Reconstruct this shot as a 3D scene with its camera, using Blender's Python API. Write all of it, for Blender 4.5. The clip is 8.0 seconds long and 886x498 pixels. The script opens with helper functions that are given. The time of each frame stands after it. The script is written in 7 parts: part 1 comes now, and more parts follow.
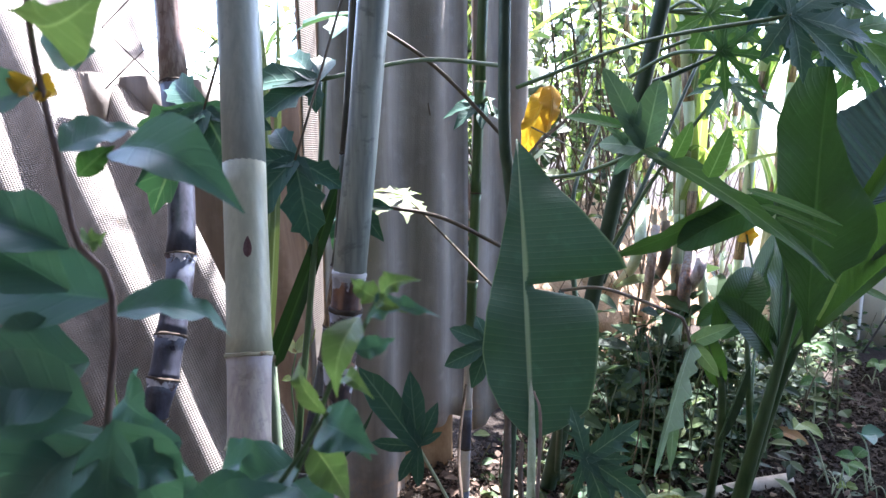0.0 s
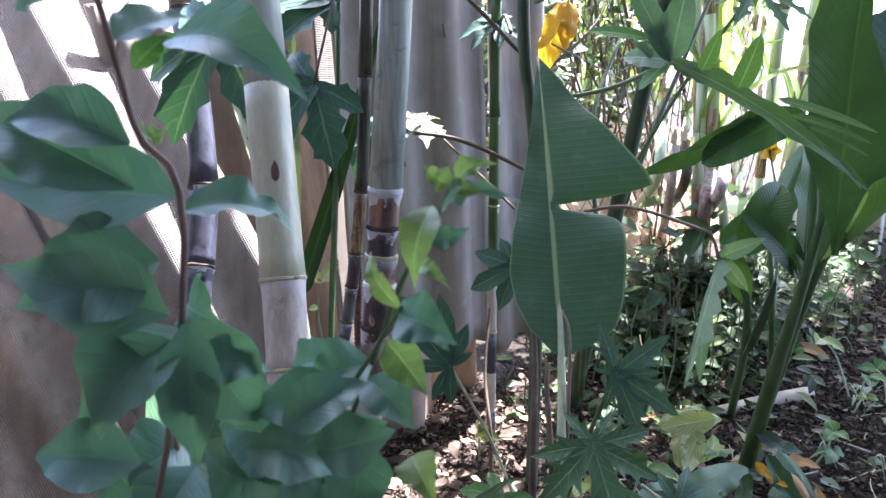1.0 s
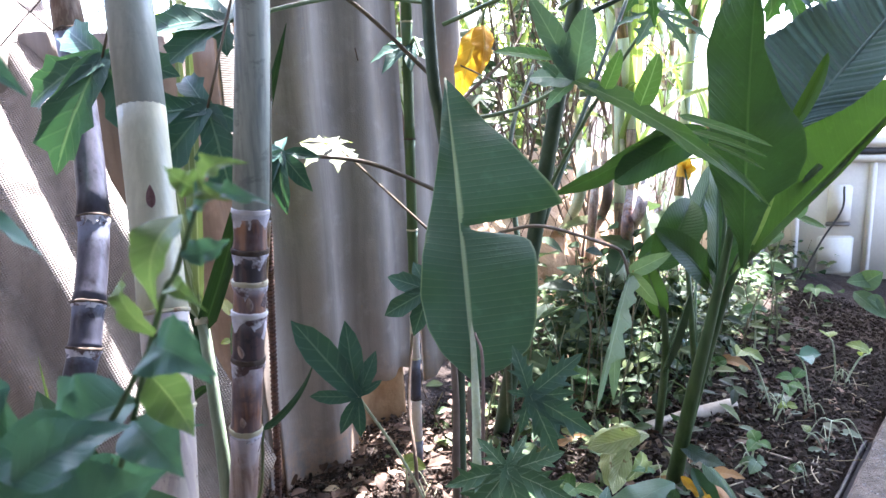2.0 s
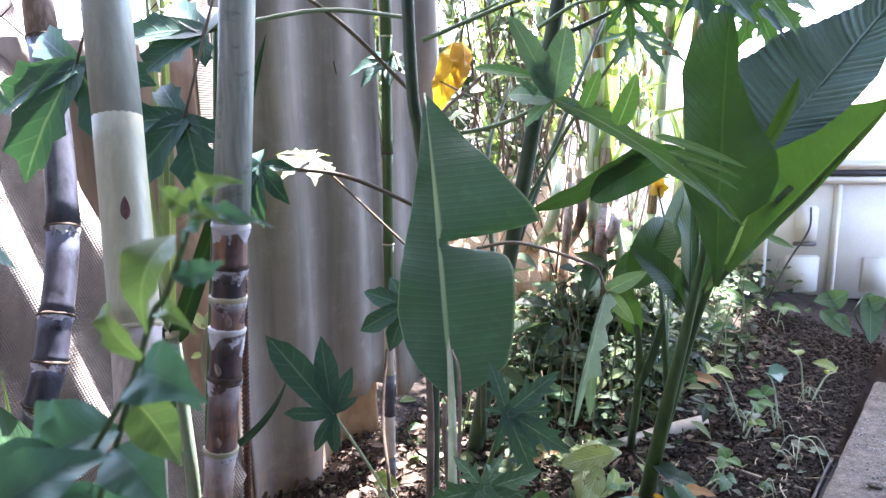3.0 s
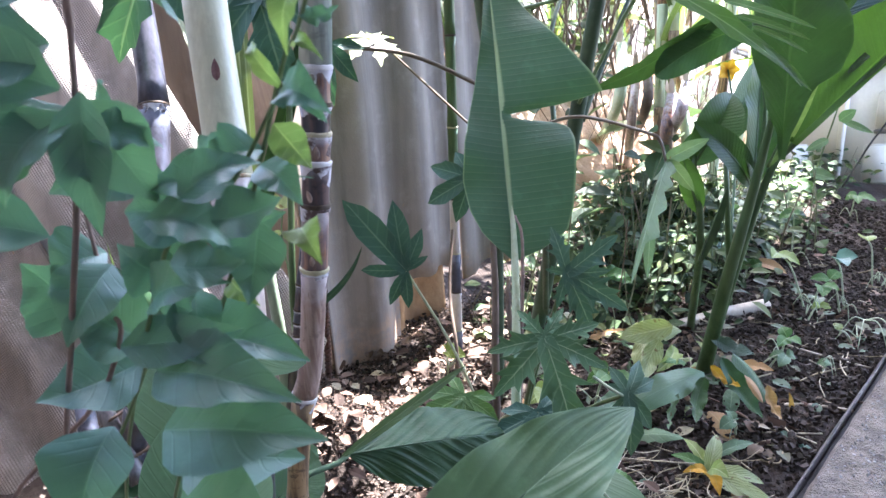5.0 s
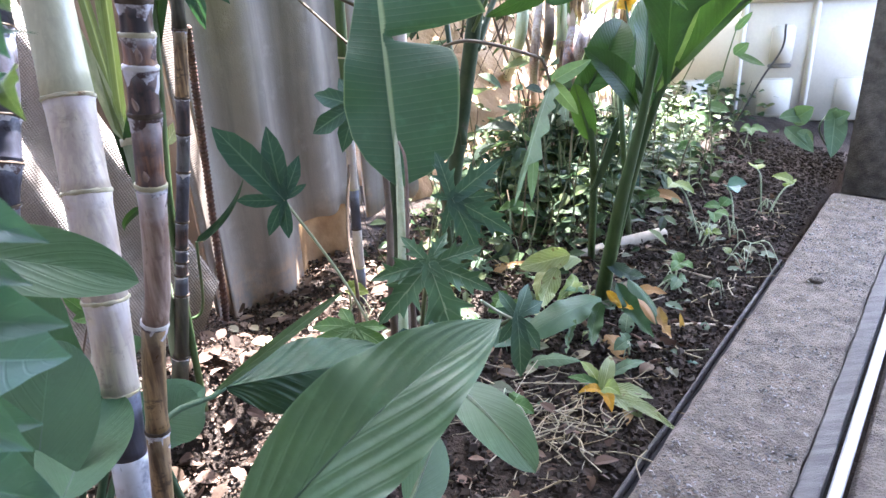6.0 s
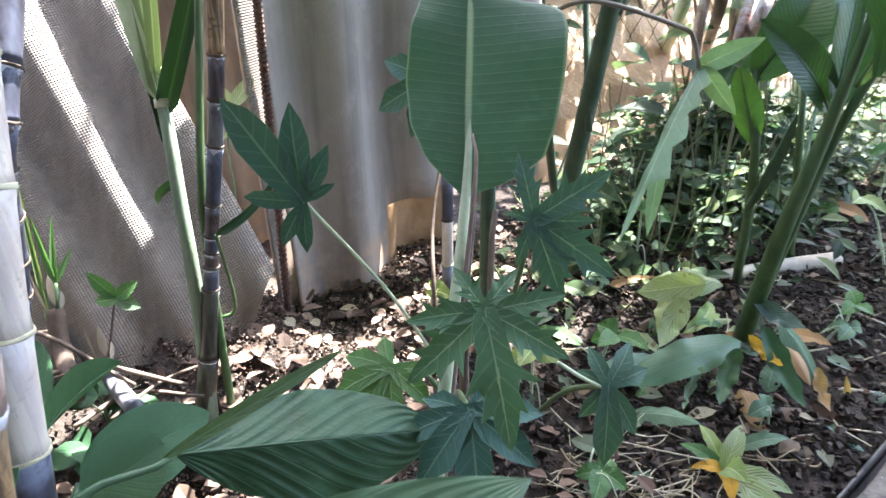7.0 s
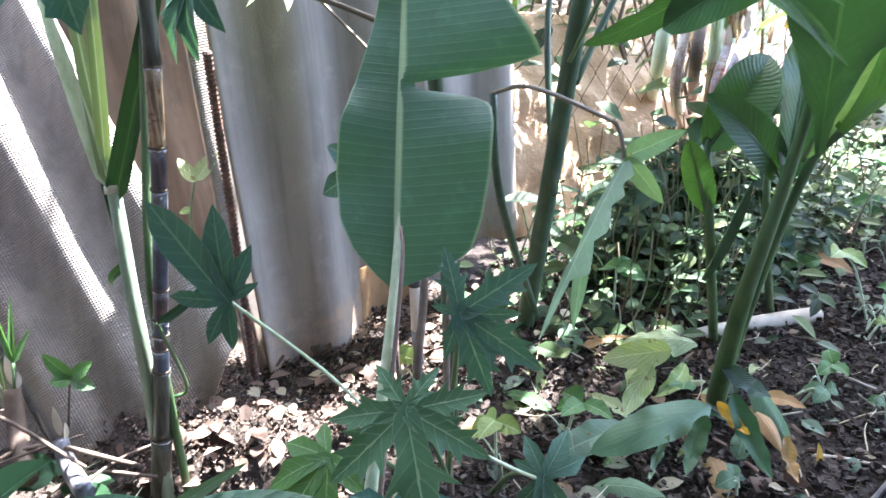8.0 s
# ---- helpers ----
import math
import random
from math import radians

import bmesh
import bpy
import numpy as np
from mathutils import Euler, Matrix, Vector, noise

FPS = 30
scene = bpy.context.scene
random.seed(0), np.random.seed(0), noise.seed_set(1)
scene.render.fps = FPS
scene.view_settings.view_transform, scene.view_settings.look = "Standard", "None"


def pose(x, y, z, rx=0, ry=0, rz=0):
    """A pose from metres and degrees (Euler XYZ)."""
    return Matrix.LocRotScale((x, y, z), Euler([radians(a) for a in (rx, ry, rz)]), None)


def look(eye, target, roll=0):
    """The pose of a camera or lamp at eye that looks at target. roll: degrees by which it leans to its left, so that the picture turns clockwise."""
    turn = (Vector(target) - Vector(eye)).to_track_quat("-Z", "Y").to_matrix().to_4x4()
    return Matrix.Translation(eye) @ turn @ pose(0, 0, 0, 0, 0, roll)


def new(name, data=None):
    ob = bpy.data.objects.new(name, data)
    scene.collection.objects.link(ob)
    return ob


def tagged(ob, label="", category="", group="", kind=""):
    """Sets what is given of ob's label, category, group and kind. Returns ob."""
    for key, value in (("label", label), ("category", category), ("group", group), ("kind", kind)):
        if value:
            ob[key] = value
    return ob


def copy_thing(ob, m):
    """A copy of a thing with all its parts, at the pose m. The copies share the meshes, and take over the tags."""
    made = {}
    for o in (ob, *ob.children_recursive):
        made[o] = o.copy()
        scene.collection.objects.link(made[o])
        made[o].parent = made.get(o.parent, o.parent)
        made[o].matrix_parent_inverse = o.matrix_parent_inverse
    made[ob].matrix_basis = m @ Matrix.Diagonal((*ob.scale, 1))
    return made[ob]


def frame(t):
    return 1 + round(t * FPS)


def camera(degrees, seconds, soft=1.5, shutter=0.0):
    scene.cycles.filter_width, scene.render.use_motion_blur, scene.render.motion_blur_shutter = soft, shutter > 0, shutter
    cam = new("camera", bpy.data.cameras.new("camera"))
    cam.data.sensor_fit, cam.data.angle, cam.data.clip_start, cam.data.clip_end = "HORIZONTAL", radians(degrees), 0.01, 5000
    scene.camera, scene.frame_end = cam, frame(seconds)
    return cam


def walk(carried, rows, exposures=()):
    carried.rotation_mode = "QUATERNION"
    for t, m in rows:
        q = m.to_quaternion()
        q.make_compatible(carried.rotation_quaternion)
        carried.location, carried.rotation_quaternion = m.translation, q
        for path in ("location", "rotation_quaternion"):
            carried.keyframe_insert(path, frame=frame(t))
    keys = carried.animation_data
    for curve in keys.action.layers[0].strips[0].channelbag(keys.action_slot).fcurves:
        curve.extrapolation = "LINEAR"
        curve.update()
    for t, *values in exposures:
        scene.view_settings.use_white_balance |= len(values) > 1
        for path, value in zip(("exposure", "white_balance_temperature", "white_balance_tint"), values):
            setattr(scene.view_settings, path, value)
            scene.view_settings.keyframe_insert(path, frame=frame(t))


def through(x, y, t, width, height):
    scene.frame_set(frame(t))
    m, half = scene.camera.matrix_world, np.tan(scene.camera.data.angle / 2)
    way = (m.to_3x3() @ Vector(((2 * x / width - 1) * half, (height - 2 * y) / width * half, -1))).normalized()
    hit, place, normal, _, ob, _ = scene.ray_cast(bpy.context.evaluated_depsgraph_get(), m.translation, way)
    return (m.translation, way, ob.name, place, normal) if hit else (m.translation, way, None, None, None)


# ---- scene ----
cam = camera(65.5, 8.0, shutter=0.15)
# a phone's small aperture, focused past the nearest leaves
cam.data.dof.use_dof, cam.data.dof.focus_distance, cam.data.dof.aperture_fstop = True, 1.0, 26.0
PATH = [
    (0, (0.047, -0.034, 0.872), (-0.016, 1.943, 0.578), 0.8),
    (0.3, (0.043, -0.036, 0.871), (-0.039, 1.938, 0.568), 0.4),
    (0.5, (0.036, -0.043, 0.868), (-0.122, 1.921, 0.527), -1.0),
    (0.7, (0.028, -0.037, 0.865), (-0.146, 1.915, 0.413), -1.8),
    (1, (0.029, -0.03, 0.858), (-0.069, 1.908, 0.372), -1.3),
    (1.5, (0.055, -0.009, 0.85), (0.042, 1.935, 0.378), -1.4),
    (2, (0.073, -0.007, 0.847), (0.147, 1.948, 0.432), -2.1),
    (3.3, (0.065, -0.001, 0.851), (0.225, 1.956, 0.474), -0.7),
    (3.5, (0.066, -0.006, 0.858), (0.193, 1.953, 0.475), -0.2),
    (4, (0.052, -0.008, 0.832), (0.132, 1.923, 0.318), 1.0),
    (4.2, (0.041, -0.009, 0.821), (0.032, 1.896, 0.212), 1.6),
    (5.3, (0.078, -0.074, 0.8), (0.075, 1.816, 0.149), -4.2),
    (5.5, (0.093, -0.074, 0.788), (0.169, 1.796, 0.084), -3.2),
    (6, (0.113, -0.059, 0.775), (0.282, 1.774, -0.006), -2.7),
    (6.5, (0.119, 0.012, 0.761), (0.168, 1.84, -0.047), -2.4),
    (7, (0.202, 0.191, 0.744), (-0.036, 1.976, -0.126), -1.3),
    (7.5, (0.252, 0.272, 0.765), (-0.259, 1.968, -0.164), -5.3),
    (7.8, (0.276, 0.243, 0.780), (-0.097, 2.012, -0.051), -2.3),
    (8, (0.286, 0.224, 0.798), (0.006, 2.042, 0.015), -2.5),
]
walk(cam, [(t, look(eye, target, roll)) for t, eye, target, roll in PATH], exposures=[(0, 3.40, 5700, 19), (0.9, 3.75, 5780, 21), (1.6, 4.09, 5850, 22), (3.5, 4.04, 5950, 22), (4.2, 4.08, 5950, 21), (5.4, 4.45, 5850, 20), (6.5, 4.42, 6100, 18), (7.2, 4.33, 5950, 12), (8, 4.50, 5700, 14)])

# ---------------------------------------------------------------- light
SUN_DIR = Vector((0.205, 0.430, 0.880)).normalized()
world = bpy.data.worlds.new("sky")
scene.world = world
world.use_nodes = True
wn, wl = world.node_tree.nodes, world.node_tree.links
sky = wn.new("ShaderNodeTexSky")
sky.sky_type = 'NISHITA'
sky.sun_disc = False
sky.sun_elevation = math.asin(SUN_DIR.z)
sky.sun_rotation = math.atan2(SUN_DIR.x, SUN_DIR.y)
sky.air_density, sky.dust_density = 1.0, 2.5
wl.new(sky.outputs["Color"], wn["Background"].inputs["Color"])
wn["Background"].inputs["Strength"].default_value = 0.15
sun_data = bpy.data.lights.new("sun", "SUN")
sun_data.energy, sun_data.angle, sun_data.color = 4.5, radians(0.6), (1.0, 0.95, 0.86)
sun = new("sun", sun_data)
sun.matrix_world = look(SUN_DIR * 20, (0, 0, 0))


# ---------------------------------------------------------------- materials
class Nodes:
    """A small hand for building node trees."""

    def __init__(self, name):
        self.m = bpy.data.materials.new(name)
        self.m.use_nodes = True
        self.t = self.m.node_tree
        self.t.nodes.clear()
        self.out = self.t.nodes.new("ShaderNodeOutputMaterial")

    def n(self, kind, **sets):
        node = self.t.nodes.new("ShaderNode" + kind)
        for k, v in sets.items():
            if k in node.inputs:
                node.inputs[k].default_value = v
        return node

    def link(self, a, b):
        self.t.links.new(a, b)

    def math(self, op, a, b=None):
        node = self.t.nodes.new("ShaderNodeMath")
        node.operation = op
        for i, x in enumerate((a, b)):
            if x is None:
                continue
            if isinstance(x, (int, float)):
                node.inputs[i].default_value = x
            else:
                self.link(x, node.inputs[i])
        return node.outputs[0]

    def ramp01(self, x, lo, hi):
        node = self.t.nodes.new("ShaderNodeMapRange")
        node.interpolation_type = 'SMOOTHSTEP'
        node.inputs[1].default_value, node.inputs[2].default_value = lo, hi
        self.link(x, node.inputs[0])
        return node.outputs[0]

    def mix(self, f, a, b, blend='MIX'):
        node = self.t.nodes.new("ShaderNodeMix")
        node.data_type, node.blend_type = 'RGBA', blend
        for sock, x in ((node.inputs[0], f), (node.inputs[6], a), (node.inputs[7], b)):
            if isinstance(x, (int, float)):
                sock.default_value = x
            elif isinstance(x, tuple):
                sock.default_value = (*x, 1)
            else:
                self.link(x, sock)
        return node.outputs[2]

    def noise(self, scale, detail=3.0, rough=0.55, stretch=None, coord="Object"):
        tc = self.t.nodes.new("ShaderNodeTexCoord")
        src = tc.outputs[coord]
        if stretch:
            mp = self.t.nodes.new("ShaderNodeMapping")
            mp.inputs["Scale"].default_value = stretch
            self.link(src, mp.inputs[0])
            src = mp.outputs[0]
        node = self.n("TexNoise", Scale=scale, Detail=detail, Roughness=rough)
        self.link(src, node.inputs["Vector"])
        return node.outputs["Fac"]

    def uv(self):
        node = self.t.nodes.new("ShaderNodeUVMap")
        sep = self.t.nodes.new("ShaderNodeSeparateXYZ")
        self.link(node.outputs[0], sep.inputs[0])
        return sep.outputs[0], sep.outputs[1]

    def bump(self, h, strength, dist=0.002, normal=None):
        node = self.n("Bump", Strength=strength, Distance=dist)
        self.link(h, node.inputs["Height"])
        if normal is not None:
            self.link(normal, node.inputs["Normal"])
        return node.outputs[0]

    def rand(self):
        return self.t.nodes.new("ShaderNodeObjectInfo").outputs["Random"]

    def done(self, colour, rough, normal=None, metal=0.0, spec=0.5, translucent=0.0, through_colour=None):
        p = self.n("BsdfPrincipled", Metallic=metal)
        p.inputs["Specular IOR Level"].default_value = spec
        for sock, x in ((p.inputs["Base Color"], colour), (p.inputs["Roughness"], rough)):
            if isinstance(x, tuple):
                sock.default_value = (*x, 1)
            elif isinstance(x, (int, float)):
                sock.default_value = x
            else:
                self.link(x, sock)
        if normal is not None:
            self.link(normal, p.inputs["Normal"])
        shader = p.outputs[0]
        if translucent:
            tr = self.n("BsdfTranslucent")
            if isinstance(through_colour, tuple):
                tr.inputs[0].default_value = (*through_colour, 1)
            else:
                self.link(through_colour if through_colour is not None else colour, tr.inputs[0])
            if normal is not None:
                self.link(normal, tr.inputs["Normal"])
            ms = self.n("MixShader", Fac=translucent)
            self.link(shader, ms.inputs[1])
            self.link(tr.outputs[0], ms.inputs[2])
            shader = ms.outputs[0]
        self.link(shader, self.out.inputs[0])
        return self.m


def leaf_material(name, colour, vein, freq=9.0, skew=1.0, gloss=0.36, through=0.32, vein_strength=0.5, spots=0.0, rib=0.05, bump=0.5, spec=0.32, pleat=0.0):
    """A leaf blade: pale midrib, side veins that run forward, blotchy green, holes of light through it."""
    k = Nodes(name)
    u, v = k.uv()
    av = k.math('ABSOLUTE', v)
    ribm = k.math('SUBTRACT', 1.0, k.ramp01(av, rib * 0.5, rib * 1.5))
    wave = k.math('SINE', k.math('MULTIPLY', k.math('SUBTRACT', k.math('MULTIPLY', u, freq), k.math('MULTIPLY', av, skew)), 6.2832))
    line = k.ramp01(wave, 0.80, 1.0)
    big, fine = k.noise(14.0, 3), k.noise(160.0, 4)
    tone = k.mix(big, tuple(c * 0.72 for c in colour), tuple(min(1, c * 1.32) for c in colour))
    tone = k.mix(k.math('MULTIPLY', k.rand(), 0.20), tone, (colour[0] * 1.7, colour[1] * 1.2, colour[2] * 0.8))
    tone = k.mix(k.math('MULTIPLY', fine, 0.25), tone, tuple(c * 0.55 for c in colour))
    tone = k.mix(k.math('MULTIPLY', line, vein_strength), tone, vein)
    tone = k.mix(k.math('MULTIPLY', ribm, 0.85), tone, vein)
    edge = k.ramp01(av, 0.955, 0.995)
    tone = k.mix(k.math('MULTIPLY', edge, 0.55), tone, vein)
    blotch = k.ramp01(k.noise(38.0, 4, 0.65), 0.55, 0.72)
    tone = k.mix(k.math('MULTIPLY', blotch, 0.22), tone, tuple(min(1, c * 1.8) for c in colour))
    if spots:
        sp = k.ramp01(k.noise(55.0, 3, 0.6), 0.72 - spots, 0.76 - spots)
        tone = k.mix(k.math('MULTIPLY', sp, 0.8), tone, (0.16, 0.10, 0.045))
    height = k.math('ADD', k.math('MULTIPLY', line, -0.45), k.math('ADD', k.math('MULTIPLY', ribm, -1.5), k.math('MULTIPLY', fine, 0.6)))
    if pleat:
        height = k.math('ADD', height, k.math('MULTIPLY', wave, pleat))
    nrm = k.bump(height, bump, 0.0015)
    rough = k.math('ADD', k.math('MULTIPLY', fine, 0.18), gloss)
    lit = k.mix(1.0, tone, (1.6, 1.75, 0.75), 'MULTIPLY')
    return k.done(tone, rough, nrm, spec=spec, translucent=through, through_colour=lit)


def cane_material(name, body, dark, bloom, bloom_amount, streak=0.5):
    """A cane's skin: v runs from 0 at the lower node to 1 at the upper one; wax lies thick under the upper node."""
    k = Nodes(name)
    u, v = k.uv()
    streaks = k.noise(26.0, 4, 0.6, (6.0, 6.0, 0.5))
    blot = k.noise(40.0, 4, 0.65)
    tone = k.mix(k.ramp01(streaks, 0.40, 0.62), dark, body)
    patch = k.ramp01(k.noise(55.0, 5, 0.7, (1.0, 1.0, 1.6)), 0.56, 0.64)
    tone = k.mix(k.math('MULTIPLY', patch, streak), tone, tuple(c * 0.6 for c in dark))
    top = k.ramp01(k.math('ADD', v, k.math('MULTIPLY', k.math('SUBTRACT', blot, 0.5), 0.5)), 0.60, 0.92)
    wax = k.math('MULTIPLY', k.math('ADD', k.math('MULTIPLY', top, 0.80), 0.20), k.ramp01(blot, 0.28, 0.55))
    tone = k.mix(k.math('MULTIPLY', wax, bloom_amount), tone, bloom)
    scr = k.ramp01(k.noise(70.0, 3, 0.7, (5.0, 5.0, 0.7)), 0.64, 0.72)
    tone = k.mix(k.math('MULTIPLY', scr, streak), tone, tuple(c * 0.35 for c in dark))
    nrm = k.bump(k.math('ADD', streaks, k.math('MULTIPLY', blot, 0.5)), 0.25, 0.001)
    rough = k.math('ADD', 0.27, k.math('MULTIPLY', wax, 0.35))
    return k.done(tone, rough, nrm, spec=0.45)


def plain_material(name, a, b, scale=12.0, rough=0.7, bump=0.4, dist=0.002, fine=90.0, metal=0.0, stretch=None, spec=0.4, dirt=None, dirt_at=0.6):
    k = Nodes(name)
    big, small = k.noise(scale, 5, 0.6, stretch), k.noise(fine, 4, 0.6, stretch)
    tone = k.mix(k.ramp01(big, 0.3, 0.7), a, b)
    tone = k.mix(k.math('MULTIPLY', small, 0.35), tone, tuple(c * 0.5 for c in a))
    if dirt:
        tone = k.mix(k.ramp01(k.noise(scale * 0.6, 6, 0.7), dirt_at, dirt_at + 0.12), tone, dirt)
    nrm = k.bump(k.math('ADD', k.math('MULTIPLY', big, 0.5), small), bump, dist)
    return k.done(tone, k.math('ADD', rough - 0.08, k.math('MULTIPLY', small, 0.16)), nrm, metal=metal, spec=spec)


def random_material(name, tones, rough=0.8, island=False, through=0.0, spec=0.3):
    """Loose matter whose pieces each take one of several tones."""
    k = Nodes(name)
    if island:
        r = k.t.nodes.new("ShaderNodeNewGeometry").outputs["Random Per Island"]
    else:
        r = k.rand()
    ramp = k.t.nodes.new("ShaderNodeValToRGB")
    e = ramp.color_ramp.elements
    while len(e) < len(tones):
        e.new(0.5)
    for i, c in enumerate(tones):
        e[i].position, e[i].color = i / (len(tones) - 1), (*c, 1)
    k.link(r, ramp.inputs[0])
    grain = k.noise(120.0, 4)
    tone = k.mix(k.math('MULTIPLY', grain, 0.5), ramp.outputs[0], (0.03, 0.022, 0.015))
    return k.done(tone, rough, k.bump(grain, 0.4, 0.001), spec=spec, translucent=through)


M_BANANA = leaf_material("banana_leaf", (0.046, 0.108, 0.076), (0.27, 0.35, 0.24), 46, 0.4, 0.42, 0.26, 0.08, rib=0.04, bump=0.35, pleat=0.18)
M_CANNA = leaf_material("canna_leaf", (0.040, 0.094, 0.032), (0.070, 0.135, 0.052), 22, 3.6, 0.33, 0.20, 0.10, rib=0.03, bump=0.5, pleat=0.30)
M_CANNA_BLUE = leaf_material("canna_leaf_waxy", (0.082, 0.142, 0.132), (0.15, 0.215, 0.195), 30, 3.2, 0.42, 0.08, 0.10, rib=0.022, bump=0.8, pleat=1.2)
# canna leaf again, light from behind put into a brighter, yellower green
M_CANNA_LIT = leaf_material("canna_leaf_backlit", (0.060, 0.128, 0.030), (0.09, 0.17, 0.05), 26, 3.6, 0.35, 0.36, 0.12, rib=0.03, bump=0.5, pleat=0.35, spec=0.4)
M_GINGER = leaf_material("ginger_leaf", (0.066, 0.138, 0.074), (0.115, 0.20, 0.12), 6, 3.6, 0.38, 0.26, 0.03, rib=0.012, bump=0.25, pleat=0.22, spec=0.38)
M_GINGER_RIPPLED = leaf_material("rippled_ginger_leaf", (0.040, 0.094, 0.054), (0.075, 0.145, 0.085), 9, 3.8, 0.40, 0.24, 0.04, rib=0.012, bump=0.4, pleat=0.9, spec=0.28)
# ginger leaf darkened: the shade at the canes' foot is put into its green
M_GINGER_SHADED = leaf_material("shaded_ginger_leaf", (0.036, 0.088, 0.042), (0.05, 0.11, 0.055), 10, 4.0, 0.46, 0.18, 0.05, rib=0.016, bump=0.35, pleat=0.16, spec=0.18)
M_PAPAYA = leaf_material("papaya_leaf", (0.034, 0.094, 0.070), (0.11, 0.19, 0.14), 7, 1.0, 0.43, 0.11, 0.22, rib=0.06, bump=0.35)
M_PAPAYA_BLUE = leaf_material("papaya_leaf_pale", (0.105, 0.190, 0.140), (0.22, 0.33, 0.24), 7, 1.0, 0.45, 0.30, 0.15, rib=0.05, bump=0.3, spots=0.02)
# papaya leaf whose backlight is put into this stronger, yellower green
M_PAPAYA_LIT = leaf_material("papaya_leaf_backlit", (0.080, 0.165, 0.055), (0.20, 0.30, 0.16), 7, 1.0, 0.43, 0.36, 0.15, rib=0.06, bump=0.35, spec=0.4)
M_PAPAYA_MID = leaf_material("papaya_leaf_mid", (0.058, 0.132, 0.098), (0.20, 0.30, 0.22), 7, 1.0, 0.45, 0.16, 0.18, rib=0.045, bump=0.35, spec=0.4)
M_PAPAYA_FRESH = leaf_material("papaya_leaf_fresh", (0.062, 0.150, 0.082), (0.26, 0.36, 0.24), 7, 1.0, 0.42, 0.14, 0.20, rib=0.045, bump=0.35, spec=0.45)
M_LIMP = leaf_material("limp_papaya_leaf", (0.135, 0.215, 0.140), (0.24, 0.33, 0.23), 7, 1.0, 0.5, 0.30, 0.15, rib=0.05, bump=0.4, spots=0.03)
M_VINE = leaf_material("vine_leaf", (0.085, 0.150, 0.085), (0.16, 0.24, 0.15), 6, 0.9, 0.5, 0.22, 0.2, rib=0.05)
M_SHRUB = leaf_material("shrub_leaf", (0.082, 0.180, 0.158), (0.11, 0.22, 0.19), 7, 1.5, 0.40, 0.26, 0.10, rib=0.03, bump=0.3, spec=0.5)
M_YOUNG = leaf_material("young_leaf", (0.145, 0.220, 0.100), (0.27, 0.34, 0.18), 6, 0.9, 0.42, 0.36, 0.2, rib=0.05, bump=0.3)
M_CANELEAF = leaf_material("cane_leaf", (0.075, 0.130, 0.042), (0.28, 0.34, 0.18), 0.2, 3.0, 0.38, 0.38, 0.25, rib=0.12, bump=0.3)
# one cane blade twice: shade put into the dark green, sun into the pale
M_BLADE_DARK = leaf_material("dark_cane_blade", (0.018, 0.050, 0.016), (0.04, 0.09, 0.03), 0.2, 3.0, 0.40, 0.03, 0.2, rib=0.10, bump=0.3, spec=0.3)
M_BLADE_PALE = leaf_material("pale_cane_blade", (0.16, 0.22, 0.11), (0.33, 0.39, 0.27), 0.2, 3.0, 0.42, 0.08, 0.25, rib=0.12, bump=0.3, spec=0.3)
# strong sun on the thicket's leaves is put into this paler green
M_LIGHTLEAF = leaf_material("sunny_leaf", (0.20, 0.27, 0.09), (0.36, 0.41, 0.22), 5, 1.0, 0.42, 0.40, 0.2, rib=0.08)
M_WEED = leaf_material("weed_leaf", (0.065, 0.150, 0.050), (0.16, 0.26, 0.12), 6, 0.9, 0.45, 0.34, 0.2, rib=0.06)
M_YELLOW = leaf_material("yellow_leaf", (0.50, 0.29, 0.03), (0.56, 0.37, 0.08), 7, 1.0, 0.5, 0.26, 0.25, rib=0.05, spots=0.05)
M_DRYLEAF = leaf_material("dry_leaf", (0.30, 0.19, 0.09), (0.38, 0.27, 0.15), 12, 1.0, 0.6, 0.25, 0.3, spots=0.04)
M_PALELEAF = leaf_material("pale_fallen_leaf", (0.27, 0.33, 0.17), (0.50, 0.52, 0.36), 9, 3.5, 0.42, 0.32, 0.3, rib=0.03, bump=0.6, pleat=0.45, spots=0.10)
M_PETIOLE = plain_material("petiole", (0.085, 0.14, 0.055), (0.13, 0.19, 0.08), 30, 0.45, 0.2)
M_PETIOLE_BROWN = plain_material("petiole_brown", (0.10, 0.075, 0.05), (0.15, 0.12, 0.075), 30, 0.5, 0.2)
M_TRUNK = plain_material("green_trunk", (0.030, 0.060, 0.032), (0.060, 0.095, 0.050), 24, 0.5, 0.5, dirt=(0.10, 0.095, 0.08))
M_TWIG = plain_material("twig_bark", (0.17, 0.115, 0.095), (0.24, 0.17, 0.14), 60, 0.6, 0.5)
M_BARK = plain_material("brown_bark", (0.085, 0.060, 0.045), (0.15, 0.11, 0.08), 30, 0.8, 0.8)
M_SCAR = plain_material("bud_scar", (0.16, 0.085, 0.095), (0.30, 0.19, 0.18), 160, 0.7, 0.5)
M_STALK = plain_material("canna_stalk", (0.045, 0.092, 0.030), (0.095, 0.155, 0.058), 14, 0.4, 0.3, stretch=(5, 5, 0.6))
M_STALK_BLUE = plain_material("waxy_stalk", (0.12, 0.19, 0.16), (0.18, 0.25, 0.21), 14, 0.5, 0.3)
M_STALK_DEEP = plain_material("deep_green_stalk", (0.040, 0.088, 0.045), (0.060, 0.115, 0.060), 14, 0.5, 0.3, spec=0.25)
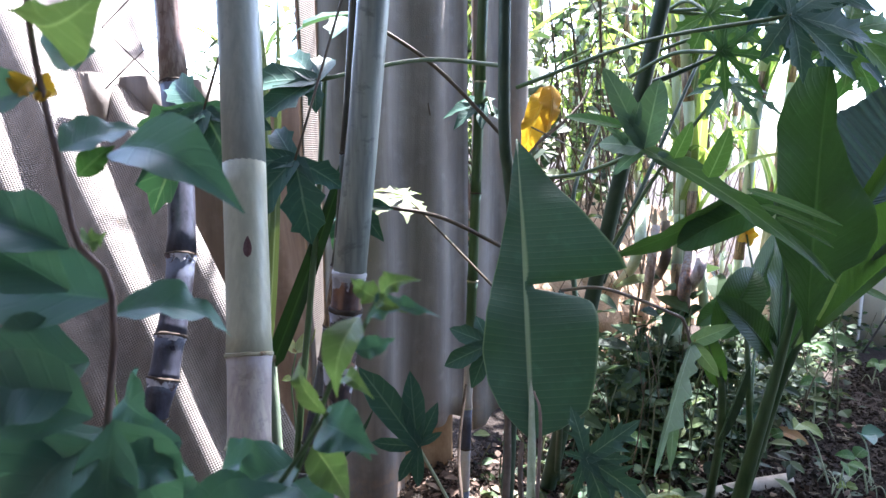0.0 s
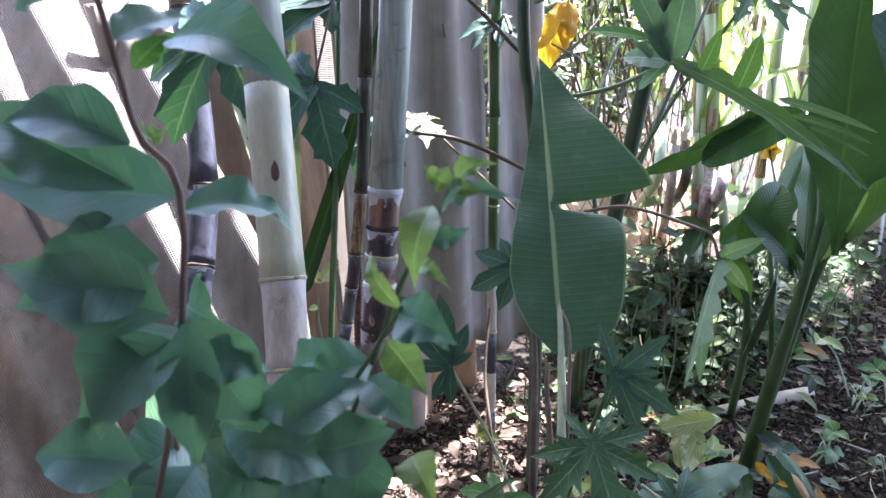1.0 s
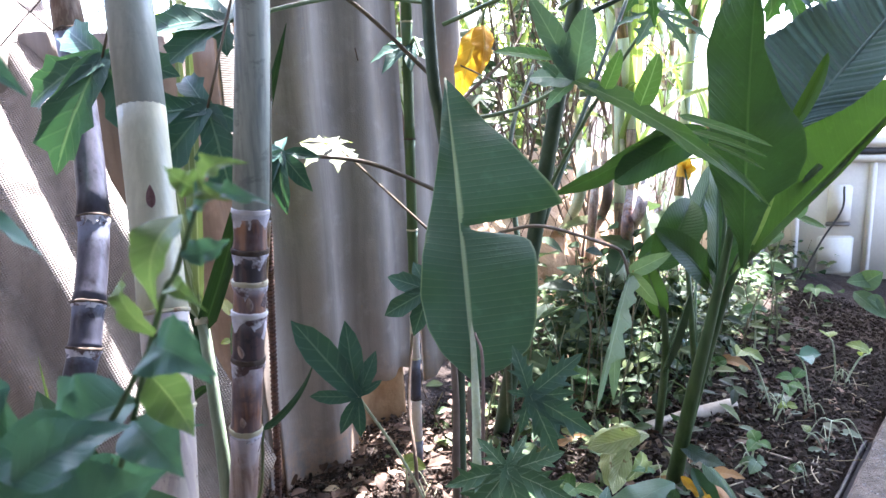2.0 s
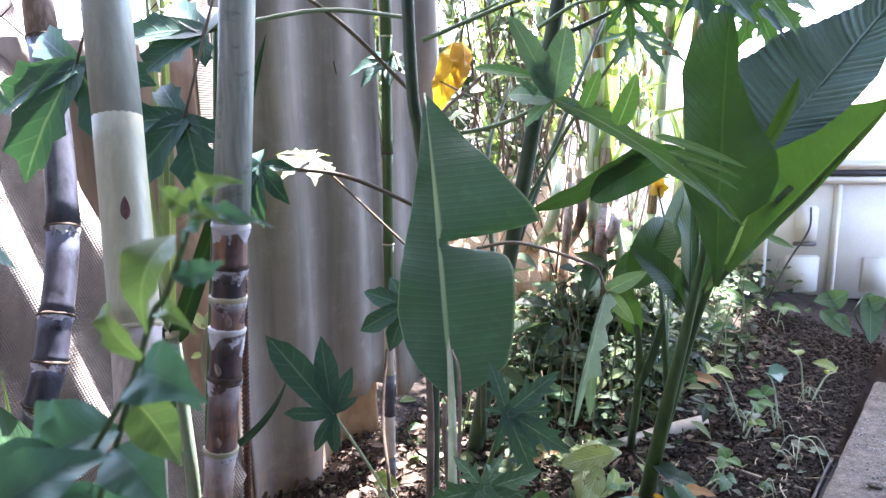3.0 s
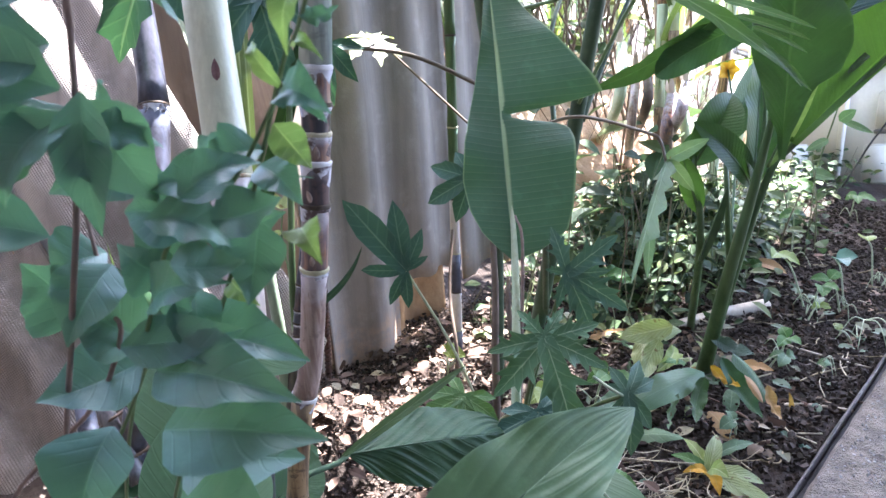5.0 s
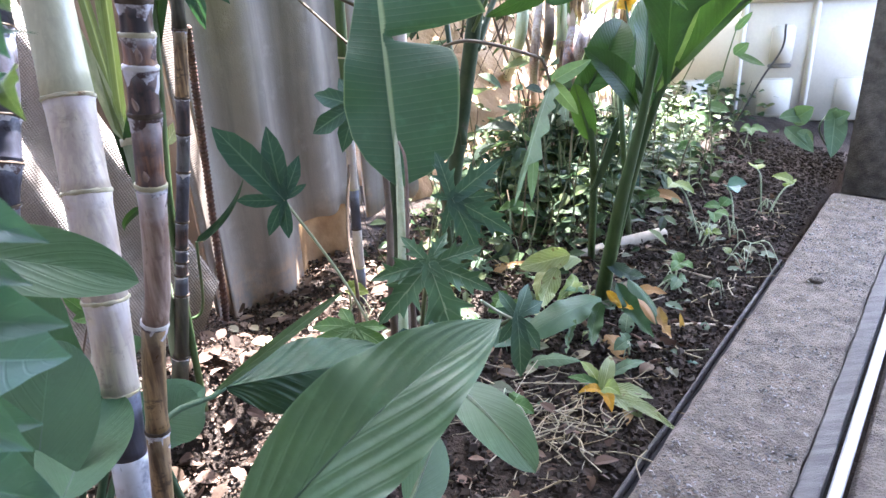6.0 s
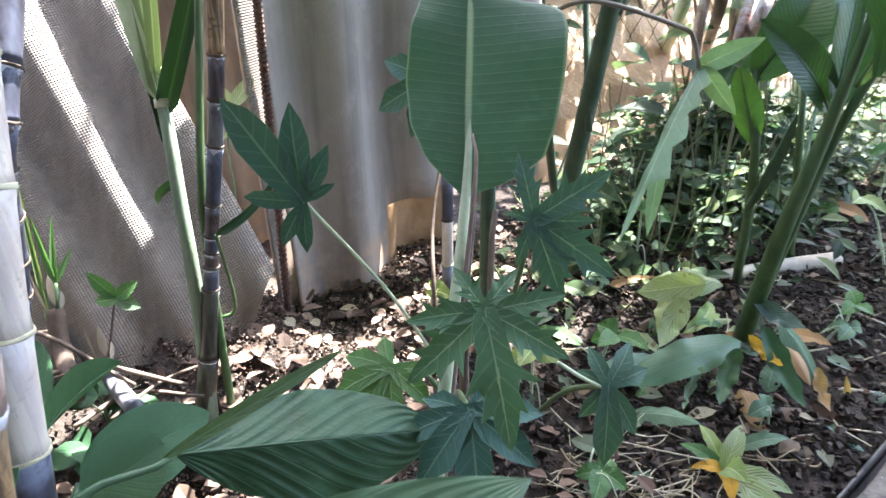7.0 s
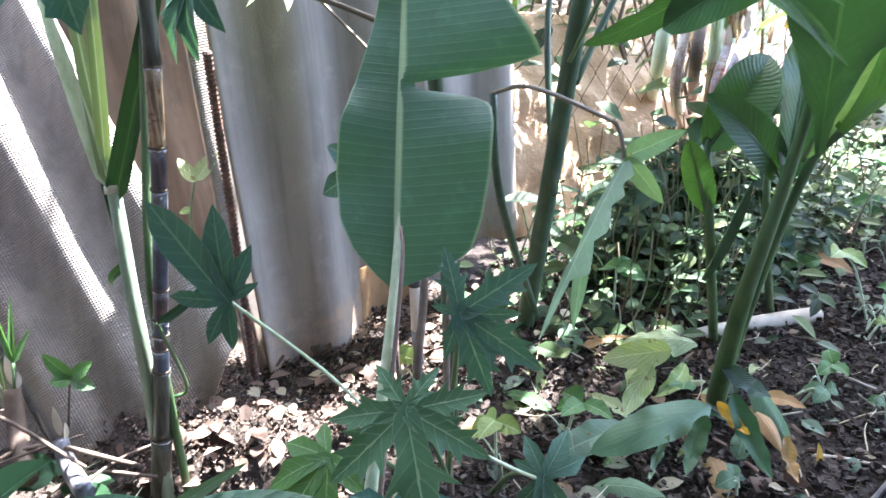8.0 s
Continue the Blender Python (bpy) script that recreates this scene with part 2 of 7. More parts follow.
M_STALK_GREEN = plain_material("grey_green_stalk", (0.17, 0.23, 0.15), (0.28, 0.34, 0.24), 18, 0.45, 0.3, stretch=(5, 5, 0.6))
M_STALK_PALE = plain_material("pale_stalk", (0.36, 0.44, 0.26), (0.52, 0.58, 0.40), 18, 0.4, 0.3, stretch=(5, 5, 0.6))
M_CANE_PALE = cane_material("pale_cane", (0.55, 0.57, 0.43), (0.48, 0.50, 0.37), (0.56, 0.59, 0.46), 0.12, 0.12)
M_CANE_WAXY = cane_material("waxy_cane", (0.46, 0.51, 0.45), (0.39, 0.44, 0.39), (0.52, 0.57, 0.53), 0.5, 0.15)
M_CANE_LILAC = cane_material("lilac_cane", (0.58, 0.53, 0.44), (0.44, 0.38, 0.34), (0.64, 0.62, 0.67), 0.55, 0.40)
M_CANE_BROWN = cane_material("brown_cane", (0.27, 0.125, 0.055), (0.075, 0.033, 0.026), (0.58, 0.58, 0.66), 0.6, 0.7)
M_CANE_BLACK = cane_material("black_cane", (0.085, 0.045, 0.035), (0.018, 0.013, 0.016), (0.34, 0.35, 0.42), 0.35, 0.8)
M_CANE_BLUE = cane_material("blue_cane", (0.45, 0.52, 0.47), (0.27, 0.32, 0.30), (0.52, 0.58, 0.55), 0.6, 0.6)
M_CANE_DARK = cane_material("dark_cane", (0.040, 0.036, 0.052), (0.020, 0.018, 0.024), (0.22, 0.25, 0.34), 0.8, 0.3)
M_CANE_MAUVE = cane_material("mauve_cane", (0.40, 0.30, 0.25), (0.21, 0.13, 0.10), (0.56, 0.53, 0.56), 0.55, 0.6)
M_CANE_STRAW = cane_material("straw_cane", (0.34, 0.225, 0.115), (0.085, 0.05, 0.028), (0.42, 0.36, 0.27), 0.3, 0.85)
M_CANE_GREY = cane_material("grey_cane", (0.12, 0.12, 0.12), (0.06, 0.06, 0.065), (0.32, 0.32, 0.36), 0.6, 0.5)
M_NODE_PALE = plain_material("pale_node", (0.42, 0.40, 0.26), (0.58, 0.55, 0.40), 60, 0.6, 0.4, dirt=(0.16, 0.10, 0.05), dirt_at=0.58)
M_WAX = plain_material("cane_wax", (0.46, 0.47, 0.55), (0.74, 0.74, 0.79), 90, 0.75, 0.5, dirt=(0.09, 0.06, 0.06), dirt_at=0.47, stretch=(1, 1, 0.6))
M_CANE_OLIVE = cane_material("olive_cane", (0.060, 0.062, 0.040), (0.026, 0.024, 0.020), (0.17, 0.18, 0.15), 0.3, 0.6)
M_CANE_ICE = cane_material("icy_cane", (0.30, 0.33, 0.40), (0.14, 0.15, 0.20), (0.62, 0.65, 0.72), 0.9, 0.5)
M_NODE_WAX = plain_material("waxy_node", (0.62, 0.62, 0.62), (0.74, 0.74, 0.76), 50, 0.7, 0.3, dirt=(0.14, 0.10, 0.10), dirt_at=0.62)
M_NODE_DARK = plain_material("dark_node", (0.05, 0.038, 0.03), (0.13, 0.10, 0.075), 110, 0.75, 0.5, spec=0.2)


def sheet_material(name, woven):
    """Old fibre-cement sheet: grey, mottled, with a faint woven face and ochre dirt splashes."""
    k = Nodes(name)
    big, mid = k.noise(3.5, 5, 0.6), k.noise(22.0, 5, 0.65)
    streak = k.noise(9.0, 5, 0.6, (3.5, 3.5, 0.25))
    u, v = k.uv()
    weave = k.math('MULTIPLY', k.math('SINE', k.math('MULTIPLY', k.math('ADD', u, v), 760.0)), k.math('SINE', k.math('MULTIPLY', k.math('SUBTRACT', u, v), 760.0)))
    tone = k.mix(k.ramp01(big, 0.3, 0.7), (0.190, 0.164, 0.142), (0.268, 0.236, 0.206))
    tone = k.mix(k.math('MULTIPLY', k.ramp01(streak, 0.42, 0.72), 0.65), tone, (0.125, 0.108, 0.094))
    tone = k.mix(k.math('MULTIPLY', k.ramp01(mid, 0.5, 0.75), 0.35), tone, (0.34, 0.32, 0.30))
    tone = k.mix(k.math('MULTIPLY', k.ramp01(k.noise(60.0, 4, 0.7), 0.66, 0.72), 0.5), tone, (0.33, 0.20, 0.11))
    splash = k.math('MULTIPLY', k.ramp01(k.math('ADD', v, k.math('MULTIPLY', k.noise(16.0, 5, 0.65), 0.45)), 0.42, 0.24), k.ramp01(k.noise(45.0, 4, 0.6), 0.3, 0.6))
    tone = k.mix(k.math('MULTIPLY', splash, 0.6), tone, (0.40, 0.25, 0.14))
    # the weave's self-shading is put in: its pits are painted darker
    tone = k.mix(k.math('MULTIPLY', k.ramp01(weave, 0.15, -0.55), 0.16 * woven), tone, (0.040, 0.036, 0.034))
    h = k.math('ADD', k.math('MULTIPLY', weave, woven), k.math('MULTIPLY', k.noise(300.0, 3), 0.25 + 0.6 * woven))
    return k.done(tone, 0.66, k.bump(h, 1.0, 0.0022), spec=0.35)


M_SHEET = sheet_material("cement_sheet", 0.48)
M_SHEET_SMOOTH = sheet_material("smooth_cement_sheet", 0.012)
M_SOIL = plain_material("soil", (0.028, 0.021, 0.017), (0.062, 0.048, 0.038), 5.0, 0.95, 1.0, 0.012, 70.0, spec=0.2)
M_CLOD = random_material("soil_clods", ((0.020, 0.015, 0.012), (0.045, 0.036, 0.030), (0.105, 0.087, 0.074)), 0.95, True, spec=0.2)
M_CONCRETE = plain_material("concrete", (0.128, 0.108, 0.088), (0.275, 0.236, 0.194), 26.0, 0.92, 1.0, 0.012, 190.0, dirt=(0.11, 0.09, 0.075), dirt_at=0.56)
M_PEBBLE = random_material("aggregate", ((0.18, 0.17, 0.16), (0.34, 0.33, 0.32), (0.50, 0.49, 0.47)), 0.85, True)
M_TIMBER = plain_material("old_timber", (0.10, 0.095, 0.09), (0.18, 0.17, 0.16), 16, 0.85, 0.8, 0.003, 120, stretch=(0.6, 5, 5))
M_STEEL = plain_material("steel_rail", (0.50, 0.50, 0.51), (0.62, 0.62, 0.63), 20, 0.45, 0.2, metal=0.35)
M_RUST = plain_material("rusty_bar", (0.050, 0.028, 0.022), (0.11, 0.05, 0.03), 60, 0.85, 0.8)
M_PLASTIC = plain_material("white_plastic", (0.66, 0.635, 0.56), (0.73, 0.705, 0.63), 5, 0.5, 0.15, dirt=(0.40, 0.38, 0.37), dirt_at=0.60)
M_SEAL = plain_material("black_seal", (0.03, 0.03, 0.032), (0.06, 0.06, 0.062), 20, 0.6, 0.2)
M_EARTHWALL = plain_material("earth_render", (0.36, 0.235, 0.14), (0.48, 0.34, 0.22), 9, 0.9, 1.0, 0.01, 50, dirt=(0.36, 0.22, 0.13))
M_OCHRE = plain_material("sunlit_ochre", (0.22, 0.125, 0.055), (0.40, 0.26, 0.13), 9, 0.85, 0.6, 0.003, 70, dirt=(0.22, 0.12, 0.06), dirt_at=0.60)
# near-black that paints the shade in the gap beside the kerb
M_BLACK = plain_material("gap_black", (0.008, 0.008, 0.009), (0.018, 0.018, 0.019), 20, 0.7, 0.3, spec=0.15)
M_STRAWWOOD = plain_material("peeled_wood", (0.42, 0.36, 0.28), (0.58, 0.52, 0.42), 20, 0.75, 0.5, stretch=(1, 1, 1), dirt=(0.22, 0.17, 0.12))
M_WIRE = plain_material("wire", (0.020, 0.017, 0.015), (0.045, 0.036, 0.030), 40, 0.9, 0.3, spec=0.1)
M_LITTER = random_material("dry_litter", ((0.06, 0.036, 0.028), (0.14, 0.086, 0.060), (0.21, 0.135, 0.098), (0.37, 0.28, 0.22)), 0.8, True, 0.2)
M_LITTER_BROWN = random_material("brown_litter", ((0.05, 0.032, 0.024), (0.11, 0.07, 0.05), (0.19, 0.125, 0.09), (0.34, 0.25, 0.19)), 0.85, True, 0.1)
M_STREWN = random_material("strewn_leaves", ((0.06, 0.045, 0.03), (0.20, 0.13, 0.07), (0.07, 0.13, 0.08), (0.15, 0.20, 0.13), (0.34, 0.28, 0.18)), 0.6, True, 0.2)
M_HERBSTEM = random_material("herb_stems", ((0.06, 0.10, 0.035), (0.13, 0.17, 0.07), (0.16, 0.11, 0.07), (0.24, 0.26, 0.14)), 0.6, True)
M_STRAW = random_material("straw", ((0.30, 0.24, 0.14), (0.46, 0.40, 0.26), (0.58, 0.53, 0.40)), 0.75, True)
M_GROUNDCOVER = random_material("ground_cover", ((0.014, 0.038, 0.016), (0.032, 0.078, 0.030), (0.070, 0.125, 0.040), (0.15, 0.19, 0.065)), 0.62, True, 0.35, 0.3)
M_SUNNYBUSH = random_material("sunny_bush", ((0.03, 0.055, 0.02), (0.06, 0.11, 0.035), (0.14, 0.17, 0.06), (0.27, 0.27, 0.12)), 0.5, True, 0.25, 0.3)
M_DARKWALL = plain_material("weathered_wall", (0.16, 0.15, 0.14), (0.24, 0.225, 0.21), 3, 0.9, 0.4, 0.004, 60)
M_ROOF = plain_material("roof_boards", (0.30, 0.26, 0.22), (0.38, 0.33, 0.28), 6, 0.8, 0.3)


# ---------------------------------------------------------------- building helpers
def thing(name, at, label, category, group=""):
    """An Empty at a thing's base."""
    e = new(name)
    e.empty_display_size = 0.05
    e.location = at
    return tagged(e, label, category, group)


def root_at(ob):
    p = Vector(ob.location)
    while ob.parent:
        ob = ob.parent
        p = p + Vector(ob.location)
    return p


def part(name, bm, material, parent=None, label="", smooth=True):
    """One bmesh, in world places, as ONE mesh object under a thing or a part."""
    me = bpy.data.meshes.new(name)
    if parent is not None:
        bmesh.ops.translate(bm, verts=bm.verts, vec=-root_at(parent))
    if smooth:
        for f in bm.faces:
            f.smooth = True
    bm.to_mesh(me)
    bm.free()
    me.materials.append(material)
    ob = new(name, me)
    if parent is not None:
        ob.parent = parent
    if label:
        tagged(ob, label)
    return ob


def soup(name, verts, faces, material, smooth=False):
    me = bpy.data.meshes.new(name)
    me.from_pydata(verts, [], faces)
    me.materials.append(material)
    if smooth:
        me.polygons.foreach_set("use_smooth", [True] * len(me.polygons))
    me.update()
    return new(name, me)


def V(*a):
    return Vector(a[0]) if len(a) == 1 else Vector(a)


def bez(pts, n):
    """A smooth line through points (Catmull-Rom), n steps a span."""
    pts = [Vector(p) for p in pts]
    ext = [pts[0] * 2 - pts[1]] + pts + [pts[-1] * 2 - pts[-2]]
    out = []
    for i in range(1, len(ext) - 2):
        a, b, c, d = ext[i - 1:i + 3]
        for k in range(n):
            t = k / n
            out.append(0.5 * ((2 * b) + (c - a) * t + (2 * a - 5 * b + 4 * c - d) * t * t + (3 * b - a - 3 * c + d) * t ** 3))
    out.append(pts[-1])
    return out


def tube(line, radii, sides=10, bm=None, caps=True):
    """A tube along a line; u goes round, v from 0 to 1 along."""
    bm = bm or bmesh.new()
    uvl = bm.loops.layers.uv.verify()
    rings = []
    n = len(line)
    for i, p in enumerate(line):
        d = (line[min(i + 1, n - 1)] - line[max(i - 1, 0)]).normalized()
        a = d.orthogonal().normalized() if i == 0 else (a - d * a.dot(d)).normalized()
        b = d.cross(a)
        r = radii[i] if isinstance(radii, (list, tuple)) else radii
        rings.append([bm.verts.new(p + (a * math.cos(q) + b * math.sin(q)) * r) for q in (2 * math.pi * k / sides for k in range(sides))])
    for i in range(n - 1):
        for k in range(sides):
            f = bm.faces.new((rings[i][k], rings[i][(k + 1) % sides], rings[i + 1][(k + 1) % sides], rings[i + 1][k]))
            for lp, (uu, vv) in zip(f.loops, ((k, i), (k + 1, i), (k + 1, i + 1), (k, i + 1))):
                lp[uvl].uv = (uu / sides, vv / (n - 1))
    if caps:
        bm.faces.new(list(reversed(rings[0])))
        bm.faces.new(rings[-1])
    return bm


def taper(n, a, b):
    return [a + (b - a) * i / (n - 1) for i in range(n)]


def stick(name, pts, r0, r1, material, parent=None, label="", sides=8, n=6):
    line = bez(pts, n)
    return part(name, tube(line, taper(len(line), r0, r1), sides), material, parent, label)


def interp(table, s, col):
    for (a, b) in zip(table, table[1:]):
        if s <= b[0]:
            w = (s - a[0]) / max(b[0] - a[0], 1e-6)
            return a[col] + (b[col] - a[col]) * w
    return table[-1][col]


def shape(a, b):
    """A leaf outline s^a (1-s)^b, scaled to 1 at its widest."""
    top = a / (a + b)
    peak = top ** a * (1 - top) ** b
    return lambda s: max(s, 0.0) ** a * max(1 - s, 0.0) ** b / peak


OVATE, CANNA, GRASS, BANANA = shape(0.55, 0.85), shape(0.6, 0.62), shape(0.12, 0.7), shape(0.3, 0.3)


def blade(base, tip, up, width, outline=OVATE, sag=0.0, fold=15.0, wave=0.0, nu=14, nv=3, twist=0.0, seed=0, bow=0.0, bm=None, table=None, pleats=None):
    """A leaf blade from base to tip. up: the way its face looks; width: half its breadth; sag: how far its middle rises along up;
    fold: degrees each half turns up; wave: ripple of its edges; bow: sideways bend; table: rows of s, left, right breadths;
    pleats: how many, how far they run forward and how deep."""
    bm = bm or bmesh.new()
    uvl = bm.loops.layers.uv.verify()
    base, tip = Vector(base), Vector(tip)
    axis = tip - base
    length = axis.length
    d = axis.normalized()
    up = Vector(up)
    up = (up - d * up.dot(d)).normalized()
    side = d.cross(up)
    rnd = random.Random(seed)
    ph, ph2 = rnd.uniform(0, 6.28), rnd.uniform(0, 6.28)
    grid = []
    for i in range(nu + 1):
        s = i / nu
        c = base + axis * s + up * (sag * 4 * s * (1 - s)) + side * (bow * 4 * s * (1 - s))
        tw = radians(twist * s)
        sd = side * math.cos(tw) + up * math.sin(tw)
        un = up * math.cos(tw) - side * math.sin(tw)
        row = []
        for j in range(-nv, nv + 1):
            v = j / nv
            if table:
                w = width * interp(table, s, 1 if v < 0 else 2)
            else:
                w = width * outline(s)
            if i in (0, nu) and not table:
                w = max(w, 0.0004)
            a = radians(fold)
            off = sd * (v * w * math.cos(a)) + un * (abs(v) * w * math.sin(a))
            off += un * (wave * abs(v) ** 1.5 * (math.sin(s * 17 + ph + (1.7 if v > 0 else 0)) + 0.5 * math.sin(s * 31 + ph2)) * min(1, 4 * s * (1 - s)))
            if pleats:
                off += un * (pleats[2] * math.sin(6.2832 * (pleats[0] * s - pleats[1] * abs(v))) * min(1.0, 6 * abs(v)) * min(1.0, 8 * s * (1 - s)))
            row.append(bm.verts.new(c + off))
        grid.append(row)
    for i in range(nu):
        for j in range(2 * nv):
            f = bm.faces.new((grid[i][j], grid[i][j + 1], grid[i + 1][j + 1], grid[i + 1][j]))
            for lp, (x, y) in zip(f.loops, ((i, j), (i, j + 1), (i + 1, j + 1), (i + 1, j))):
                lp[uvl].uv = (x / nu, y / nv - 1)
    return bm


def rib_line(base, tip, up, sag, bow=0.0, lift=0.0, n=10, s0=0.0, s1=1.0):
    base, tip, up = Vector(base), Vector(tip), Vector(up)
    axis = tip - base
    d = axis.normalized()
    up = (up - d * up.dot(d)).normalized()
    side = d.cross(up)
    return [base + axis * s + up * (sag * 4 * s * (1 - s) + lift) + side * (bow * 4 * s * (1 - s)) for s in (s0 + (s1 - s0) * i / n for i in range(n + 1))]


PAPAYA_EDGE = ((0, .075), (.14, .095), (.28, .09), (.40, .105), (.49, .195), (.55, .11), (.65, .105), (.72, .16), (.79, .075), (.90, .042), (1, 0.0))
CASSAVA_EDGE = ((0, .09), (.15, .12), (.35, .17), (.55, .20), (.75, .15), (.9, .07), (1, 0.0))


def lobed_leaf(parent, centre, face, heading, size, material, lobes=7, droop=0.25, edge=PAPAYA_EDGE, spread=250.0, seed=0, label="", cup=0.0, lengths=None, spec=None):
    """A palmate leaf: lobes round a centre, its middle lobe towards heading, drooping outwards."""
    rnd = random.Random(seed)
    bm = bmesh.new()
    uvl = bm.loops.layers.uv.verify()
    c, n, h = Vector(centre), Vector(face).normalized(), Vector(heading)
    h = (h - n * h.dot(n)).normalized()
    sd = n.cross(h)
    lobes = len(spec) if spec else lobes
    for q in range(lobes):
        a = radians(-spread / 2 + spread * q / (lobes - 1) + rnd.uniform(-4, 4))
        rel = abs(q - (lobes - 1) / 2) / ((lobes - 1) / 2)
        ln = size * (1.0 - 0.38 * rel ** 1.5) * rnd.uniform(0.93, 1.07)
        if lengths:
            ln = size * lengths[q]
        if spec:
            a, ln = radians(spec[q][0]), spec[q][1]
        d = h * math.cos(a) + sd * math.sin(a)
        e = n.cross(d)
        bend = rnd.uniform(-0.06, 0.06)
        rows = []
        lift = 0.0007 * (q % 3)
        for i, (s, w) in enumerate(edge):
            p = c + d * (ln * s) + e * (bend * ln * s * s) - n * (droop * ln * s * s) + n * (cup * ln * s + lift)
            wl, wr = w * ln * rnd.uniform(0.85, 1.15), w * ln * rnd.uniform(0.85, 1.15)
            fwd = d * (0.09 * ln if (w > 0.185 and s > 0.3) else 0)
            tilt = n * (0.22 * w * ln)
            rows.append([p - e * wl + fwd + tilt, (p - e * wl * 0.5) + tilt * 0.4 + fwd * 0.4, p, (p + e * wr * 0.5) + tilt * 0.4 + fwd * 0.4, p + e * wr + fwd + tilt])
        vs = [[bm.verts.new(x) for x in r] for r in rows]
        for i in range(len(vs) - 1):
            for j in range(4):
                f = bm.faces.new((vs[i][j], vs[i][j + 1], vs[i + 1][j + 1], vs[i + 1][j]))
                for lp, (x, y) in zip(f.loops, ((i, j), (i, j + 1), (i + 1, j + 1), (i + 1, j))):
                    lp[uvl].uv = (edge[x][0], y / 2 - 1)
    return part("leaf", bm, material, parent, label)


def cane(parent, pts, radius, nodes, skins, node_mat, n=8, sides=14, swell=1.10, ring=0.0020, zigzag=0.0, wax=0.0, bare=()):
    """A jointed cane: one internode mesh between each two joints and one ring at each joint. nodes: heights z of the joints;
    skins: a material for each internode, from the lowest up."""
    line = bez(pts, 40)

    def at(z):
        for a, b in zip(line, line[1:]):
            if a.z <= z <= b.z:
                return a.lerp(b, (z - a.z) / max(b.z - a.z, 1e-6))
        return line[0].copy() if z < line[0].z else line[-1].copy()

    zs = [line[0].z] + list(nodes) + [line[-1].z]
    rnd = random.Random(len(nodes))
    thick = radius if callable(radius) else (lambda z: radius)
    for i, (a, b) in enumerate(zip(zs, zs[1:])):
        sh = Vector((rnd.uniform(-1, 1), rnd.uniform(-1, 1), 0)) * zigzag
        seg, rad = [], []
        radius = thick(b)
        for k in range(n + 1):
            s = k / n
            seg.append(at(a + (b - a) * s) + sh * math.sin(math.pi * s))
            edge = max(0.0, 1 - min(s, 1 - s) * (b - a) / (radius * 0.7))
            if (i in bare and s > 0.5) or (i - 1 in bare and s < 0.5):
                edge = 0.0
            r = thick(a + (b - a) * s)
            rad.append(r * (1 + (swell - 1) * edge ** 2))
        part("internode", tube(seg, rad, sides), skins[min(i, len(skins) - 1)], parent)
        if i < len(nodes) and wax:
            w = wax * rnd.uniform(0.6, 1.2)
            band = tube([at(b - ring * 0.5 - w), at(b - ring * 0.5 - w * 0.6), at(b - ring * 0.5 - w * 0.2), at(b - ring * 0.5)], [radius * 1.0, radius * 1.03, radius * swell * 1.012, radius * swell * 1.016], sides, caps=False)
            band.verts.ensure_lookup_table()
            for q in range(2 * sides):
                v = band.verts[q]
                axis = at(v.co.z)
                v.co += Vector(((axis.x - v.co.x) * rnd.uniform(-0.01, 0.07), (axis.y - v.co.y) * rnd.uniform(-0.01, 0.07), (0.9 * noise.noise(Vector((q * 0.55, i * 3.1, radius * 900))) + rnd.uniform(-0.12, 0.12)) * w))
            part("wax_band", band, M_WAX, parent, "whitish waxy bloom")
        if i < len(nodes) and i not in bare:
            r = (radius * swell) * 1.03
            p0, p1 = at(b - ring), at(b + ring)
            mid = at(b)
            nm = node_mat[i % len(node_mat)] if isinstance(node_mat, tuple) else node_mat
            rim = tube([p0, p0.lerp(mid, 0.6), mid, mid.lerp(p1, 0.4), p1], [r * 0.96, r * 1.03, r * 1.0, r * 1.025, r * 0.95], sides)
            for v in rim.verts:
                v.co += Vector((rnd.uniform(-1, 1), rnd.uniform(-1, 1), rnd.uniform(-1.2, 1.2))) * (radius * 0.03)
            part("node", rim, nm, parent)


# ---------------------------------------------------------------- ground, kerb, added walls and roof
ALONG, ACROSS = Vector((0.683, 0.730, 0)), Vector((0.730, -0.683, 0))


def bed(q, p, z=0.0):
    """A place by its way along the kerb (q) and across it (p)."""
    return ALONG * q + ACROSS * p + Vector((0, 0, z))


def ground_z(x, y):
    p = 0.73 * x - 0.683 * y
    q = 0.683 * x + 0.730 * y
    heap = max(0.0, min(1.0, (-p - 0.73) / 0.12)) * max(0.0, min(1.0, (0.82 - q) / 0.20))
    return -0.055 + 0.12 * max(-0.25, min(1.35, -p)) + 0.088 * heap * heap * (3 - 2 * heap) * max(0.0, min(1.0, (q - 0.40) / 0.13))


